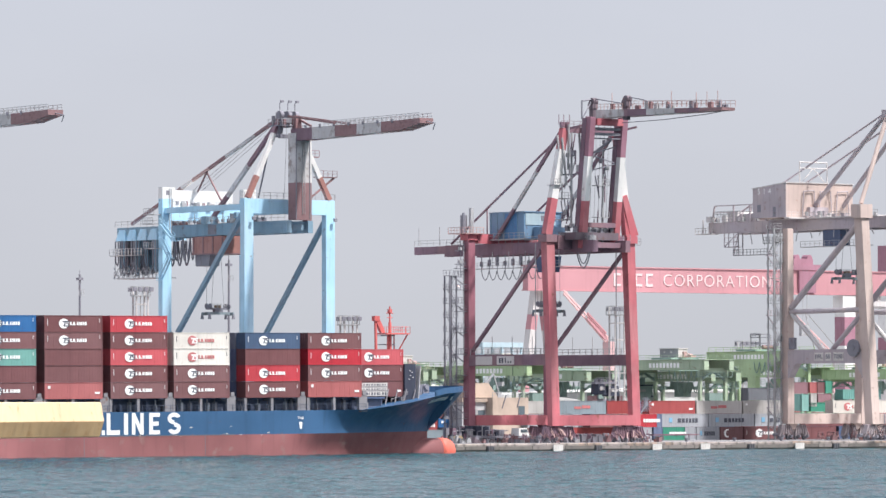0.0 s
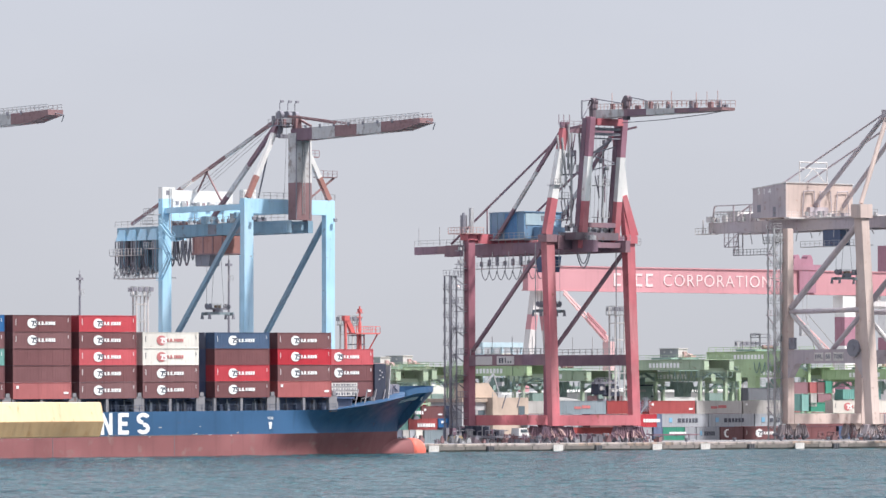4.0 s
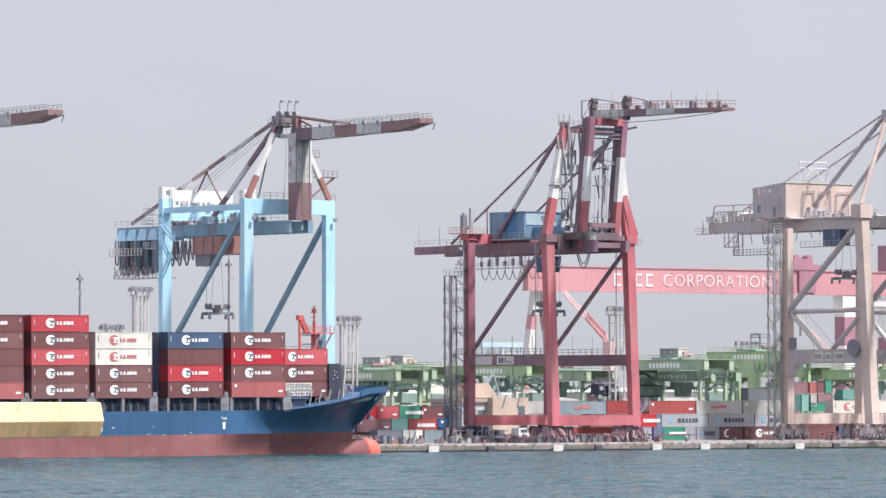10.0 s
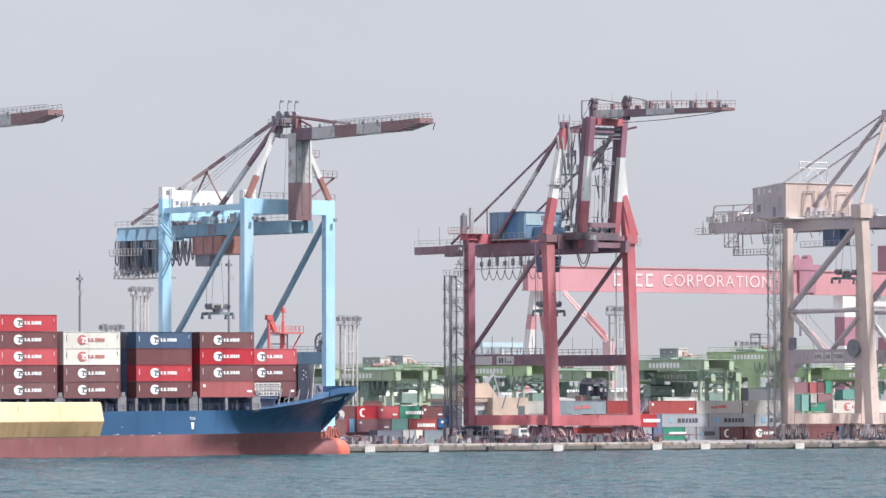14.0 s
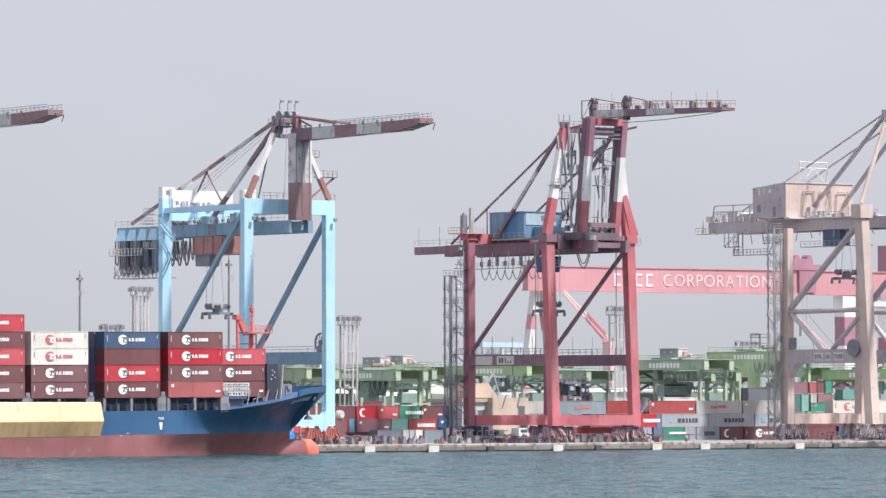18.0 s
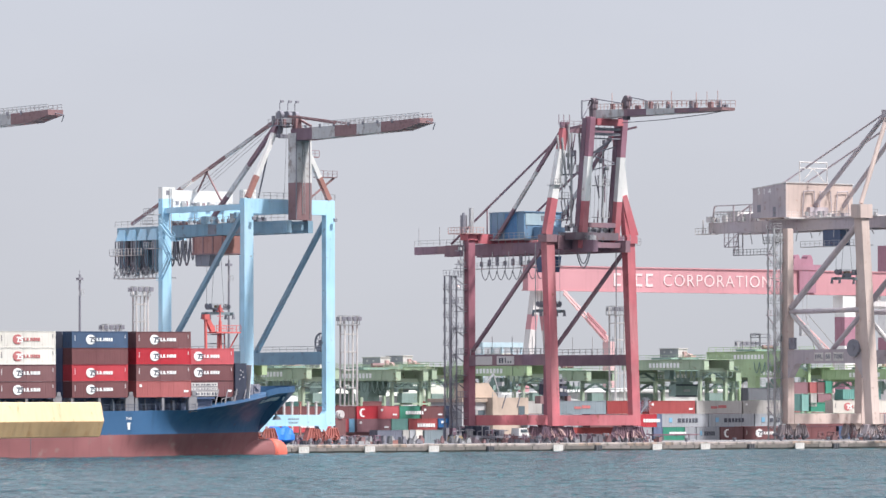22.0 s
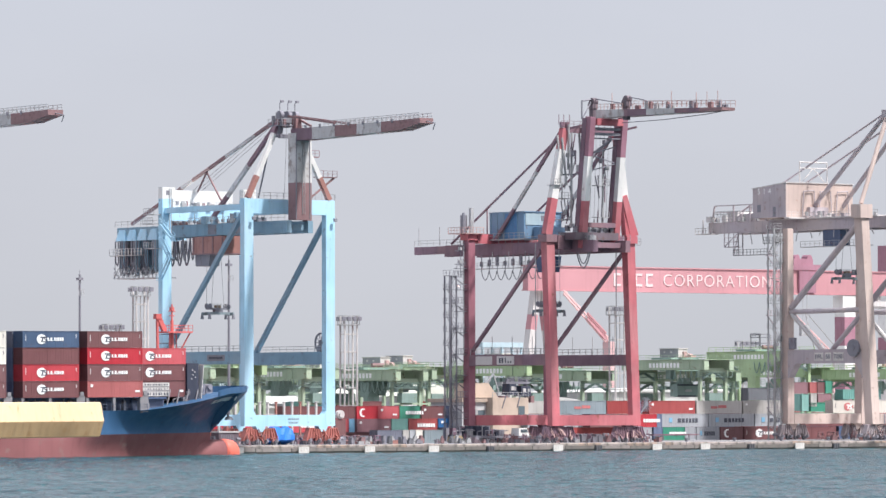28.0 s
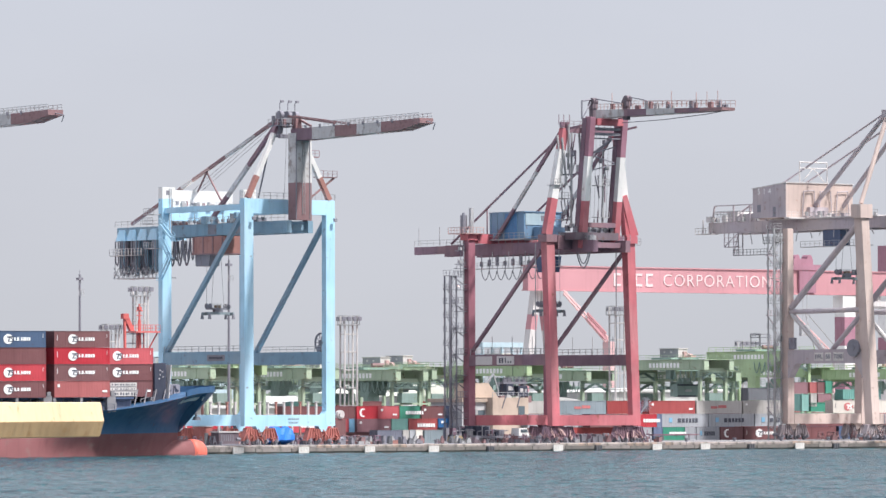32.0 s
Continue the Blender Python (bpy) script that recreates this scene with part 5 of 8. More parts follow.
def red_crane():
    c = thing("quay_crane", -17.15, 17, 1.5, "haze-faded red quay gantry crane with a blue machine house", "crane", "quay cranes")
    L, R = -26.9, -7.0
    h = 0.95
    for u in (L, R):
        s = Shape().hexa([(u - h, 3.9, 4.7), (u + h, 3.9, 4.7), (u + h, 5.3, 4.7), (u - h, 5.3, 4.7), (u - h, 5.5, 39.3), (u + h, 5.5, 39.3), (u + h, 7.2, 39.3), (u - h, 7.2, 39.3)])
        part("waterside_leg", s, RED, c)
        # landside legs wear the red with their shade put into the colour
        part("landside_leg", Shape().box(u - 0.8, u + 0.8, 29.1, 30.8, 4.7, 40.2), SHADERED, c)
        # left waterside head darkened to maroon for the haze up there
        part("leg_head", Shape().box(u - 1.3, u + 1.3, 5.1, 7.7, 39.3, 40.7), MAROONSHADE if u < -20 else RED, c)
        part("leg_head", Shape().box(u - 1.15, u + 1.15, 28.8, 31.2, 40.2, 41.4), RED, c)
        beam = part("portal_beam", Shape().box(u - 0.8, u + 0.8, 5.9, 29.0, 16.1, 18.2), MAROONSHADE, c)
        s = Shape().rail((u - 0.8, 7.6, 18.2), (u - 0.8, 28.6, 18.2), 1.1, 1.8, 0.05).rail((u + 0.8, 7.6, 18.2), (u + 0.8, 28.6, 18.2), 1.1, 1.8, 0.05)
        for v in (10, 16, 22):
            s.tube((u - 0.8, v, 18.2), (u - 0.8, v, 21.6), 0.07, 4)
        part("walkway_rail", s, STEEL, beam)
        part("diagonal_brace", Shape().beam((u, 28.9, 19.0), (u, 7.6 + (0.8 if u < -20 else 0.0), 37.8), 0.6, 0.6), MAROONSHADE, c)
        for v0, v1 in ((7.6, 9.4), (29.2, 31.0)):
            part("ladder_cage", Shape().tube((u - h - 0.25, (v0 + v1) / 2, 18), (u - h - 0.25, (v0 + v1) / 2 + 0.01, 39), 0.1, 5), STEEL, c)
    s = Shape().box(L - 0.86, L - 0.8, 22.0, 27.0, 16.3, 17.9)
    part("sign_board", s, PALEGREY, c, "grey sign board on the portal beam")
    s = Shape().box(L - 0.86, L - 0.8, 15.4, 20.6, 16.3, 17.9)
    sign = part("sign_board", s, PALEGREY, c, "white load sign with dark bars")
    s = Shape()
    for k, w in enumerate((0.5, 0.5, 0.3, 0.3, 0.3)):
        s.box(L - 0.90, L - 0.86, 19.4 - k * 0.8, 19.4 - k * 0.8 + w, 16.6, 17.6 if k < 3 else 17.0)
    part("sign_marking", s, MARKDARK, sign)
    for v0, v1 in ((3.9, 5.3), (29.0, 31.2)):
        part("sill_beam", Shape().box(L + h, R - h, v0 + 0.03, v1 - 0.03, 4.75, 6.7), RED, c)
    bogies(c, (L + 1.3, R - 1.3), (5.1, 30.1), MAROONSHADE, 4.8, PALEROD, 26)
    part("waterside_cross_beam", Shape().box(L + 1.7, R - 1.7, 5.3, 7.7, 38.0, 40.6), MAROONSHADE, c)
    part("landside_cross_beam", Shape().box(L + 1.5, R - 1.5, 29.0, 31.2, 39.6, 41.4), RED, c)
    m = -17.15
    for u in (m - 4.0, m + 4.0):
        part("main_girder", Shape().box(u - 0.6, u + 0.6, -0.8, 44.0, 37.4, 39.6), MAROONSHADE, c)
        part("rear_girder", Shape().box(u - 0.5, u + 0.5, 44.0, 53.6, 38.0, 39.5), MAROONSHADE, c)
    parts("girder_tie", [Shape().box(m - 3.4, m + 3.4, v, v + 0.5, 38.2, 39.2) for v in np.arange(0.5, 53, 5.0)], MAROONSHADE, c)
    s = Shape().rail((m - 4.6, -0.8, 39.6), (m - 4.6, 53.4, 39.6), 1.1, 2.0, 0.05).rail((m + 4.6, -0.8, 39.6), (m + 4.6, 53.4, 39.6), 1.1, 2.0, 0.05)
    for v in (52, 45.5, 41):
        s.tube((m - 4.6, v, 39.6), (m - 4.6, v, 43.2), 0.08, 4)
    part("girder_rail", s, STEEL, c)
    s = Shape().box(-21.8, -12.5, 19.6, 30.0, 40.4, 45.4)
    house = part("machine_house", s, HOUSEBLUE, c, "blue machine house on the girder")
    part("house_panel", Shape().box(-21.4, -14.0, 19.5, 19.6, 43.0, 45.2), PALEBLUE_FAR, house, "pale blue panel on the house front")
    part("house_roof", Shape().box(-21.9, -12.4, 19.4, 30.1, 45.4, 45.6), HOUSEBLUE, house)
    parts("house_rib", [Shape().box(-21.9, -21.8, v, v + 0.12, 40.4, 45.6) for v in (21.5, 23.5, 25.5, 27.5, 29.3)], SHADEBLUE, house)
    part("house_door", Shape().box(-21.92, -21.8, 21.6, 25.2, 40.5, 45.2), DOORBLUE, house, "deep blue door panel")
    for k in range(2):
        part("house_window", Shape().box(-17.6 + k * 2.0, -16.0 + k * 2.0, 19.44, 19.5, 43.8, 44.8), DARK, house)
    part("house_step", Shape().box(-19.6, -13.2, 17.6, 19.4, 40.4, 42.6), HOUSEBLUE, house)
    s = Shape().box(-22.6, -21.8, 18.5, 31.0, 40.2, 40.4).rail((-22.6, 18.5, 40.4), (-22.6, 31, 40.4), 1.1, 1.5, 0.05)
    part("house_walkway", s, STEEL, house)
    # festoon and service walkway below the girder
    parts("festoon_cable", festoon(m - 4.6, 13.5, 32.6, 34.4, 1.8, 8, 0.075) + festoon(m - 4.2, 0.5, 4.5, 37.4, 3.0, 1, 0.12) + festoon(m - 4.2, 1.0, 4.0, 37.4, 2.2, 1, 0.1), CABLE, c)
    parts("festoon_carrier", [Shape().box(m - 4.7, m - 4.4, v - 0.35, v + 0.35, 35.3, 37.0 - (i % 3) * 0.4).tube((m - 4.5, v, 34.5), (m - 4.5, v, 37.5), 0.1, 5) for i, v in enumerate(np.arange(13.5, 33, 2.39))], DARK, c)
    s = Shape().box(m - 5.4, m - 4.7, 8.0, 36.0, 34.7, 34.85).rail((m - 5.4, 8, 34.85), (m - 5.4, 36, 34.85), 1.1, 1.6, 0.05)
    for v in (9, 14, 19, 24, 29, 35):
        s.tube((m - 4.8, v, 34.8), (m - 4.8, v, 38.0), 0.07, 4)
    part("service_walkway", s, STEEL, c)
    part("driver_cabin", Shape().hexa([(m - 5.5, 11.0, 33.8), (m - 3.0, 11.0, 33.8), (m - 3.0, 14.5, 33.8), (m - 5.5, 14.5, 33.8), (m - 5.5, 10.4, 36.8), (m - 3.0, 10.4, 36.8), (m - 3.0, 15.0, 36.8), (m - 5.5, 15.0, 36.8)]), BOX_MAT["dark_blue"], c, "dark driver's cabin")
    spreader("spreader", m - 1.5, 16.0, 26.0, 3.0, 37.4, "dark steel container spreader hanging on ropes")
    # mast
    for u, ua in ((L, -22.9), (R, -10.0)):
        s = Shape().bands((u, 6.6, 40.7), (ua, 6.2, 60.8), 1.6, 1.3, [0, 0.34, 0.80, 1], [0, 1, 0], 1.4, 1.2)
        part("mast_leg", s, [RED, WHITE], c, "mast leg in red and white bands")
        s = Shape().bands((ua, 7.4, 60.0), (ua + 0.6, 27.6, 40.2), 0.5, 0.65, [0, 0.35, 0.7, 1], [0, 1, 0])
        part("back_leg", s, [MAROONSHADE, GREYWHITE], c)
        part("back_stay", Shape().beam((ua, 8.0, 59.0), (ua + 0.6, 41.2, 39.8), 0.3, 0.32), MAROONSHADE, c)
        part("stay_post", Shape().tube((ua + 0.5, 30.0, 40.0), (ua + 0.5, 30.0, 46.2), 0.14, 5), MAROONSHADE, c)
        part("fore_stay", Shape().beam((ua, 5.8, 60.6), (ua + 2.4, 3.0, 61.4), 0.4), MAROONSHADE, c)
    s = Shape().box(-22.2, -9.4, 5.6, 6.8, 60.0, 61.1)
    s.rail((-24.2, 5.4, 61.1), (-9.0, 5.4, 61.1), 1.1, 1.5, 0.05)
    for u in (-23.4, -22.2):
        s.tube((u, 6.2, 61.0), (u, 6.2, 62.0), 0.5, 10)
    for u in (-24.2, -23.0, -21.6):
        s.tube((u, 6.2, 61.4), (u, 6.2, 63.4), 0.07, 4)
    part("mast_head", s, MAROONSHADE, c)
    # raised boom
    for u in (-21.4, -13.4):
        # purple top length paints the shaded end of each red girder
        s = Shape().bands((u, 3.1, 38.2), (u, 0.2, 62.8), 1.25, 1.6, [0, 0.36, 0.70, 1], [0, 1, 2])
        part("inner_boom_girder", s, [RED, WHITE, PURPLE], c, "upright boom girder in red and white bands")
        # dark slab that paints the girder's shaded left face
        part("girder_web", Shape().beam((u - 0.68, 4.0, 38.0), (u - 0.68, 1.2, 62.6), 0.1, 1.2), MAROONSHADE, c)
    parts("boom_tie", [Shape().box(-20.8, -14.0, 0.2, 1.4, z, z + h2) for z, h2 in ((60.35, 0.5), (59.4, 0.45), (58.7, 0.2))], DARK, c, "dark steel tie between the boom girders")
    part("boom_tie", Shape().beam((-20.6, 1.4, 55.6), (-15.2, 1.6, 58.6), 0.35), DARK, c)
    part("boom_tie", Shape().beam((-20.8, 2.0, 42.5), (-14.2, 2.0, 42.5), 0.9, 0.9), MAROONSHADE, c)
    parts("lattice_brace", [Shape().beam((-20.8 if k % 2 else -14.0, 1.6, 57.4 - k * 1.6), (-14.0 if k % 2 else -20.8, 1.6, 55.8 - k * 1.6), 0.2) for k in range(3)], DARK, c)
    part("boom_head_beam", Shape().box(-20.6, -14.2, -0.8, 0.1, 61.2, 62.5), RED, c, "lit red cross beam at the boom joint")
    for a, b in (((-15.8, 3.2, 57), (-15.8, 3.6, 39)), ((-24.0, 5.5, 59), (-23.2, 5.2, 50)), ((-19.0, 6.5, 60), (-19.2, 5.0, 46)), ((-24.6, 6.2, 59.5), (-24.0, 5.6, 52)), ((-22.6, 5.2, 61.5), (-22.8, 5.2, 53)), ((-22.4, 4.6, 60.0), (-22.4, 4.8, 42.0))):
        part("link_rod", Shape().beam(a, b, 0.3, 0.3), STEEL, c, "grey folding link beside the boom")
    part("link_rod", Shape().line([(-21.4, 6.5, 50), (-21.4, 5.2, 47), (-21.4, 6.2, 44)], 0.16, 5), DARK, c)
    part("link_rod", Shape().line([(-24.0, 7.5, 52.0), (-20.4, 3.0, 52.2)], 0.14, 5), DARK, c)
    for u, v, z in ((-22.5, 7.0, 47.5), (-22.5, 7.0, 43.5), (-16.0, 3.8, 50.0), (-16.0, 3.8, 44.0), (-24.8, 6.4, 50.0)):
        part("mast_landing", Shape().box(u - 1.3, u + 1.3, v - 1.0, v + 1.0, z, z + 0.14).rail((u - 1.3, v - 1.0, z + 0.1), (u + 1.3, v - 1.0, z + 0.1), 1.1, 1.0, 0.05), STEEL, c)
    rnd = random.Random(6)
    for k in range(22):
        v, u = rnd.uniform(0, 18), m + rnd.uniform(-4.5, 3.0)
        a, b, h2 = rnd.uniform(0.3, 1.1), rnd.uniform(0.4, 1.4), rnd.uniform(0.5, 2.2)
        part("girder_machinery", Shape().box(u - a, u + a, v, v + b, 39.6, 39.6 + h2), (MAROONSHADE, DARK, BROWNRED, STEEL)[k % 4], c)
    parts("hoist_rope", [Shape().tube((m + du, 3.0, 60), (m + du, 4.0, 39.6), 0.03, 4) for du in np.arange(-2.5, 2.6, 1.0)], CABLE, c)
    s = Shape().bands((m, 1.6, 63.45), (m, -34.0, 62.9), 3.6, 1.55, [0, 0.225, 0.405, 0.63, 0.82, 1.0], [1, 0, 1, 0, 2], 3.2, 0.55)
    outer = part("outer_boom", s, [MAROONSHADE, GREYWHITE, BROWNRED], c, "level outer boom in maroon and white bands")
    s = Shape()
    for u in (m - 1.7, m + 1.7):
        s.rail((u, -8, 64.4), (u, -34, 63.4), 1.1, 1.4, 0.05)
    for v in (-20, -27, -30, -33):
        s.tube((m - 1.7, v, 63.5), (m - 1.7, v, 66.2 + (v == -20) * 0.6), 0.07, 4)
    s.tube((m, -1, 64.3), (m, -1, 67.4), 0.07, 4)
    s.rail((m - 1.7, 1.4, 64.2), (m - 1.7, -6.0, 64.0), 1.1, 1.0, 0.06).rail((m + 1.7, 1.4, 64.2), (m + 1.7, -6.0, 64.0), 1.1, 1.0, 0.06)
    part("boom_rail", s, PALEROD, outer)
    rnd = random.Random(9)
    for k in range(16):
        v, u = rnd.uniform(-34, 1), m + rnd.uniform(-1.5, 1.4)
        z = 64.7 + (v - 3.5) * 0.036
        part("boom_gear", Shape().box(u - 0.25, u + 0.25, v, v + rnd.uniform(0.4, 1.6), z - 0.3, z + rnd.uniform(0.3, 1.1)), (BROWNRED, DARK, STEEL)[k % 3], outer)
    part("under_cable", Shape().line([(m, -4, 61.6), (m, -16, 61.7), (m, -28, 62.2), (m, -33, 62.6)], 0.09, 4), CABLE, outer)
    for v in (3.6, -6.2):
        part("sheave_post", Shape().box(m - 1.3, m - 0.4, v - 0.55, v + 0.55, 62.0, 65.6).box(m - 1.5, m - 0.2, v - 0.75, v + 0.75, 64.6, 65.5).tube((m - 1.35, v - 0.2, 65.9), (m - 0.25, v - 0.2, 65.9), 0.72, 12).tube((m - 1.2, v + 0.5, 65.5), (m - 0.4, v + 0.5, 65.5), 0.5, 12), SHEAVE, c, "dark sheave post above the boom")
    s = Shape().line([(-21.4, 2.8, 62.5), (-21.4, 2.8, 65.9), (-18.3, 3.6, 66.3)], 0.16, 5).line([(-21.4, 2.8, 62.5), (-18.3, 3.6, 66.0)], 0.14, 5)
    s.line([(m - 0.8, 3.6, 66.5), (m - 0.8, -6.2, 65.0)], 0.12, 4)
    s.line([(m - 0.8, -6.2, 66.4), (m - 0.8, -11.0, 65.6), (m - 0.8, -14.5, 64.4)], 0.12, 4)
    part("head_frame", s, DARK, c)
    part("head_platform", Shape().box(-6.0, -4.4, 5.6, 9.0, 39.0, 39.15).rail((-4.4, 5.6, 39.15), (-4.4, 9.0, 39.15), 1.1, 1.0, 0.05), STEEL, c)
    s = Shape().beam((-5.7, 6.6, 40.7), (-8.6, 6.0, 48.4), 2.0, 1.4, 0, 1.2, 1.1)
    part("boom_rest", s, RED, c)
    rnd = random.Random(14)
    for k in range(26):
        u, v, z = rnd.choice((-23.2, -22.4, -20.0, -15.6, -14.6)) + rnd.uniform(-0.4, 0.4), rnd.uniform(2.5, 7.0), rnd.uniform(41, 57)
        hgt = rnd.uniform(1.2, 5.0)
        part("link_rod", Shape().beam((u, v, z), (u + rnd.uniform(-0.7, 0.7), v + rnd.uniform(-0.8, 0.8), z + hgt), 0.16, 0.16), (DARK, STEEL, MAROONSHADE)[k % 3], c)
    for k in range(14):
        u, v, z = rnd.choice((-22.6, -20.3, -15.2)) + rnd.uniform(-0.3, 0.3), rnd.uniform(2.5, 6.0), rnd.uniform(40, 58)
        part("sheave_gear", Shape().box(u - 0.35, u + 0.35, v - 0.4, v + 0.4, z, z + rnd.uniform(0.4, 1.3)), (DARK, STEEL)[k % 2], c)
    ru, rv, rz, rr = -4.2, 4.6, 8.7, 1.5
    reel = part("cable_reel", Shape().tube((ru, rv - 0.2, rz), (ru, rv + 0.2, rz), 0.4, 12), DARK, c, "dark spoked cable reel beside the leg")
    for k in range(14):
        a = math.tau * k / 14
        part("reel_spoke", Shape().beam((ru, rv, rz), (ru + rr * math.cos(a), rv, rz + rr * math.sin(a)), 0.16, 0.12), DARK, reel)
    part("reel_stand", Shape().beam((ru - 1.2, rv, rz - 1.6), (ru, rv, rz), 0.3, 0.3), DARK, reel)
    for k in range(8):
        z = 6.0 + k * 4.1
        part("tie_landing", Shape().box(-30.2, -27.6, 29.6, 30.6, z, z + 0.12).rail((-30.2, 29.6, z + 0.1), (-27.6, 29.6, z + 0.1), 1.0, 0.8, 0.05), DARK, c)
    s = Shape().box(L - 2.2, L + 2.2, 28.2, 33.6, 41.4, 41.55).rail((L - 2.2, 28.2, 41.55), (L - 2.2, 33.6, 41.55), 1.1, 0.9, 0.06).rail((L - 2.2, 28.2, 41.55), (L + 2.2, 28.2, 41.55), 1.1, 0.9, 0.06)
    part("head_gallery", s, PALEROD, c)
    part("service_drum", Shape().tube((L - 0.5, 31.0, 41.5), (L - 0.5, 31.0, 45.0), 0.65, 12).tube((L - 0.5, 31.0, 45.0), (L - 0.5, 31.0, 45.5), 0.3, 10), DARK, c, "dark upright drum on the leg's head")
    part("service_drum", Shape().tube((L + 0.3, 29.6, 41.5), (L + 0.3, 29.6, 44.0), 0.5, 12).box(L, L + 0.7, 29.4, 30.0, 44.0, 46.4), STEEL, c)
    # machinery crowded on the girder below the boom
    part("machine_deck", Shape().box(m - 6.6, m + 4.0, 1.9, 5.2, 39.7, 41.1), SHEAVE, c, "dark brown machinery deck")
    rnd = random.Random(61)
    for k in range(34):
        u, v = m + rnd.uniform(-6.4, 3.8), rnd.uniform(1.9, 4.6)
        w, hgt = rnd.uniform(0.12, 0.5), rnd.uniform(0.4, 1.7)
        part("deck_gear", Shape().box(u - w, u + w, v, v + w * 1.5, 41.1, 41.1 + hgt * 0.7).tube((u, v + w, 41.1), (u, v + w, 41.3 + hgt * 0.8), 0.07, 4), (DARK, MAROONSHADE, STEEL, DARK)[k % 4], c)
    parts("signal_lamp", [Shape().tube((L - 1.3, v, z), (L - 1.3, v, z + 0.25), 0.13, 8) for v, z in ((32.2, 32.4), (31.6, 31.2))], LAMPGLOW, c, "lit signal lamp on the leg")
    stair_tower(c, -31.6, 30.0, 1.5, 33.4, DARK)
    for z in (8.6, 13.4, 18.4, 23.3, 28.2, 33.2):
        part("leg_gangway", Shape().box(-30.2, L - 0.75, 30.2, 31.3, z - 0.1, z).rail((-30.2, 30.2, z), (L - 0.75, 30.2, z), 1.05, 0.9, 0.05).beam((-30.0, 30.7, z - 0.1), (L - 0.8, 30.7, z - 1.5), 0.14), DARK, c, "dark steel gangway from the stair tower to the leg")
    s = Shape()
    for v in (30.2, 31.2):
        s.tube((L - 1.1, v, 33.2), (L - 1.1, v, 41.8), 0.07, 4)
    for z in np.arange(33.6, 41.6, 0.6):
        s.tube((L - 1.1, 30.2, z), (L - 1.1, 31.2, z), 0.05, 4)
    part("upper_ladder", s, DARK, c)
    for z in (35.6, 38.2):
        lamp = part("floodlight_bracket", Shape().box(L - 2.6, L - 0.8, 30.1, 31.2, z - 0.1, z + 0.02).rail((L - 2.6, 30.1, z), (L - 0.8, 30.1, z), 0.95, 0.8, 0.05), DARK, c)
        part("floodlight", Shape().box(L - 2.4, L - 1.8, 29.8, 30.3, z + 0.1, z + 0.7), STEEL, lamp)
    return c


CAGES = ((53.3, 49.0, 40.9, 43.7), (50.4, 49.0, 39.2, 43.7))


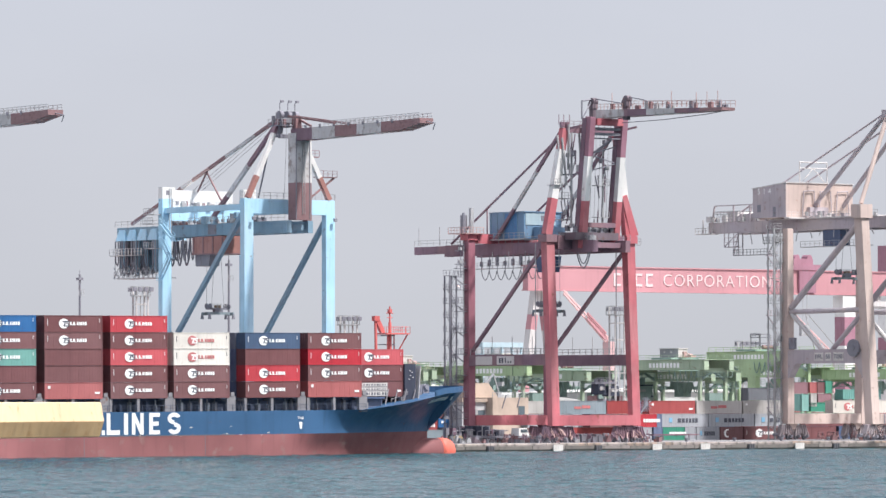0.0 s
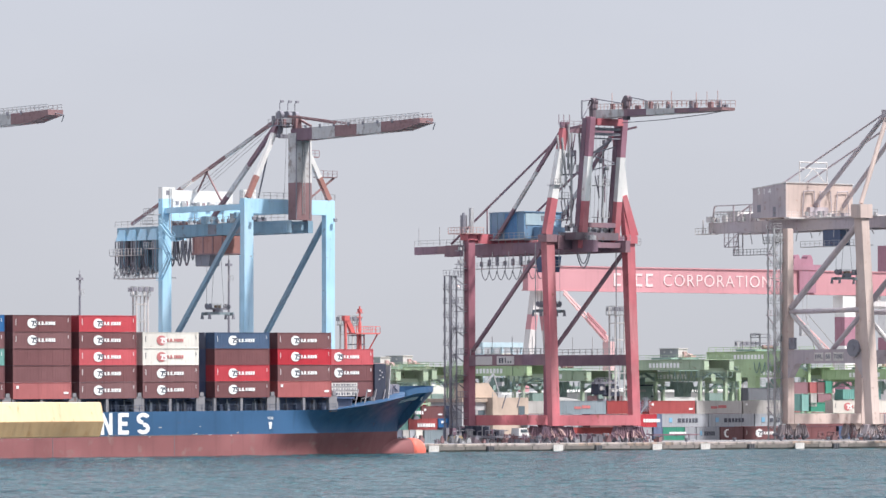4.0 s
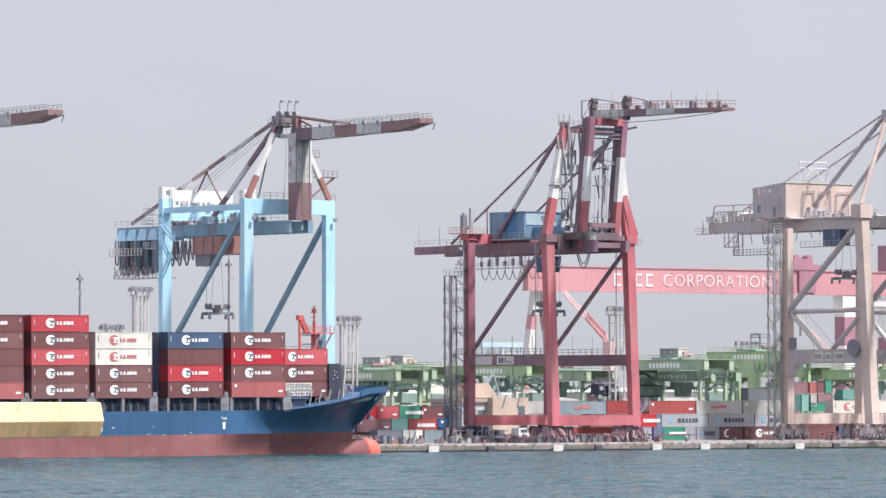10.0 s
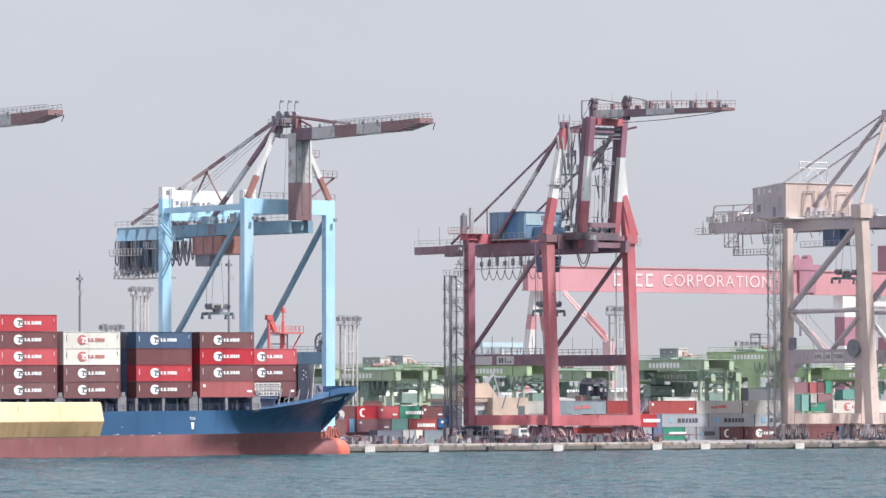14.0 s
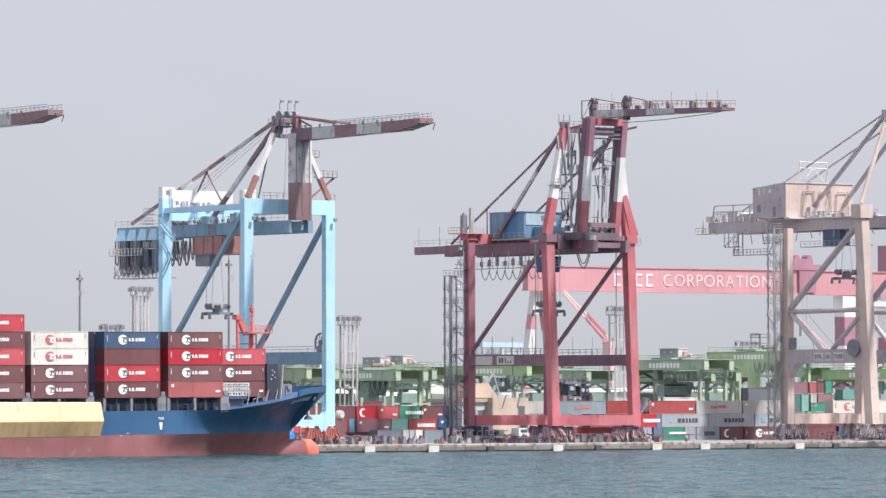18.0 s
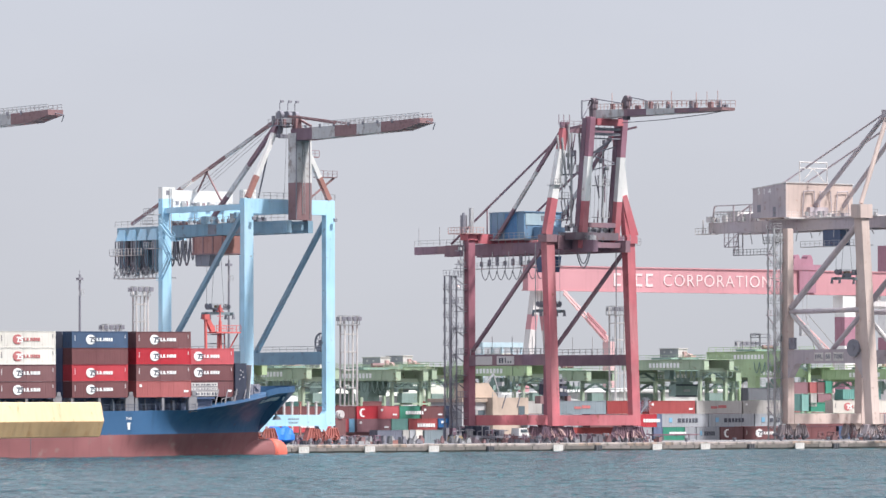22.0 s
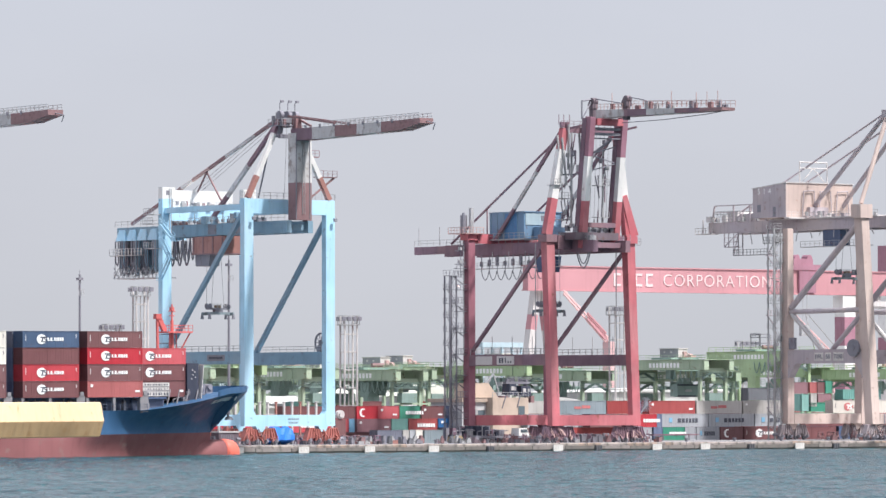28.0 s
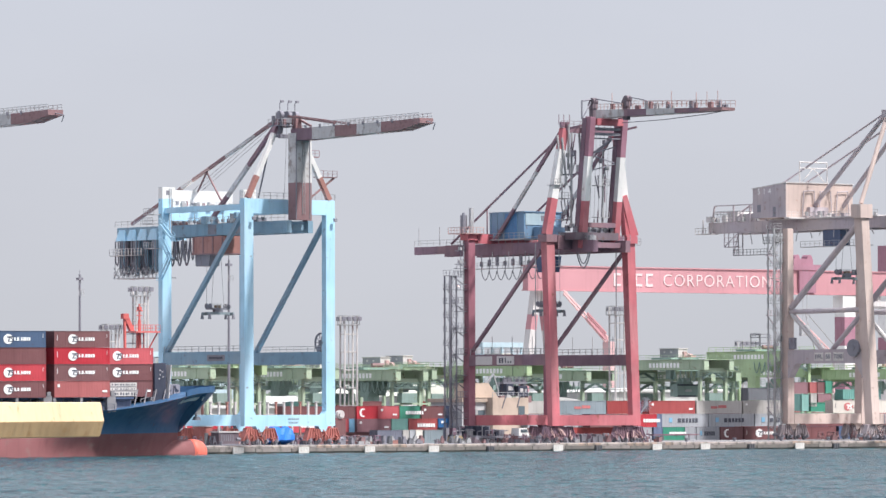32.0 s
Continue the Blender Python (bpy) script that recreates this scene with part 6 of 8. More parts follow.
def grey_crane():
    c = thing("quay_crane", 64.2, 17, 1.5, "pinkish grey quay gantry crane with a beige machine house", "crane", "quay cranes")
    L, R = 55.2, 75.4
    h = 1.0
    for u in (L, R):
        s = Shape().hexa([(u - h, 4.0, 4.7), (u + h, 4.0, 4.7), (u + h, 6.2, 4.7), (u - h, 6.2, 4.7), (u - h, 7.0, 45.5), (u + h, 7.0, 45.5), (u + h, 9.2, 45.5), (u - h, 9.2, 45.5)])
        part("waterside_leg", s, BEIGE, c)
        s = Shape().hexa([(u - 0.9, 29.0, 4.7), (u + 0.9, 29.0, 4.7), (u + 0.9, 31.2, 4.7), (u - 0.9, 31.2, 4.7), (u - 0.75, 29.0, 44.0), (u + 0.75, 29.0, 44.0), (u + 0.75, 30.5, 44.0), (u - 0.75, 30.5, 44.0)])
        part("landside_leg", s, BEIGE, c)
        part("leg_head", Shape().box(u - 1.6, u + 1.6, 6.6, 9.4, 45.5, 48.2), BEIGE, c)
        part("portal_beam", Shape().box(u - 0.85, u + 0.85, 6.5, 29.0, 16.8, 19.6), GREY, c)
        part("pipe_beam", Shape().tube((u, 7.2, 27.4), (u, 29.2, 27.2), 0.5, 8), GREY, c)
        part("diagonal_brace", Shape().tube((u, 28.8, 28.0), (u, 9.2, 44.2), 0.62, 10), GREY, c)
        part("diagonal_brace", Shape().tube((u, 28.6, 26.8), (u, 19.8, 19.6), 0.5, 10), PALEGREY, c)
        part("diagonal_brace", Shape().tube((u, 7.8, 26.8), (u, 16.6, 19.6), 0.5, 10), GREY, c)
    for v0, v1 in ((4.0, 6.2), (29.0, 31.4)):
        part("sill_beam", Shape().box(L + h, R - h, v0 + 0.03, v1 - 0.03, 4.75, 6.8), BEIGE, c)
    bogies(c, (L + 1.3, R - 1.3), (5.1, 30.2), BOGIEGREY, 4.8, BOGIEGREY, 9, foot=BEIGE)
    part("sill_lip", Shape().box(L + 6.0, R - 5.0, 3.75, 4.0, 4.75, 5.1), MASTRED, c, "red warning lip under the sill")
    parts("sill_rib", [Shape().box(u - 0.12, u + 0.12, 3.9, 4.03, 4.8, 6.75) for u in np.arange(L + 2.2, R - 1.5, 2.6)], GREY, c)
    s = Shape().rail((L + 4.5, 4.1, 6.8), (R - 5.0, 4.1, 6.8), 0.9, 1.2, 0.05)
    part("sill_rail", s, DARK, c)
    # load sign, facing along the quay
    for v0, v1 in ((18.5, 21.1), (16.2, 17.9), (12.6, 15.5)):
        part("sign_board", Shape().box(L - 0.90, L - 0.85, v0, v1, 17.3, 18.95), FADEDWHITE, c, "pale sign plate on the portal beam")
    for word, v, wd in (("SWL", 19.8, 2.1), ("50", 17.05, 1.2), ("TONS", 14.05, 2.5)):
        lettering("sign_letters", word, 1.2, DARK, c, pose(L - 0.95 - 64.2, v - 17, 18.12 - 1.5, 90, 0, -90), "dark load lettering", width=wd, bold=0.04)
    m = 64.5
    for u in (m - 4.2, m + 4.2):
        part("main_girder", Shape().box(u - 0.6, u + 0.6, -6.0, 59.0, 43.7, 46.0), GREY, c)
    part("girder_floor", Shape().box(m - 5.2, m + 5.2, 8.0, 40.0, 46.0, 46.25), PALEGREY, c)
    parts("girder_tie", [Shape().box(m - 3.6, m + 3.6, v, v + 0.5, 44.2, 45.4) for v in np.arange(0.5, 58, 5.0)], GREY, c)
    s = Shape().rail((m - 5.0, 8, 46.2), (m - 5.0, 59, 46.0), 1.1, 1.8, 0.05)
    s.rail((m - 5.0, 49, 47.1), (m - 5.0, 57, 47.1), 1.1, 1.0, 0.09)
    part("girder_rail", s, STEEL, c)
    s = Shape().hexa([(55.0, 30.0, 46.3), (73.2, 30.0, 46.3), (73.2, 40.0, 46.3), (55.0, 40.0, 46.3), (55.0, 30.0, 53.2), (73.2, 30.0, 53.2), (73.2, 40.0, 52.2), (55.0, 40.0, 52.2)])
    house = part("machine_house", s, BEIGE, c, "beige machine house with a grey end")
    part("end_wall", Shape().hexa([(54.9, 30.0, 46.3), (55.0, 30.0, 46.3), (55.0, 40.0, 46.3), (54.9, 40.0, 46.3), (54.9, 30.0, 53.2), (55.0, 30.0, 53.2), (55.0, 40.0, 52.2), (54.9, 40.0, 52.2)]), GREY, house, "grey end wall of the machine house")
    part("house_roof", Shape().hexa([(54.8, 29.8, 53.22), (73.4, 29.8, 53.22), (73.4, 40.2, 52.2), (54.8, 40.2, 52.2), (54.8, 29.8, 53.4), (73.4, 29.8, 53.4), (73.4, 40.2, 52.4), (54.8, 40.2, 52.4)]), PALEGREY, house)
    s = Shape().box(54.85, 54.9, 33.0, 33.9, 46.5, 48.5).box(54.85, 54.9, 37.5, 38.6, 47.5, 49.0)
    part("house_vent", s, DARK, house)
    lettering("house_number", "514", 1.7, BRIGHTWHITE, c, pose(54.88 - 64.2, 36.5 - 17, 51.6 - 1.5, 90, 0, -90), "pale crane number", gap=1.9)
    s = Shape()
    for u in (59, 63.5, 68.2):
        s.line([(u, 29.6, 46.4), (u + 0.4, 29.6, 51.6), (u + 3.2, 29.6, 51.8), (u + 3.6, 29.6, 46.4)], 0.12, 5)
    s.box(60.5, 65.5, 28.9, 29.9, 46.4, 48.4)
    part("house_pipework", s, GREY, house)
    s = Shape()
    for u in (60.5, 68.0):
        s.tube((u, 32, 53.4), (u, 32, 57.6), 0.14, 5)
    s.tube((60.5, 32, 57.6), (68, 32, 57.6), 0.16, 5).tube((60.5, 32, 56.4), (68, 32, 56.4), 0.12, 5)
    s.line([(61, 32, 53.4), (64.2, 32, 56.4), (67.5, 32, 53.4)], 0.1, 5)
    part("roof_gantry", s, PALEGREY, house)
    s = Shape().rail((55, 30, 46.3), (74, 30, 46.3), 1.1, 1.5, 0.06).box(54.5, 74.5, 28.6, 30.0, 46.0, 46.3)
    part("house_walkway", s, PALEGREY, house)
    for v0, v1, z0, z1 in CAGES:
        s = Shape()
        for v in (v0, v1):
            for u in (59.0, 60.2):
                s.tube((u, v, z0), (u, v, z1), 0.11, 4)
        n = max(2, int((z1 - z0) / 0.9))
        for k in range(n + 1):
            z = z0 + (z1 - z0) * k / n
            s.tube((59.0, v0, z), (59.0, v1, z), 0.07, 4)
        s.tube((59.0, v0, z0), (59.0, v1, z1), 0.1, 4).box(58.9, 60.3, v1 - 0.1, v0 + 0.1, z0 - 0.12, z0)
        part("stair_cage", s, GREY, c, "hanging steel stair cage")
    s = Shape()
    s.box(58.8, 60.2, 39.9, 50.4, 39.0, 39.15).rail((58.8, 39.9, 39.15), (58.8, 50.4, 39.15), 1.1, 1.0, 0.07)
    s.box(58.8, 60.2, 33.4, 41.3, 41.3, 41.45).rail((58.8, 33.4, 41.45), (58.8, 41.3, 41.45), 1.1, 1.0, 0.07).tube((59.5, 40.5, 39.1), (59.5, 37.0, 43.7), 0.12, 4)
    s.box(58.8, 60.2, 10, 30, 40.2, 40.35).rail((58.8, 10, 40.35), (58.8, 30, 40.35), 1.1, 1.4, 0.05)
    part("service_walkway", s, STEEL, c)
    part("driver_cabin", Shape().box(m - 4.6, m - 1.8, 19.5, 24.5, 40.4, 43.6), BOX_MAT["dark_blue"], c, "dark blue driver's cabin")
    spreader("spreader", m + 0.5, 23.0, 33.4, 3.1, 43.6, "dark steel container spreader hanging on ropes")
    for u, ua in ((L, 62.4), (R, 68.4)):
        part("mast_leg", Shape().tube((u, 8.2, 48.4), (ua, 8.0, 66.5), 0.46, 10), BEIGE, c)
        part("back_leg", Shape().tube((ua, 9.0, 66.0), (ua + (2.5 if ua > 65 else 0.5), 33.0, 46.4), 0.45, 10), GREY, c)
        part("back_stay", Shape().tube((ua, 9.0, 66.5), (ua, 56.0, 46.4), 0.2, 6), GREY, c)
        part("fore_stay", Shape().tube((ua, 7.0, 66.5), (ua, -30, 48.0), 0.2, 6), GREY, c)
    part("mast_head", Shape().box(61.6, 69.4, 7.0, 9.0, 65.6, 67.2), GREY, c)
    for u in (m - 4.2, m + 4.2):
        part("boom_girder", Shape().box(u - 0.55, u + 0.55, -34.0, -6.1, 43.9, 46.0), GREY, c)
    s = Shape().tube((L - 1.6, 9.1, 19.8), (L - 1.1, 9.1, 19.8), 1.75, 20)
    reel = part("cable_reel", s, DARK, c, "large dark cable reel on the portal beam")
    part("reel_hub", Shape().tube((L - 1.8, 9.1, 19.8), (L - 1.0, 9.1, 19.8), 0.6, 12), DARK, reel)
    part("lamp_box", Shape().box(L - 1.3, L - 0.6, 26.6, 28.2, 19.7, 22.0), DARK, c)
    rnd = random.Random(15)
    for k in range(30):
        v, u = rnd.uniform(38, 58) if k % 2 else rnd.uniform(9, 29), m - 4.9 + rnd.uniform(-0.3, 1.5)
        z0 = 46.1
        part("girder_gear", Shape().box(u - 0.3, u + 0.3, v, v + rnd.uniform(0.3, 1.4), z0, z0 + rnd.uniform(0.4, 1.5)), (GREY, PALEGREY, STEEL)[k % 3], c)
    for k in range(12):
        v = 10.0 + k * 3.6
        part("girder_hanger", Shape().tube((m - 5.0, v, 43.7), (m - 5.0, v + rnd.uniform(-1, 1), 43.7 - rnd.uniform(0.8, 3.2)), 0.09, 4), STEEL, c)
    for k in range(10):
        z = 6.0 + k * 3.9
        part("tie_landing", Shape().box(53.0, 54.6, 30.0, 31.0, z, z + 0.12).rail((53.0, 30.0, z + 0.1), (54.6, 30.0, z + 0.1), 1.0, 0.8, 0.05), STEEL, c)
    stair_tower(c, 52.0, 30.4, 1.5, 44.0, STEEL, 1.8)
    for z in (8.0, 14.0, 20.5, 26.5, 32.5, 38.5):
        part("tower_bracket", Shape().beam((50.6, 31.0, z), (53.4, 31.0, z), 0.9, 0.16).beam((50.7, 31.0, z - 0.1), (53.2, 31.0, z - 2.6), 0.16).rail((50.6, 30.6, z), (53.0, 30.6, z), 1.0, 0.8, 0.05), GREY, c)
    # gussets where the portal beam meets the legs
    for u in (L, R):
        for v, d, zz in ((7.0, 1, 16.8), (29.0, -1, 16.8)):
            part("portal_gusset", Shape().hexa([(u - 0.84, v, zz), (u + 0.84, v, zz), (u + 0.84, v + d * 2.2, zz), (u - 0.84, v + d * 2.2, zz), (u - 0.84, v, zz - 2.8), (u + 0.84, v, zz - 2.8), (u + 0.84, v + d * 0.1, zz - 2.8), (u - 0.84, v + d * 0.1, zz - 2.8)]), GREY, c)
    # open frame and winches at the girder's rear
    for u in (m - 5.0, m + 5.0):
        s = Shape()
        for v in (41.0, 46.0, 51.0, 57.6):
            s.beam((u, v, 46.0), (u, v - (0.8 if v > 57 else 0), 49.4), 0.28)
        s.beam((u, 41.0, 49.4), (u, 56.8, 49.4), 0.22).beam((u, 41.0, 48.0), (u, 57.2, 48.0), 0.12)
        part("rear_frame", s, GREY, c)
    part("rear_winch", Shape().tube((m - 3.6, 52.0, 47.3), (m + 3.6, 52.0, 47.3), 1.0, 14).box(m - 4.4, m - 3.4, 50.4, 53.4, 46.0, 48.2), PALEGREY, c)
    part("rear_winch", Shape().tube((m - 3.6, 46.5, 47.0), (m + 3.6, 46.5, 47.0), 0.8, 14).box(m - 4.6, m - 3.4, 44.8, 47.8, 46.0, 47.6), GREY, c)
    part("rear_platform", Shape().box(m - 5.6, m - 3.6, 57.0, 62.2, 43.6, 43.8).rail((m - 5.6, 57.0, 43.8), (m - 5.6, 62.2, 43.8), 1.1, 1.0, 0.07).tube((m - 5.4, 60.0, 43.8), (m - 5.4, 60.0, 46.6), 0.16, 6), PALEGREY, c)
    return c


# ---- the yard behind the quay ----
def yard_box(u, v, tier, colour, logo="", length=12.19, base=1.5, turn=0.0):
    return container(at(u, v, base + 2.66 * tier, turn), colour, logo, length, 2.62, "in the yard", "containers in the yard")


def yard_stacks():
    S = 6.06
    # front block beyond the grey crane: three tiers
    for u, col, logo, ln in ((26.0, "grey", "", S), (32.6, "end_blue", "", 2.4), (35.1, "green", "white_word", 5.7), (40.95, "grey", "", 2.95), (44.1, "grey", "long", S), (50.45, "brown", "moon", S), (56.9, "brown", "disc", 12.19), (70.0, "brown", "", 12.19), (83, "dark_blue", "", 12.19)):
        yard_box(u, 45, 0, col, logo, ln)
    for u, col, logo in ((16.0, "brown", ""), (34.85, "grey", "long"), (47.3, "grey", "long"), (59.8, "grey", "long"), (72.3, "brown", ""), (85, "brown", "")):
        yard_box(u, 45, 1, col, logo)
    yard_box(28.4, 45, 1, "red", "white_word", 5.0)
    yard_box(33.45, 45, 1, "end_blue", "", 1.35)
    for u, col, logo in ((31.4, "orange_red", "small"), (44.0, "silver", "red_word"), (56.6, "silver", "small"), (81.4, "white", "disc_red"), (94.0, "white", "")):
        yard_box(u, 45, 2, col, logo)
    for u, col in ((12.2, "orange_red"), (2, "brown")):
        yard_box(u, 48, 0, col)
        yard_box(u + 0.3, 48, 1, "grey")
    for u, col, logo in ((12.15, "slate_blue", "red_word"), (24.6, "orange_red", "")):
        yard_box(u, 50, 2, col, logo, 12.19 if u < 20 else 6.06)
        yard_box(u, 50, 1, "brown", "", 12.19 if u < 20 else 6.06)
        yard_box(u, 50, 0, "dark_blue", "", 12.19 if u < 20 else 6.06)
    # block at the other side of the red crane
    for u, col, logo, ln in ((-52, "brown", "", 12.19), (-39.3, "brown", "", 4.9), (-34.1, "red", "moon", 5.2), (-28.8, "red", "small", 5.2), (-23.45, "green", "white_word", 5.1), (-18.05, "brown", "small", 5.8), (-12.1, "end_blue", "", 5.0), (-6.9, "brown", "", 6.06)):
        yard_box(u, 56, 2, col, logo, ln, 0.55)
    for u, col, logo, ln in ((-52, "red", "white_word", 12.19), (-39.7, "red", "", 2.9), (-36.7, "light_blue", "", 1.3), (-34.8, "end_maroon", "small", 8.4), (-26.2, "teal", "", 4.0), (-21.95, "orange_red", "white_word", 7.1), (-14.6, "blue", "small", 6.2), (-8.2, "end_blue", "", 4.2), (-3.9, "dark_blue", "", 6.06)):
        yard_box(u, 55, 1, col, logo, ln, 0.75)
    for k in range(5):
        yard_box(-52 + 12.4 * k, 55.5, 0, ("grey", "brown", "dark_blue", "grey", "brown")[k])
    # ranks behind, seen over the front block and between the legs of the grey crane
    rnd = random.Random(21)
    cols = ("brown", "brown", "red", "dark_blue", "navy", "grey", "silver", "green", "orange_red", "sea_green")
    rest = []
    for u, v, t, col, ln in ((72.0, 62, 2, "sea_green", 12.19), (76.8, 66, 3, "slate", 6.06), (82.9, 66, 3, "slate", 5.0)):
        yard_box(u, v, t, col, "", ln)
    for u, z, col, ln, high in ((89.5, 7.2, "sea_green", 2.0, 3.6), (91.8, 7.2, "teal", 2.0, 3.6), (94.4, 8.2, "silver", 1.7, 2.7), (96.5, 9.1, "end_maroon", 3.8, 1.8), (94.4, 7.1, "green", 6.2, 1.9), (88.1, 10.9, "end_maroon", 5.5, 2.4), (94.1, 11.0, "orange_red", 2.0, 2.3), (96.3, 11.0, "brown", 2.0, 2.3), (98.6, 11.0, "green", 1.9, 2.6), (103.6, 9.7, "teal", 3.5, 2.1), (107.2, 9.7, "sea_green", 7.4, 2.1)):
        container(at(u, 66, z), col, "", ln, high, "in the yard", "containers in the yard")
    for u, tiers in ((75.4, 3), (88.0, 2), (100.5, 2), (113.0, 2)):
        for k in range(tiers):
            rest.append((u, 66.2, 1.5 + 2.66 * k, rnd.choice(cols)))
    for v, n0, n1, tiers in ((66, -11, -5, 3), (92, -4, 10, 3), (140, 1, 16, 3), (60, -12, -5, 2)):
        for k in range(n0, n1):
            for t in range(tiers):
                if t == tiers - 1 and rnd.random() < 0.4:
                    continue
                if v == 92 and t == 2 and k < 2:
                    continue
                rest.append((k * 12.6 + rnd.uniform(-0.1, 0.1), v, 1.5 + 2.66 * t, rnd.choice(cols if v != 60 and (v != 66 or k > -5) else ("red", "end_maroon", "brown", "red", "silver"))))
    joined_boxes("stacked_containers", rest, "far ranks of mixed stacked containers in the yard", 2.62).matrix_world = QUAY
    t = thing("tank_container", -46.7, 45, 1.5, "white round tank end standing among the containers", "tank")
    part("tank", Shape().tube((-46.7, 44.2, 6.85), (-46.7, 44.5, 6.85), 0.55, 18).tube((-46.7, 44.5, 6.85), (-46.7, 45.3, 6.85), 0.85, 18), PALEGREY, t)
    part("tank_frame", Shape().box(-48.0, -45.5, 44.6, 45.8, 1.5, 6.0), BOX_MAT["brown"], t)
    # grey equipment boxes close to the quay
    for u, ln, col in ((-56.9, 5.9, "end_slate"), (-50.8, 1.4, "silver"), (-49.2, 1.3, "grey"), (-47.7, 1.5, "white"), (-45.7, 4.4, "slate_blue")):
        container(at(u, 20, 1.5), col, "", ln, 2.5, "standing on the quay apron", "boxes on the quay apron")


def yard_gantry(green=GREEN, beam=None, H=15.4, hung=True, hut=True):
    """A rubber-tyred yard gantry crane in its own space: travels along x, spans y."""
    beam = beam or green
    g = new("yard_gantry_crane")
    ORG[g.name] = (0, 0, 0)
    SP, B = 23.0, 3.6
    for y in (0, SP):
        for x in (-B, B):
            part("leg", Shape().beam((x, y, 1.6), (x, y, H - 1.0), 0.6, 0.75), green, g)
            for dx in (-1.0, 1.0):
                part("tyre", Shape().tube((x + dx, y - 0.35, 0.8), (x + dx, y + 0.35, 0.8), 0.8, 14), DARKER, g)
        part("sill_beam", Shape().box(-B - 2.0, B + 2.0, y - 0.55, y + 0.55, 1.4, 2.5), green, g)
        part("machinery_box", Shape().box(-2.2, 2.2, y - 1.2, y + 0.9, 2.6, 5.0), DGREEN, g)
        part("top_tie", Shape().box(-B, B, y - 0.4, y + 0.4, H - 1.6, H - 0.6), green, g)
    for x in (-B, B):
        gird = part("girder", Shape().box(x - 0.65, x + 0.65, -2.2, SP + 2.2, H - 1.0, H + 1.15), beam, g)
        s = Shape()
        for k in range(9):
            s.box(x - 0.70, x - 0.65, 6.0 + k * 1.15, 6.0 + k * 1.15 + 0.75, H - 0.5, H + 0.5)
        part("lettering", s, BRIGHTWHITE, gird)
        part("girder_rail", Shape().rail((x, -2.2, H + 1.2), (x, SP + 2.2, H + 1.2), 1.0, 2.4, 0.06), green, gird)
    s = Shape().box(-B - 0.4, B + 0.4, 9.0, 15.5, H + 1.3, H + 1.7)
    t = part("trolley", s, DGREEN, g)
    if hut:
        house = part("trolley_house", Shape().box(-2.0, 0.6, 9.0, 15.0, H + 1.7, H + 3.6), HUTGREY, t, "grey hoist house on the trolley")
        part("house_front", Shape().box(-2.0, 0.6, 8.9, 9.0, H + 1.7, H + 3.6), PALEGREY, house)
        part("house_window", Shape().box(-2.05, -2.0, 11.0, 11.5, H + 2.7, H + 3.1).box(-2.05, -2.0, 13.2, 13.7, H + 2.7, H + 3.1), PALEGREY, house)
        part("house_roof", Shape().box(-2.2, 0.8, 8.7, 15.2, H + 3.6, H + 3.75), PALEGREY, house)
        part("hoist_gear", Shape().box(-1.4, -0.7, 7.6, 8.3, H + 1.7, H + 3.0).box(-1.6, -0.2, 5.2, 7.2, H + 1.7, H + 2.1).tube((-1.5, 6.2, H + 2.2), (-0.5, 6.2, H + 2.2), 0.3, 10).beam((-1.4, 7.4, H + 3.0), (-1.4, 5.2, H + 2.0), 0.14), PALEROD, t, "rust-pink hoist drums")
    elif hut is False:
        s = Shape()
        for z in (H + 3.0, H + 4.3, H + 5.0):
            s.box(-1.4, 1.4, 10.2, 13.6, z, z + 0.16)
        for x in (-1.3, 1.3):
            for y in (10.3, 13.5):
                s.tube((x, y, H + 1.7), (x, y, H + 5.1), 0.12, 5)
        s.rail((-1.4, 10.2, H + 4.4), (-1.4, 13.6, H + 4.4), 0.9, 0.8, 0.06)
        part("look_out_frame", s, DARK, t, "open grey steel look-out frame")
        for x in (-B - 0.72, B + 0.66):
            part("lime_haunch", Shape().hexa([(x, 0.5, H - 1.0), (x + 0.06, 0.5, H - 1.0), (x + 0.06, 17.5, H - 1.0), (x, 17.5, H - 1.0), (x, 7.6, H - 4.2), (x + 0.06, 7.6, H - 4.2), (x + 0.06, 11.0, H - 4.2), (x, 11.0, H - 4.2)]), LIME, g, "lime green haunch plate")
            part("lime_leg", Shape().beam((x, 9.2, H - 4.2), (x, 9.2, 0.1), 1.4, 2.6), LIME, g)
    part("girder_cap", Shape().box(-B - 0.9, B + 0.9, -2.4, SP + 2.4, H + 1.14, H + 1.22), green, g)
    for x in (-B - 0.75, B + 0.75):
        parts("girder_stiffener", [Shape().box(x - 0.06, x + 0.06, y, y + 0.15, H - 0.95, H + 1.1) for y in (-1.6, 2.5, 20.5, 24.4)], green, g)
    for y in (0, SP):
        part("leg_landing", Shape().box(-B - 1.4, B + 1.4, y - 0.9, y + 0.9, H - 2.6, H - 2.45).rail((-B - 1.4, y - 0.9, H - 2.45), (B + 1.4, y - 0.9, H - 2.45), 1.0, 1.3, 0.06), DGREEN, g)
        part("leg_gusset", Shape().beam((-B, y, H - 3.2), (0, y, H - 1.4), 0.4, 0.5).beam((B, y, H - 3.2), (0, y, H - 1.4), 0.4, 0.5), DGREEN, g)
        part("leg_cabinet", Shape().box(-1.6, 1.6, y - 0.8, y + 0.8, 7.6, 9.6), DGREEN, g)
        part("cross_tie", Shape().box(-B, B, y - 0.25, y + 0.25, 7.2, 7.6), green, g)
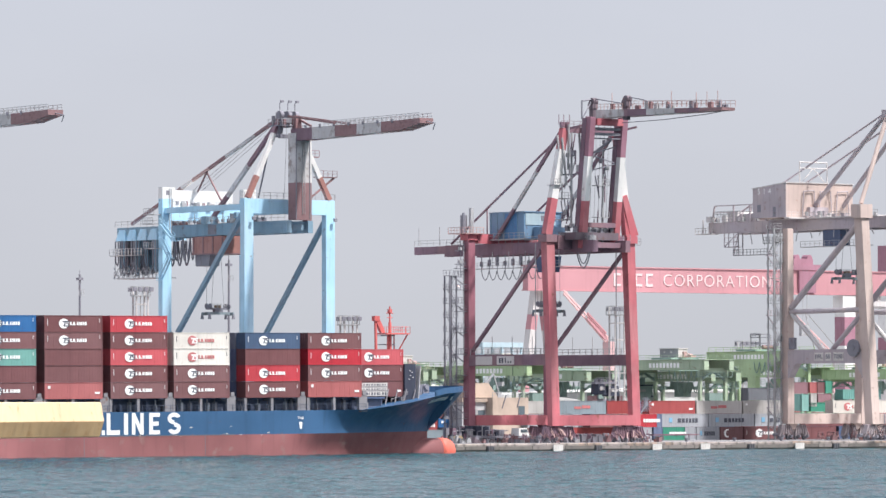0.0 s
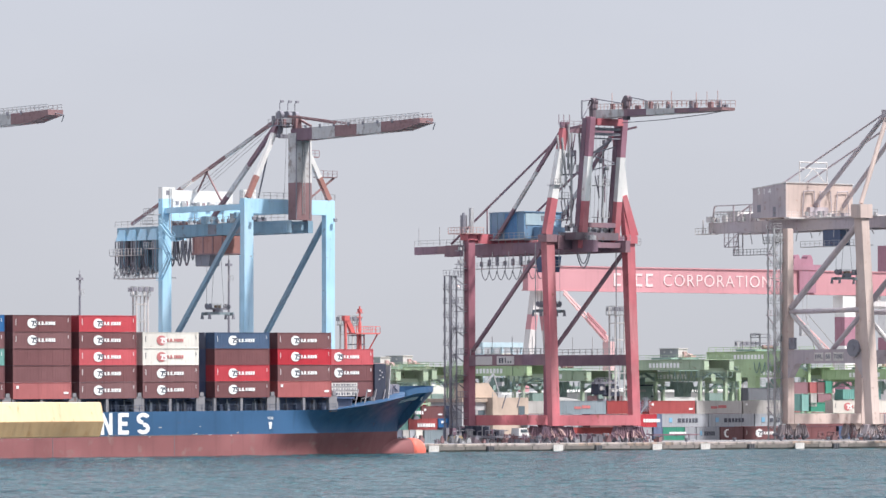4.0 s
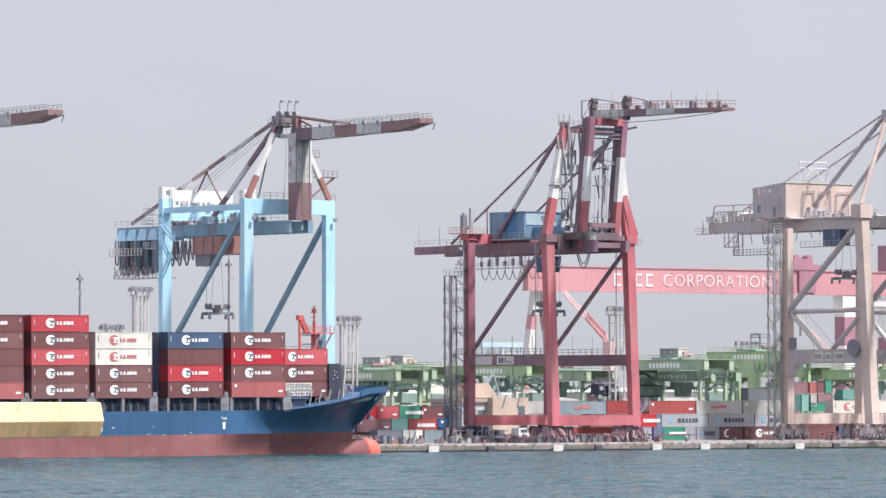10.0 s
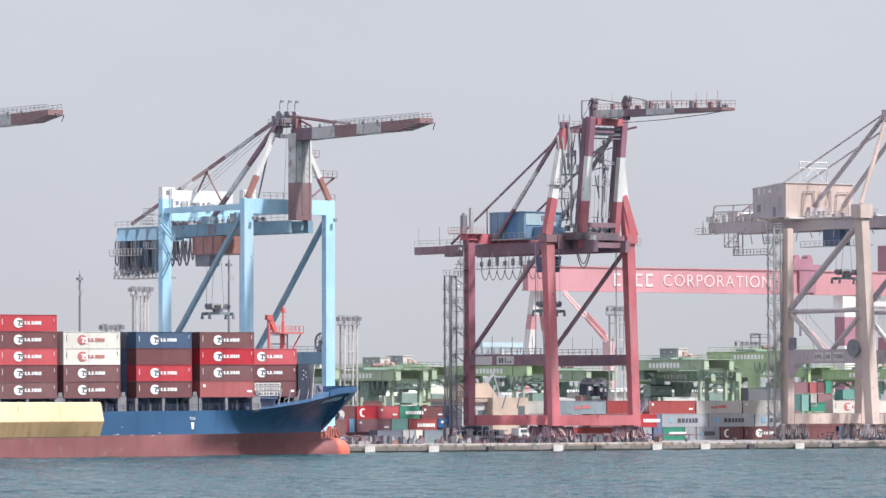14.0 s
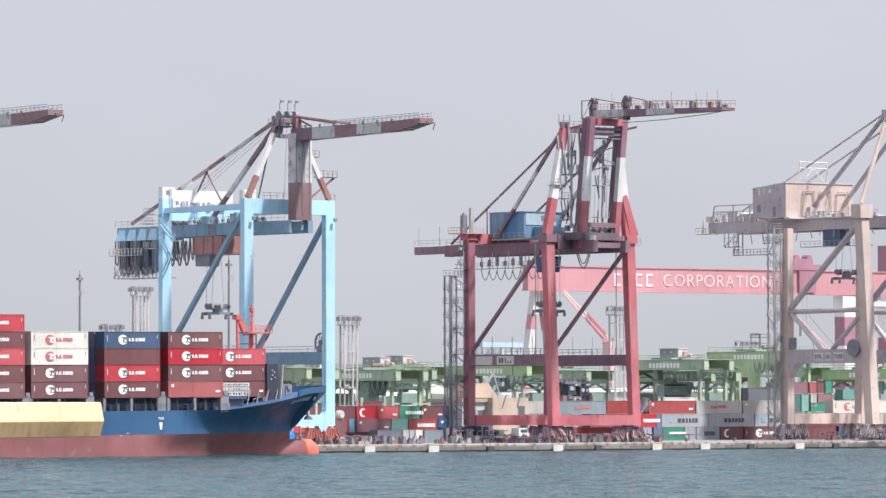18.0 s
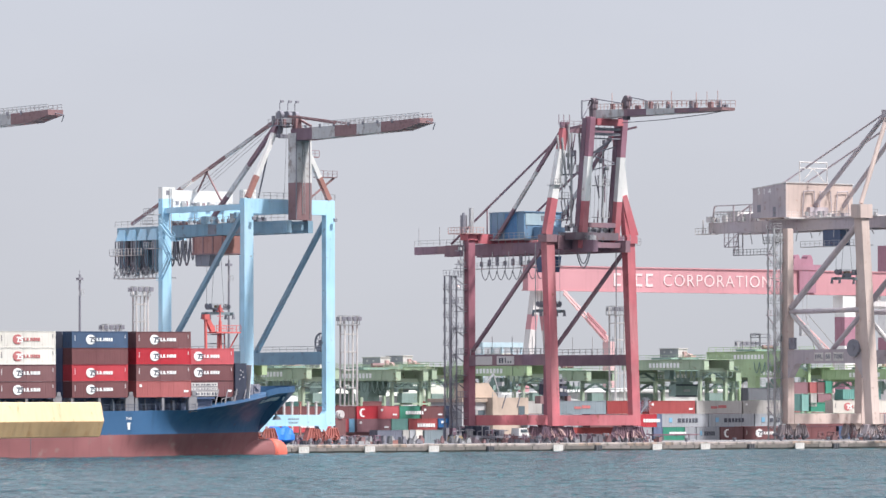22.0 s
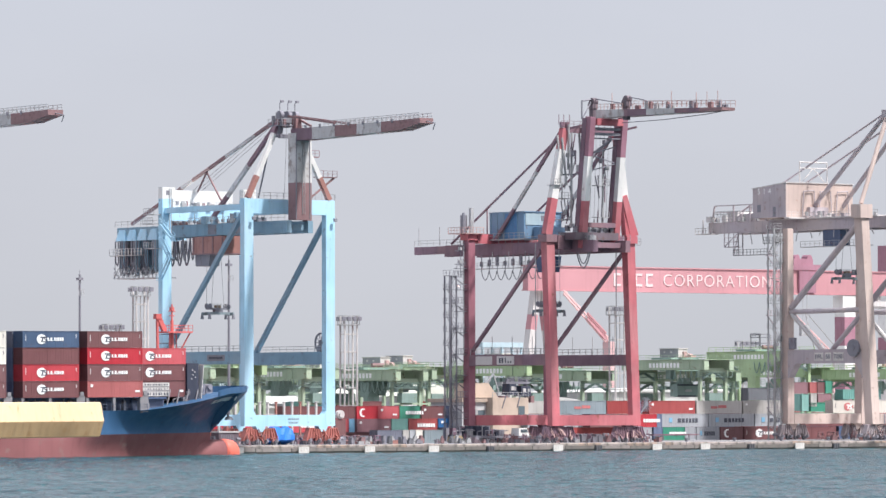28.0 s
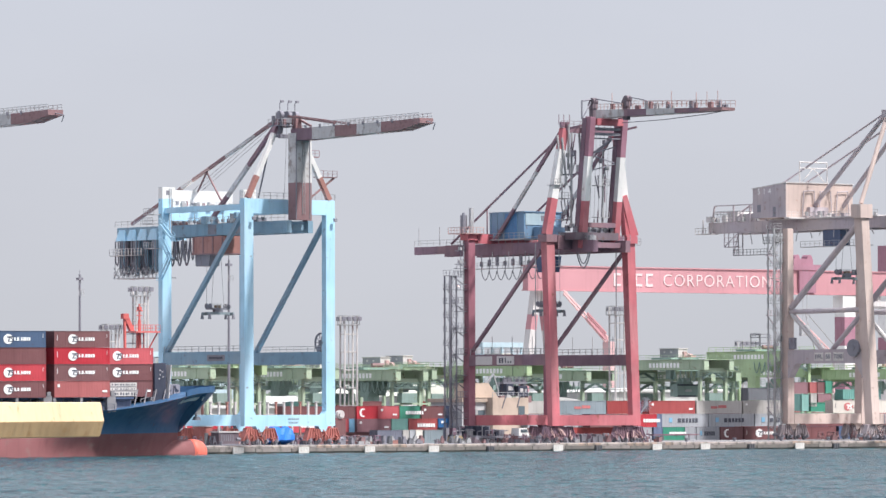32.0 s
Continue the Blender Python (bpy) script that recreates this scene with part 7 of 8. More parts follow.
    part("trolley_drum", Shape().tube((-1.5, 9.4, H + 2.2), (1.5, 9.4, H + 2.2), 0.45, 12), BROWNRED, t)
    if hung:
        part("driver_cabin", Shape().box(-3.4, -1.2, 8.0, 11.0, H - 4.4, H - 1.4), DGREEN, t)
        part("spreader", Shape().box(-6.0, 6.0, 11.6, 13.4, 10.4, 11.1).box(-2.2, 2.2, 11.2, 13.8, 11.1, 12.1), DGREEN, t)
    for x in (-2, 2) if hung else ():
        for y in (11.6, 13.4):
            part("hoist_rope", Shape().tube((x, y, 12.0), (x, y, H + 1.3), 0.05, 4), CABLE, t)
    parts("festoon_cable", festoon(-B - 0.9, 0, 9, H - 1.2, 2.4, 5, 0.1), DGREEN, g)
    part("access_ladder", Shape().rail((B + 0.7, 0, 2.0), (B + 0.7, 0.01, 2.0), H - 3, 1, 0.08).rail((-B - 0.7, 0.5, 8.0), (B + 0.7, 0.5, 8.0), 1.0, 1.5, 0.06), green, g)
    return tagged(g, "light green rubber-tyred yard gantry crane over container stacks", "gantry crane", "yard gantry cranes")


def yard_gantries():
    a = yard_gantry(H=13.5)
    f = yard_gantry(H=13.2, hut=None)
    b = yard_gantry(GREEN, LIME, 14.3)
    c = yard_gantry(GREEN, GREEN, 15.6, hung=False)
    d = yard_gantry(LIME, LIME, 17.7, hung=False, hut=False)
    e = yard_gantry(LIME, LIME, 13.7)
    tagged(e, "low lime green yard gantry crane over container stacks")
    tagged(b, "light green yard gantry crane with a lime green girder")
    tagged(d, "lime green yard gantry crane over container stacks")
    spots = ((c, 95.0, 98), (f, 104.0, 106), (d, 132.0, 112), (f, 12.5, 100), (a, 19.5, 106), (b, 49.0, 102), (f, 67.0, 104), (a, -10.5, 100), (b, -26.0, 104), (a, -36.0, 98), (b, 152.0, 128), (e, 156.0, 100), (b, 60.0, 150), (a, 34.0, 160), (e, 141.0, 262), (e, 158.0, 268), (e, 128.0, 270))
    used = set()
    for src, u, v in spots:
        m = at(u, v, 1.5)
        if src.name in used:
            copy_thing(src, m)
        else:
            src.matrix_world = m
            used.add(src.name)


def container_handler():
    """Tall dark box handler that drives along the yard lane."""
    h = thing("container_handler", 0, 0, 0, "tall dark container handler driving along the yard lane", "handler", m=at(46.91, 77, 1.5))
    part("chassis", Shape().box(-3.0, 3.0, -1.5, 1.5, 0.9, 2.4), DARK, h)
    for x in (-2.0, 2.0):
        for y in (-1.7, 1.2):
            part("tyre", Shape().tube((x, y, 0.9), (x, y + 0.5, 0.9), 0.9, 14), DARKER, h)
    for x in (-2.4, 2.4):
        part("mast_column", Shape().beam((x, 0, 2.4), (x, 0, 12.4), 0.6, 0.8), DARK, h)
    part("mast_tie", Shape().box(-2.4, 2.4, -0.4, 0.4, 7.6, 8.4), DARK, h)
    for x0, x1, z0, z1 in ((-2.9, -0.7, 9.2, 11.4), (0.2, 2.9, 8.9, 11.0)):
        cab = part("cab", Shape().hexa([(x0, -1.3, z0), (x1, -1.3, z0), (x1, 1.2, z0), (x0, 1.2, z0), (x0 + 0.2, -1.1, z1), (x1 - 0.2, -1.1, z1), (x1 - 0.2, 1.2, z1), (x0 + 0.2, 1.2, z1)]), STOREDARK, h, "dark cab with pale windows")
        part("cab_window", Shape().box(x0 + 0.5, x0 + 1.2, -1.36, -1.2, z0 + 0.9, z1 - 0.5), PALEGREY, cab)
        part("cab_window", Shape().box(x1 - 1.0, x1 - 0.5, -1.36, -1.2, z0 + 0.9, z1 - 0.6), STEEL, cab)
    part("top_beam", Shape().box(-3.1, 3.0, -0.6, 0.6, 11.4, 11.9), DARK, h)
    part("top_gear", Shape().box(-1.9, -0.9, -0.5, 0.5, 11.9, 12.6).box(0.8, 1.3, -0.4, 0.4, 11.9, 12.5), DARK, h)
    part("top_rail", Shape().rail((-3.0, -0.6, 11.9), (3.0, -0.6, 11.9), 0.8, 1.0, 0.06), DARK, h)
    part("side_box", Shape().box(-4.2, -3.0, -1.0, 0.8, 7.4, 9.0), BROWNRED, h, "rust-red side box")
    part("side_box", Shape().box(3.0, 3.9, -1.0, 0.8, 7.6, 9.0), BROWNRED, h)
    part("step_lamp", Shape().box(-1.2, -0.9, -1.4, -1.3, 8.2, 8.7).box(0.0, 0.3, -1.4, -1.3, 8.2, 8.7), PALEGREY, h)
    rows = ((0, 46.91), (10, 46.84), (11, 46.45), (12, 45.84), (13, 44.77), (14, 43.71), (17, 40.05), (19, 37.63), (21, 34.76), (23, 30.99), (25, 27.24), (26.5, 25.0), (28, 23.21), (30, 22.62), (32, 22.47))
    TRAVEL.append((h, [(t, at(u, 77, 1.5)) for t, u in rows]))
    # spreader that runs out along the girder of one yard gantry
    s = thing("hanging_spreader", 0, 0, 0, "dark green spreader hanging below a yard gantry girder", "spreader", m=at(95, 122.5, 1.5))
    part("spreader_frame", Shape().box(-3.1, 3.1, -1.2, 1.2, 8.9, 11.4), DGREEN, s)
    part("frame_rib", Shape().box(-3.15, 3.15, -1.3, -1.2, 8.8, 9.1).box(-3.15, 3.15, -1.3, -1.2, 11.2, 11.5), STOREDARK, s)
    part("head_block", Shape().box(-1.2, 1.2, -0.8, 0.8, 11.4, 12.9), DGREEN, s)
    part("name_plate", Shape().box(-0.9, 0.9, -1.28, -1.2, 9.9, 10.4), STEEL, s)
    for x in (-1.0, 1.0):
        part("hoist_rope", Shape().tube((x, 0, 12.9), (x, 0, 15.4), 0.06, 4), CABLE, s)
    part("driver_cabin", Shape().box(-2.8, -1.4, 1.4, 3.0, 12.6, 14.6), DGREEN, s)
    rows = ((0, 122.5), (7, 122.3), (9, 121.2), (10, 119.89), (12, 118.19), (13, 117.06), (14, 116.11), (17, 112.73), (19, 110.29), (21, 108.24), (23, 107.31), (25, 107.12), (32, 107.12))
    TRAVEL.append((s, [(t, at(95, v, 1.5)) for t, v in rows]))


def light_tower(u, v, top, w=3.4, posts=4, turn=-18.5):
    t = thing("light_tower", u, v, 1.5, "tall grey steel lighting tower with a floodlight platform", "light tower", "yard light towers", turn=turn)
    h = top - 1.5
    corners = [(-w / 2, -w / 2), (w / 2, -w / 2), (w / 2, w / 2), (-w / 2, w / 2)]
    for x, y in corners:
        part("post", Shape().tube((x, y, 0), (x, y, h), 0.2, 6), PALEGREY, t)
    n = max(5, int(h / 3.2))
    for k in range(1, n):
        s = Shape()
        z = h * k / n
        for (x0, y0), (x1, y1) in zip(corners, corners[1:] + corners[:1]):
            s.tube((x0, y0, z), (x1, y1, z), 0.13, 4)
        if k % 2:
            s.box(-w / 2, w / 2, -w / 2, w / 2, z, z + 0.1)
        part("bracing_ring", s, PALEGREY, t)
    p = part("lamp_platform", Shape().box(-w / 2 - 0.5, w / 2 + 0.5, -w / 2 - 0.5, w / 2 + 0.5, h - 1.8, h - 1.6), STEEL, t)
    s = Shape()
    for a, b in zip(corners, corners[1:] + corners[:1]):
        s.rail((a[0] * 1.3, a[1] * 1.3, h - 1.6), (b[0] * 1.3, b[1] * 1.3, h - 1.6), 1.7, 1.2, 0.07)
    part("platform_rail", s, STEEL, p)
    for x in (-1.6, -0.5, 0.6, 1.7):
        for y in (-w / 2 - 0.5, w / 2 + 0.5):
            part("floodlight", Shape().box(x - 0.35, x + 0.35, y - 0.25, y + 0.25, h - 0.9, h - 0.1), DARK, p)
    part("ladder", Shape().tube((0, 0, 0), (0, 0, h - 1.7), 0.1, 5), PALEGREY, t)
    return t


def lamp_pole(u, v, top):
    t = thing("lamp_pole", u, v, 1.5, "slim grey steel light pole with a small head", "lamp pole", "yard light poles")
    h = top - 1.5
    part("pole", Shape().tube((u, v, 1.5), (u, v, top), 0.33, 8, 0, 0.2), DARK, t)
    s = Shape().box(u - 0.5, u + 0.5, v - 0.5, v + 0.5, top - 1.2, top - 0.7)
    s.tube((u, v, top), (u, v, top + 0.8), 0.05, 4)
    part("lamp_head", s, DARK, t)
    part("service_ring", Shape().rail((u - 0.6, v - 0.6, top - 4.2), (u + 0.6, v - 0.6, top - 4.2), 1.2, 0.6, 0.06), STEEL, t)


def buildings():
    b = thing("office_building", -5, 56, 1.5, "low cream and grey quayside office with a sloping roof", "building")
    part("front_wall", Shape().box(-4.9, 4.2, 50, 60, 1.5, 10.1), CREAMWALL, b)
    part("wing_wall", Shape().box(-11.0, -4.95, 52, 62, 1.5, 9.2), GREYWALL, b)
    part("wing_roof", Shape().box(-11.4, -4.95, 51.5, 62.5, 9.2, 9.9), CREAMWALL, b)
    for k in range(2):
        w = part("window", Shape().box(-9.6 + k * 2.4, -7.8 + k * 2.4, 51.92, 52.02, 4.6, 7.6), GLASS, b)
        part("window_frame", Shape().box(-9.75 + k * 2.4, -9.6 + k * 2.4, 51.88, 52.0, 4.5, 7.7).box(-9.75 + k * 2.4, -7.65 + k * 2.4, 51.88, 52.0, 7.6, 7.75), PALEGREY, w)
    part("window", Shape().box(1.6, 3.2, 49.92, 50.02, 6.5, 8.4), GLASS, b)
    parts("roof_ladder", [Shape().beam((-2.6, 49.9, 8.0), (-1.6, 49.9, 10.6), 0.1, 0.3), Shape().beam((1.2, 49.9, 8.0), (2.0, 49.9, 10.6), 0.1, 0.3)], DARK, b)
    s = Shape().hexa([(-3.4, 58.4, 9.9), (3.6, 58.4, 9.9), (3.6, 64, 9.9), (-3.4, 64, 9.9), (-3.4, 58.4, 13.0), (0.8, 58.4, 13.0), (0.8, 64, 13.0), (-3.4, 64, 13.0)])
    part("sloping_roof", s, CREAMWALL, b)
    part("rear_wall", Shape().box(-3.3, 3.4, 60.1, 63.9, 1.5, 9.9), GREYWALL, b)
    part("roof_rail", Shape().rail((-4.9, 50, 10.1), (4.2, 50, 10.1), 1.0, 1.4, 0.06), STEEL, b)
    # parked mobile crane behind the office
    t = thing("truck_crane", 19.0, 83, 1.5, "small grey mobile crane parked behind the office", "mobile crane")
    part("chassis", Shape().box(13, 25, 82, 85, 2.2, 5.0), DARK, t)
    part("cabin", Shape().box(18.0, 20.5, 82, 85, 5.0, 12.0), STEEL, t)
    part("jib", Shape().beam((19.0, 83, 12.0), (22.0, 83, 15.0), 0.3).beam((22.0, 83, 15.0), (23.5, 83, 11.0), 0.25), STEEL, t)
    for x in (14.4, 17.6, 22.5):
        part("tyre", Shape().tube((x, 81.9, 2.1), (x, 82.4, 2.1), 0.6, 12), DARKER, t)
    rk = random.Random(40)
    for k in range(8):
        x, z = rk.uniform(18.0, 24.0), rk.uniform(10.0, 12.8)
        part("machinery", Shape().box(x - rk.uniform(0.2, 0.6), x + rk.uniform(0.2, 0.6), 82.2 + rk.random(), 84.4, 5.0 if k < 3 else z, z + rk.uniform(0.4, 1.2)), (STEEL, DGREEN)[k % 2], t)
    # warehouses with pale roofs
    for u0, u1, v0, v1, ze, zr, roof, wall, lab in (
            (94, 112, 205, 240, 10.6, 13.4, WHITEROOF, GREYWALL, "long warehouse with a pale cream roof"), (62, 80, 195, 230, 9.0, 10.8, PALEWALL, GREYWALL, "low white-roofed warehouse"),
            (158, 200, 205, 240, 11.6, 12.6, PALEWALL, PALEWALL, "long white warehouse"), (206, 240, 215, 250, 11.0, 12.4, WHITEROOF, PALEWALL, "white warehouse with a flat roof"),
            (20, 58, 205, 240, 8.0, 11.0, PALEWALL, PALEWALL, "low white-roofed warehouse"), (-30, 16, 200, 240, 9.0, 12.5, PALEBLUE_FAR, GREYWALL, "wide shed with a pale blue roof"), (116, 152, 210, 240, 9.6, 11.5, PALEWALL, GREYWALL, "white-roofed warehouse"), (-62, -4, 180, 196, 9.4, 11.2, PALEWALL, GREYWALL, "long low pale shed"), (-70, 10, 250, 270, 11.0, 13.2, WHITEROOF, PALEWALL, "long shed with a pale striped roof")):
        w = thing("warehouse", (u0 + u1) / 2, v0, 1.5, lab + " across the yard", "warehouse", "warehouses")
        part("wall", Shape().box(u0, u1, v0, v1, 1.5, ze), wall, w)
        um = (u0 + u1) / 2
        s = Shape().loft([[(u0 - 0.6, v, ze + 0.01), (um, v, zr), (u1 + 0.6, v, ze + 0.01), (um, v, ze + 0.005)] for v in (v0 - 0.8, v1 + 0.8)])
        part("roof", s, roof, w)
        for k in range(int((u1 - u0) / 9)):
            part("canopy", Shape().hexa([(u0 + 3 + k * 9, v0 - 0.9, ze - 0.1), (u0 + 6 + k * 9, v0 - 0.9, ze - 0.1), (u0 + 6 + k * 9, v0 - 0.4, ze - 0.1), (u0 + 3 + k * 9, v0 - 0.4, ze - 0.1), (u0 + 3 + k * 9, v0 - 0.9, ze + 0.25), (u0 + 6 + k * 9, v0 - 0.9, ze + 0.25), (u0 + 6 + k * 9, v0 - 0.4, ze + 0.25), (u0 + 3 + k * 9, v0 - 0.4, ze + 0.25)]), GREYWALL, w)
        for k in range(int((u1 - u0) / 7)):
            part("door", Shape().box(u0 + 2 + k * 7, u0 + 6 + k * 7, v0 - 0.06, v0 + 0.05, 1.5, 6.5), GREYWALL, w)
    # far blocks and the wooded rise on the skyline, haze put into their colours
    t = thing("far_block", 190, 420, 1.5, "far-off building frame, haze painted in as pale blue", "building")
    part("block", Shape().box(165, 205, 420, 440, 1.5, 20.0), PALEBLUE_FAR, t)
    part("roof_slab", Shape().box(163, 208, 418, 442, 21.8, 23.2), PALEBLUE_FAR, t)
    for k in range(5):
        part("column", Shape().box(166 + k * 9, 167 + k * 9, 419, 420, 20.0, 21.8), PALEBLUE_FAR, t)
    t = thing("far_block", 298, 420, 1.5, "far-off open steel frame, haze painted in as pale blue", "building")
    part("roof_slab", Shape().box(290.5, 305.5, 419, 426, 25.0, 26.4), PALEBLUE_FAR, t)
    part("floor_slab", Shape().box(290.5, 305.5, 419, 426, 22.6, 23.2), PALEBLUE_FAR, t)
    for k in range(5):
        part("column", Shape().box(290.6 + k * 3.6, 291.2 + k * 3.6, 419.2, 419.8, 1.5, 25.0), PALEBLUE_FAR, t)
    s = Shape()
    rnd = random.Random(8)
    for k in range(900):
        u, v = rnd.uniform(-400, 1100), rnd.uniform(900, 1300)
        r, z = rnd.uniform(6, 13), rnd.uniform(4, 15)
        pts = []
        for i in range(6):
            pts.append([(u + r * math.cos(a) * math.sin(p) * rnd.uniform(0.8, 1.2), v + r * math.sin(a) * math.sin(p), 1.5 + z * (1 + math.cos(p)) * 0.5 * rnd.uniform(0.9, 1.1)) for a in np.linspace(0, math.tau, 8)[:-1] for p in [0.25 + 2.6 * i / 5]])
        s.loft(pts)
    w = new("far_trees", s.mesh("far_trees", FOLIAGE))
    w.matrix_world = QUAY
    tagged(w, "line of far trees on the skyline, green lightened for haze", "trees", kind="stuff")


def shipyard_gantry():
    g = thing("shipyard_gantry_crane", 268, 302, 1.5, "huge haze-paled pink-red shipyard gantry crane with white lettering", "gantry crane")
    # the beam's pink holds the distance haze
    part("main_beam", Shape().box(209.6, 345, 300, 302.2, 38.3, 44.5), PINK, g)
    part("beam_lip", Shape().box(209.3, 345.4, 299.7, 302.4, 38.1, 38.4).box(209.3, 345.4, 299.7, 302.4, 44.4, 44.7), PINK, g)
    lettering("beam_letters", "CORPORATION", 4.5, PINKLETTER, g, pose(274.8 - 268, 299.9 - 302, 41.2 - 1.5, 90, 0, 0), "white letters on the beam", width=38.0, bold=-0.05)
    s = Shape()
    for k in range(4):
        x = 238.5 + k * 3.7
        s.box(x, x + 0.6, 299.85, 300.0, 39.6, 43.0).box(x + 0.6, x + 2.4, 299.85, 300.0, 42.4, 43.0).box(x + 0.6, x + 2.4, 299.85, 300.0, 39.6, 40.2)
    part("lettering", s, PINKLETTER, g)
    for top, foot in ((214.6, 208.8), (216.6, 222.6)):
        s = Shape().bands((top, 303, 38.5), (foot, 303, 1.6), 1.9, 2.2, [0, 0.18, 0.285, 0.6, 1], [0, 1, 0, 1])
        part("sheer_leg", s, [PALEGREY, PINK], g, "leg in white and dull red bands")
    s = Shape().box(320.0, 325.6, 299.9, 303.9, 34.2, 38.0)
    part("leg_head", s, CLEANWHITE, g)
    s = Shape().bands((323, 302, 34.2), (323, 302, 1.6), 4.6, 4.0, [0, 0.06, 0.3, 0.55, 1], [0, 1, 0, 1])
    part("stiff_leg", s, [CLEANWHITE, PURPLE], g)
    part("rail_foot", Shape().box(206, 226, 301, 305, 1.5, 3.2).box(313, 331, 300, 304, 1.5, 3.2), PURPLE, g)
    t = part("upper_trolley", Shape().box(300.5, 311.5, 299.4, 303, 44.7, 46.2).box(302, 309, 299.8, 302.6, 46.2, 47.8).tube((303.5, 300, 48.0), (303.5, 302.4, 48.0), 0.9, 10).tube((308.0, 300, 48.0), (308.0, 302.4, 48.0), 0.9, 10), PURPLE, g, "dull red trolley on the beam")
    part("hanging_hook", Shape().box(304, 307, 299, 300, 27.0, 30.0).tube((305, 299.5, 30), (305, 299.5, 45), 0.1, 4).tube((306.5, 299.5, 30), (306.5, 299.5, 45), 0.1, 4), STEEL, t)
    part("lower_trolley", Shape().box(303.5, 309.5, 299.2, 299.9, 38.6, 44.4), PURPLE, g)
    # level-luffing dockside crane
    j = thing("dock_crane", 214, 270, 1.5, "pale pink and white lattice jib dockside crane", "crane")
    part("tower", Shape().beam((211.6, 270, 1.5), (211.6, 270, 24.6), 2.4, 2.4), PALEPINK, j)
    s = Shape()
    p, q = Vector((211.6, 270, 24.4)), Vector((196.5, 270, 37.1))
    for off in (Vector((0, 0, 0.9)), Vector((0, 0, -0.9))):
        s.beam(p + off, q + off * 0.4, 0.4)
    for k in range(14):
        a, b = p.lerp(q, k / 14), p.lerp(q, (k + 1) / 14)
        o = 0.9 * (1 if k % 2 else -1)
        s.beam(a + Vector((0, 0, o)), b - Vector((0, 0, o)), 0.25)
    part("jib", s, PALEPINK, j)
    for o in (0.9, -0.9):
        part("jib_chord", Shape().beam(p.lerp(q, 0.12) + Vector((0, -0.8, o)), p.lerp(q, 0.52) + Vector((0, -0.8, o * 0.9)), 0.4), PINK, j, "red painted chord of the lattice jib")
    for k in range(10):
        a, b = p.lerp(q, 0.12 + k * 0.04), p.lerp(q, 0.16 + k * 0.04)
        for o in (0.9, -0.9):
            part("jib_lacing", Shape().beam(a + Vector((0.0, -0.8, o)), b + Vector((0.0, -0.8, -o)), 0.22), PINK, j)
    j = thing("dock_crane", 346, 330, 1.5, "lattice dockside crane, haze painted in as pale pink", "crane")
    part("tower", Shape().box(342.5, 348.0, 328, 334, 1.5, 17.0), PALEPINK, j)
    s = Shape()
    p, q = Vector((344.0, 330, 22.0)), Vector((326.5, 330, 35.2))
    for off in (Vector((0, 0, 0.75)), Vector((0, 0, -0.75))):
        s.beam(p + off, q + off, 0.3)
    for n in range(16):
        a, b = p.lerp(q, n / 16), p.lerp(q, (n + 1) / 16)
        o = 0.75 * (1 if n % 2 else -1)
        s.beam(a + Vector((0, 0, o)), b - Vector((0, 0, o)), 0.18)
    part("jib", s, PALEPINK, j)
    part("mast", Shape().beam((345, 330, 17), (345, 330, 24.5), 1.4, 1.4), PALEGREY, j)
    part("stay", Shape().tube((345, 330, 24.5), (333.5, 330, 34.5), 0.14, 5).tube((337, 330, 24.0), (333.6, 330, 34.0), 0.18, 5), STEEL, j)
    # cab and spreader hung under the great beam
    h = part("hung_cab", Shape().box(331.0, 338.6, 300.2, 302.0, 35.2, 36.6).box(333.4, 334.4, 300.4, 301.8, 36.6, 38.1).box(332.0, 337.6, 300.6, 301.6, 34.6, 35.2), PALEGREY, g, "pale service cab hung below the beam")
    part("cab_strut", Shape().tube((331.5, 301, 36.6), (330.8, 301, 38.2), 0.16, 5).tube((338.0, 301, 36.6), (338.8, 301, 38.2), 0.16, 5), DARK, h)
    # banded leg of another far gantry
    t = thing("far_gantry_leg", 363, 330, 1.5, "dull purple-red banded far gantry leg", "gantry crane")
    part("leg", Shape().bands((366.5, 330, 1.5), (366.5, 330, 53), 7.0, 4.0, [0, 0.3, 0.5, 0.8, 1], [1, 0, 1, 0]), [PURPLE, CLEANWHITE], t)


# ---- clutter on the quay apron ----
def truck(u, v, cab, load, label, turn=0.0):
    t = thing("terminal_truck", u, v, 1.5, label, "truck", "trucks on the quay", turn=turn or 0.01)
    part("chassis", Shape().box(-7.5, 5.2, -1.2, 1.2, 0.9, 1.3), DARK, t)
    part("cab", Shape().hexa([(2.8, -1.2, 1.2), (5.4, -1.2, 1.2), (5.4, 1.2, 1.2), (2.8, 1.2, 1.2), (2.9, -1.1, 2.75), (4.9, -1.1, 2.75), (4.9, 1.1, 2.75), (2.9, 1.1, 2.75)]), cab, t)
    part("windscreen", Shape().box(3.3, 4.9, -1.24, -1.18, 1.9, 2.5), GLASS, t)
    for x in (-6.5, -5.2, 1.0, 4.2):
        for y in (-1.15, 0.85):
            part("tyre", Shape().tube((x, y, 0.5), (x, y + 0.3, 0.5), 0.5, 12), DARKER, t)
    if load:
        part("flatbed_load", Shape().box(-7.4, 2.2, -1.2, 1.2, 1.3, 1.3 + load[1]), load[0], t)
    return t


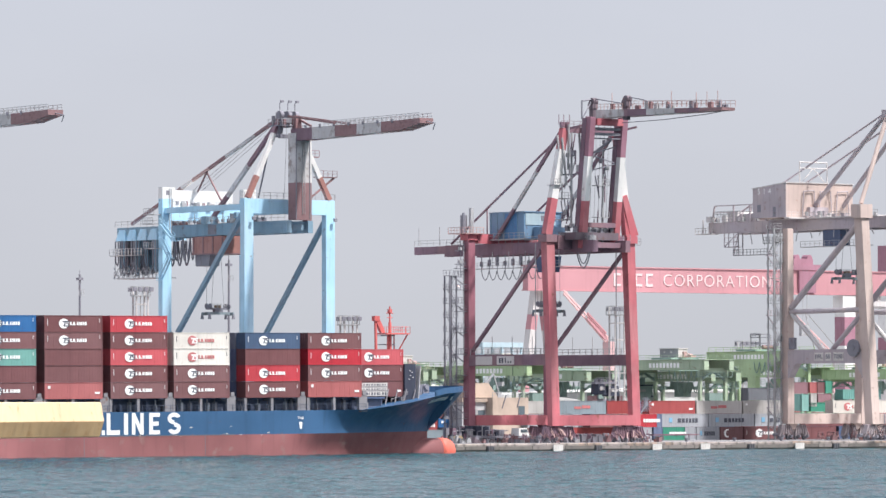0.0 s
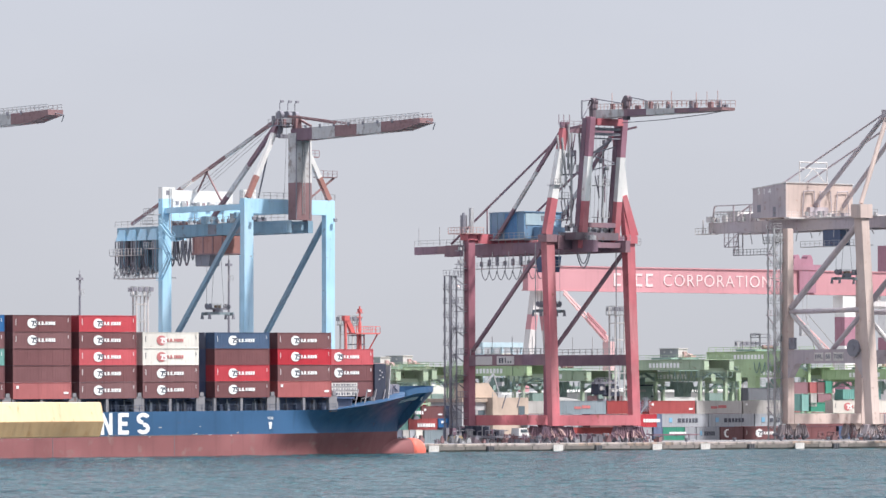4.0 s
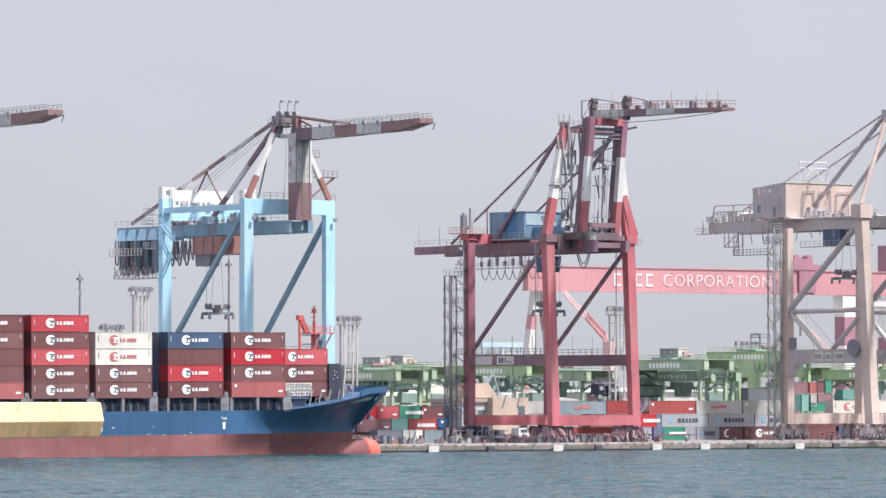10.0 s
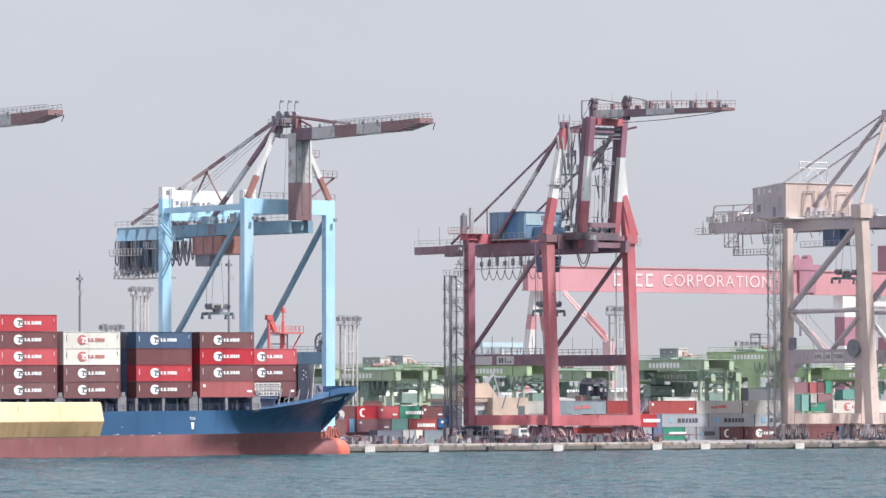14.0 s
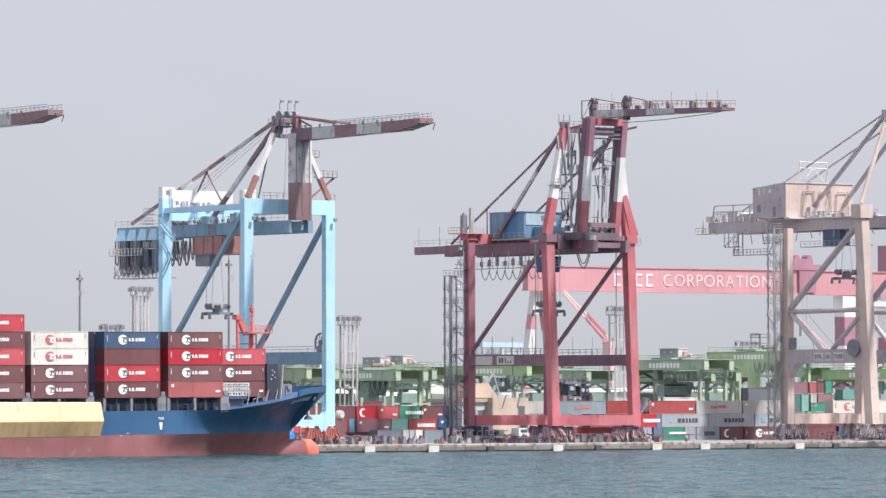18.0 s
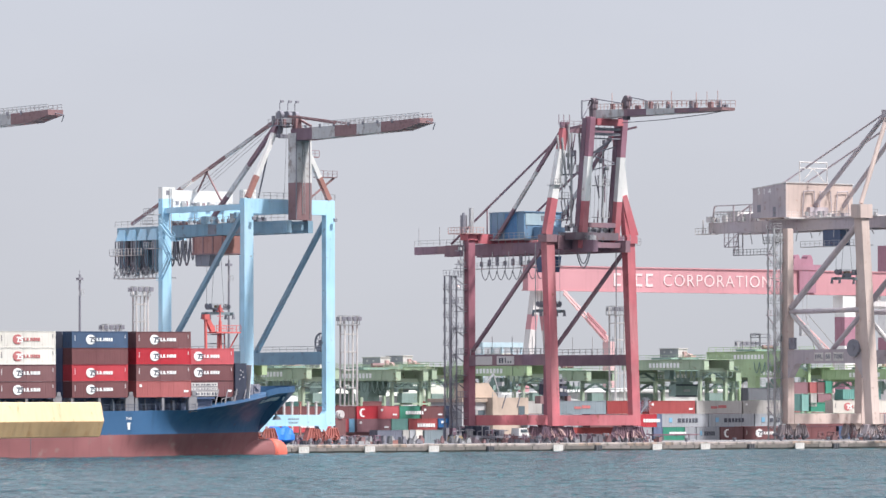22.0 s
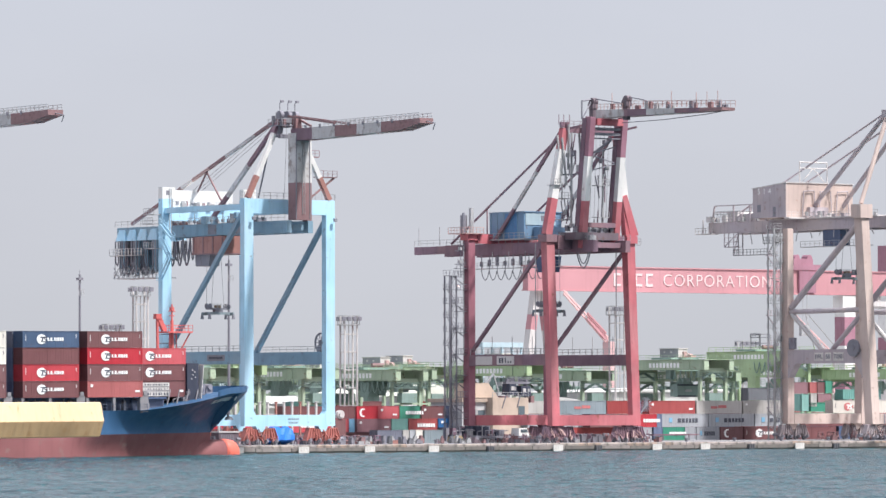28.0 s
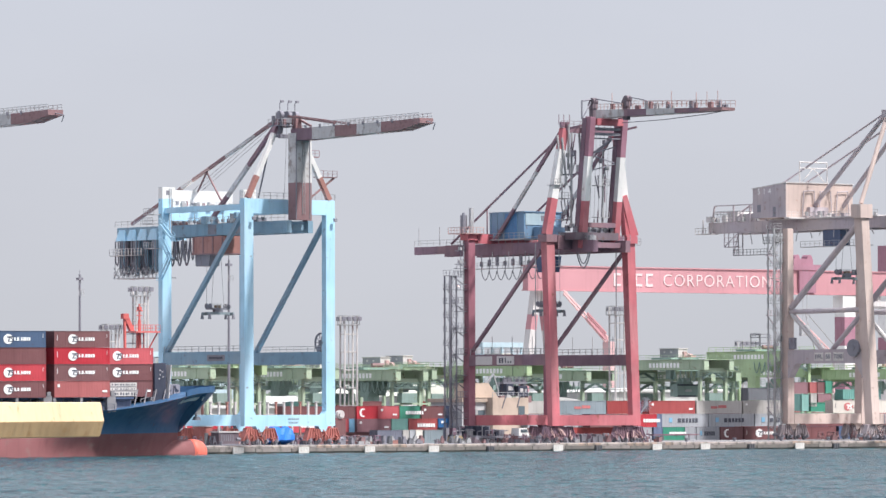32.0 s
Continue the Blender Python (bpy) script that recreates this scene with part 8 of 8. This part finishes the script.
def clutter():
    rnd = random.Random(17)
    truck(-26.6, 20, WHITE, None, "white terminal tractor parked under the red crane")
    truck(-24.0, 40, STEEL, (DARK, 0.8), "grey terminal truck with a low dark load on the apron")
    t = thing("tow_tractor", -39.2, 18.5, 1.5, "low dull yellow tow tractor on the quay apron", "tractor")
    part("body", Shape().hexa([(-41.0, 17.8, 1.9), (-37.5, 17.8, 1.9), (-37.5, 19.2, 1.9), (-41.0, 19.2, 1.9), (-40.8, 17.9, 2.7), (-38.6, 17.9, 2.9), (-38.6, 19.1, 2.9), (-40.8, 19.1, 2.7)]), YELLOW, t)
    part("seat", Shape().box(-38.9, -38.2, 18.2, 18.8, 2.7, 3.3), DARK, t)
    for x in (-40.4, -38.2):
        for y in (17.75, 19.0):
            part("tyre", Shape().tube((x, y, 1.95), (x, y + 0.25, 1.95), 0.45, 12), DARKER, t)
    sk = thing("machinery_skid", -31.0, 24, 1.5, "dark steel machinery skid with boxes and pipes on the apron", "machinery")
    part("skid_base", Shape().box(-38.5, -23.5, 22.6, 25.4, 1.5, 1.9), DARK, sk)
    for k in range(22):
        x, w, hgt = -38.0 + k * 0.64, rnd.uniform(0.25, 0.75), rnd.uniform(0.9, 2.9)
        part("skid_box", Shape().box(x - w, x + w, 22.8 + rnd.random(), 25.2, 1.9, 1.9 + hgt), (STOREDARK, DARK, STOREDARK, MAROONSHADE, STEEL)[k % 5], sk)
    for k in range(7):
        x = -37.0 + k * 2.0
        part("skid_pipe", Shape().line([(x, 22.5, 1.9), (x, 22.5, 3.6 + 0.2 * (k % 3)), (x + 1.4, 22.5, 3.8)], 0.1, 5), DARK, sk)
    s = Shape()
    pts = []
    for k in range(9):
        x = -2.5 + k * 0.62
        hgt = 3.1 + rnd.uniform(-0.35, 0.3) - (0.5 if k in (0, 8) else 0)
        pts.append([(x, -1.25 + rnd.uniform(-0.12, 0.12), 0.9), (x, -1.1 + rnd.uniform(-0.2, 0.2), hgt * 0.6), (x + rnd.uniform(-0.1, 0.1), -0.7, hgt), (x, 0.7, hgt * rnd.uniform(0.95, 1.05)), (x, 1.2, hgt * 0.5), (x, 1.3, 0.0)])
    s.loft(pts)
    t = new("covered_heap", s.mesh("covered_heap", TARP))
    t.matrix_world = at(-85.6, 12.0, 1.5)
    tagged(t, "crumpled bright blue tarpaulin over a heap below the crane", "tarpaulin")
    t = thing("generator_set", -97.0, 13, 1.5, "dark oily generator box with a pale canopy on the apron", "generator")
    part("housing", Shape().box(-99.3, -94.9, 12, 14.4, 1.7, 3.75), SHEAVE, t)
    part("canopy", Shape().box(-99.5, -94.7, 11.85, 14.55, 3.75, 4.0), PALEGREY, t)
    part("skid", Shape().box(-99.5, -94.7, 11.9, 14.5, 1.5, 1.72), DARK, t)
    part("exhaust", Shape().tube((-98.2, 13, 4.0), (-98.2, 13, 4.8), 0.15, 8), DARK, t)
    parts("louvre", [Shape().box(-98.8 + n * 0.5, -98.6 + n * 0.5, 11.95, 12.0, 2.2, 3.4) for n in range(6)], DARK, t)
    t = thing("tool_cabin", -99.8, 16, 1.5, "narrow rust-red tool cabin on the apron", "cabin")
    part("wall", Shape().box(-101.2, -98.6, 15, 17.2, 1.5, 4.8), BOGIERED, t)
    part("roof", Shape().box(-101.35, -98.45, 14.85, 17.35, 4.8, 4.95), STEEL, t)
    part("door", Shape().box(-100.4, -99.5, 14.95, 15.0, 1.6, 3.7), BOX_MAT["slate"], t)
    # low gear: bollards, crates, barrels, stands
    me_b = Shape().tube((0, 0, 0), (0, 0, 0.5), 0.28, 10).tube((0, 0, 0.5), (0, 0, 0.7), 0.42, 10).mesh("bollard", DARK)
    for k in range(-9, 6):
        ob = new("bollard", me_b)
        ob.matrix_world = at(k * 12.2 + 3.0, 1.1, 1.6)
        tagged(ob, "short black iron mooring bollard on the quay edge", "bollard", "bollards along the quay")
    cm = [Shape().box(-0.55, 0.55, -0.4, 0.4, 0, h * 0.7).box(-0.6, 0.6, -0.45, 0.45, h * 0.7 - 0.08, h * 0.7).mesh("crate", mt) for h, mt in ((1.6, BROWNRED), (0.8, STEEL), (1.9, DARK), (1.0, BROWNRED), (1.4, DARK), (1.2, ORANGE))]
    words = ("rust-red", "grey", "dark", "rust-red", "dark", "orange-brown")
    for k in range(230):
        u = rnd.choice((rnd.uniform(-125, -59), rnd.uniform(-76, -59), rnd.uniform(-30, 4), rnd.uniform(-29, -8))) if k % 8 else rnd.uniform(56, 80)
        i = rnd.randrange(6)
        ob = new("equipment_crate", cm[i])
        ob.matrix_world = at(u, rnd.uniform(8.5, 26), 1.5, rnd.uniform(-25, 25)) @ Matrix.Diagonal((rnd.uniform(0.6, 1.2), rnd.uniform(0.6, 1.2), rnd.uniform(0.5, 1.2), 1))
        tagged(ob, f"{words[i]} steel equipment crate on the quay apron", "crate", "crates on the apron")
    gm = [Shape().box(-0.8, 0.8, -0.5, 0.5, 0.15, 1.0).box(-0.5, 0.3, -0.4, 0.4, 1.0, 1.5).tube((-0.5, -0.55, 0.3), (-0.5, 0.55, 0.3), 0.3, 10).tube((0.5, -0.55, 0.3), (0.5, 0.55, 0.3), 0.3, 10).mesh("equipment_cart", mt) for mt in (DARK, SHEAVE, BOX_MAT["slate"], STEEL, BROWNRED)]
    for k in range(60):
        u = rnd.uniform(-74, -36) if k % 3 else rnd.uniform(-34, 4)
        i = rnd.randrange(5) if k % 7 else 3
        ob = new("equipment_cart", gm[i])
        ob.matrix_world = at(u, rnd.uniform(10, 19), 1.5, rnd.uniform(-30, 30)) @ Matrix.Diagonal((rnd.uniform(0.35, 0.9), 0.7, rnd.uniform(0.35, 1.0), 1))
        tagged(ob, ("dark", "dark brown", "slate", "grey", "rust-red")[i] + " wheeled equipment cart on the quay apron", "cart", "carts on the apron")
    st = []
    for mt in (BROWNRED, MAROONSHADE, DARK):
        s = Shape()
        for x in (-0.8, 0.8):
            s.beam((x, -0.4, 0), (x * 0.7, 0, 1.6), 0.12)
            s.beam((x, 0.4, 0), (x * 0.7, 0, 1.6), 0.12)
        s.beam((-0.8, 0, 1.55), (0.8, 0, 1.55), 0.16)
        s.box(-0.7, 0.7, -0.25, 0.25, 0.6, 0.85)
        st.append(s.mesh("work_stand", mt))
    for k in range(120):
        u = rnd.choice((rnd.uniform(-125, -60), rnd.uniform(-30, 2))) if k % 6 else rnd.uniform(56, 80)
        ob = new("work_stand", st[k % 3])
        ob.matrix_world = at(u, rnd.uniform(7.5, 27), 1.5, rnd.uniform(0, 90))
        tagged(ob, ("rust-red", "maroon", "dark")[k % 3] + " steel trestle stand on the quay apron", "stand", "stands on the apron")
    # flat trailers parked in a line
    s = Shape().box(-6.1, 6.1, -0.5, 0.5, 1.0, 1.3).box(-6.1, 6.1, -1.2, -1.0, 1.15, 1.3).box(-6.1, 6.1, 1.0, 1.2, 1.15, 1.3)
    for x in (-6, -3, 0, 3, 5.9):
        s.box(x - 0.1, x + 0.1, -1.2, 1.2, 1.1, 1.3)
    frames = [s.mesh("trailer_frame", mt) for mt in (MAROONSHADE, DARK, BROWNRED)]
    tyre = Shape().tube((0, -1.2, 0.5), (0, -0.85, 0.5), 0.5, 12).mesh("tyre", DARKER)
    leg = Shape().box(3.4, 3.6, -0.9, -0.7, 0, 1.0).mesh("landing_leg", DARK)
    for k in range(13):
        t = thing("flat_trailer", -124 + k * 12.9, 37.0 + (k % 2) * 3.5, 1.5, ("maroon", "dark", "rust-red")[k % 3] + " flat container trailer parked on the apron", "trailer", "trailers on the apron")
        for nm, me, dx in (("trailer_frame", frames[k % 3], 0), ("tyre", tyre, -5.2), ("tyre", tyre, -3.9), ("landing_leg", leg, 0)):
            ob = new(nm, me)
            ob.parent = t
            ob.matrix_local = pose(dx, 0, 0)
    # row of white and red barrier posts behind the blue crane
    bp = [Shape().box(-0.18, 0.18, -0.18, 0.18, 0, 7.7).box(-0.3, 0.3, -0.3, 0.3, 7.7, 7.85).mesh("barrier_post", mt) for mt in (PALEGREY, ORANGE)]
    for k in range(24):
        ob = new("barrier_post", bp[k % 3 == 1])
        ob.matrix_world = at(-96 + k * 1.9, 40, 1.5)
        tagged(ob, ("pale grey", "orange-red")[k % 3 == 1] + " upright cell guide post on the apron", "post", "cell guide posts")


def near_rail():
    """Cream concrete rail end beside the camera, running obliquely towards it."""
    d = 60.0
    r = thing("concrete_railing", 0, 0, 0, "cream painted concrete rail end, stained and painted in shade below", "railing", m=pose(-3.785, d, 0, 0, 0, 69))
    zt, zm, zb = 8.925, 8.717, 8.536
    ring = lambda x, k: [(x, 0.2 + (y - 0.2) * k, zm + (z - zm) * k) for y, z in ((-0.0, zm), (0.036, zt - 0.01), (0.05, zt), (0.33, zt), (0.40, zm), (0.33, zb), (0.06, zb), (0.048, zb + 0.012))]
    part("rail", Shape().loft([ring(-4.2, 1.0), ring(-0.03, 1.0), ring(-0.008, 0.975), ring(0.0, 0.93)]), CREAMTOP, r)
    # slab over the lower bevel: its darker paint holds both stain and shade
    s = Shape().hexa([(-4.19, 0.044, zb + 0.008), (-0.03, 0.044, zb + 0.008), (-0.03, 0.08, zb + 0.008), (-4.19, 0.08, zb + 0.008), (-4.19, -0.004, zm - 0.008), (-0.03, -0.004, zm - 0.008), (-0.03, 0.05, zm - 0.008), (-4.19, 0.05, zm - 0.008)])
    part("lower_face", s, CREAMSHADEDIRT, r, "brown-stained lower face with shade in its colour")
    part("post", Shape().hexa([(-3.4, 0.05, 0), (-3.1, 0.05, 0), (-3.1, 0.35, 0), (-3.4, 0.35, 0), (-3.38, 0.08, zb + 0.02), (-3.12, 0.08, zb + 0.02), (-3.12, 0.32, zb + 0.02), (-3.38, 0.32, zb + 0.02)]), CREAMTOP, r)
    part("post_footing", Shape().box(-3.9, -2.6, -0.4, 0.9, -3.0, 0.6), CONCRETE, r)


build_setting()
build_ship()
blue = blue_crane()
red_crane()
grey_crane()
twin = copy_thing(blue, at(-88.95 - 78.3, 17, 1.5))
for ob in twin.children:
    if ob.name.startswith("outer_boom"):
        ob.location.z -= 1.1
yard_stacks()
yard_gantries()
container_handler()
for u, v, top, w in ((-75.6, 70, 31.4, 2.3), (-25.3, 70, 26.2, 2.6), (45.0, 70, 28.8, 3.3), (-82.4, 70, 24.1, 2.4), (160.2, 160, 23.2, 3.2)):
    light_tower(u, v, top, w)
lamp_pole(-89.7, 70, 33.7)
lamp_pole(-54.6, 70, 36.9)
buildings()
shipyard_gantry()
clutter()
near_rail()
motions()
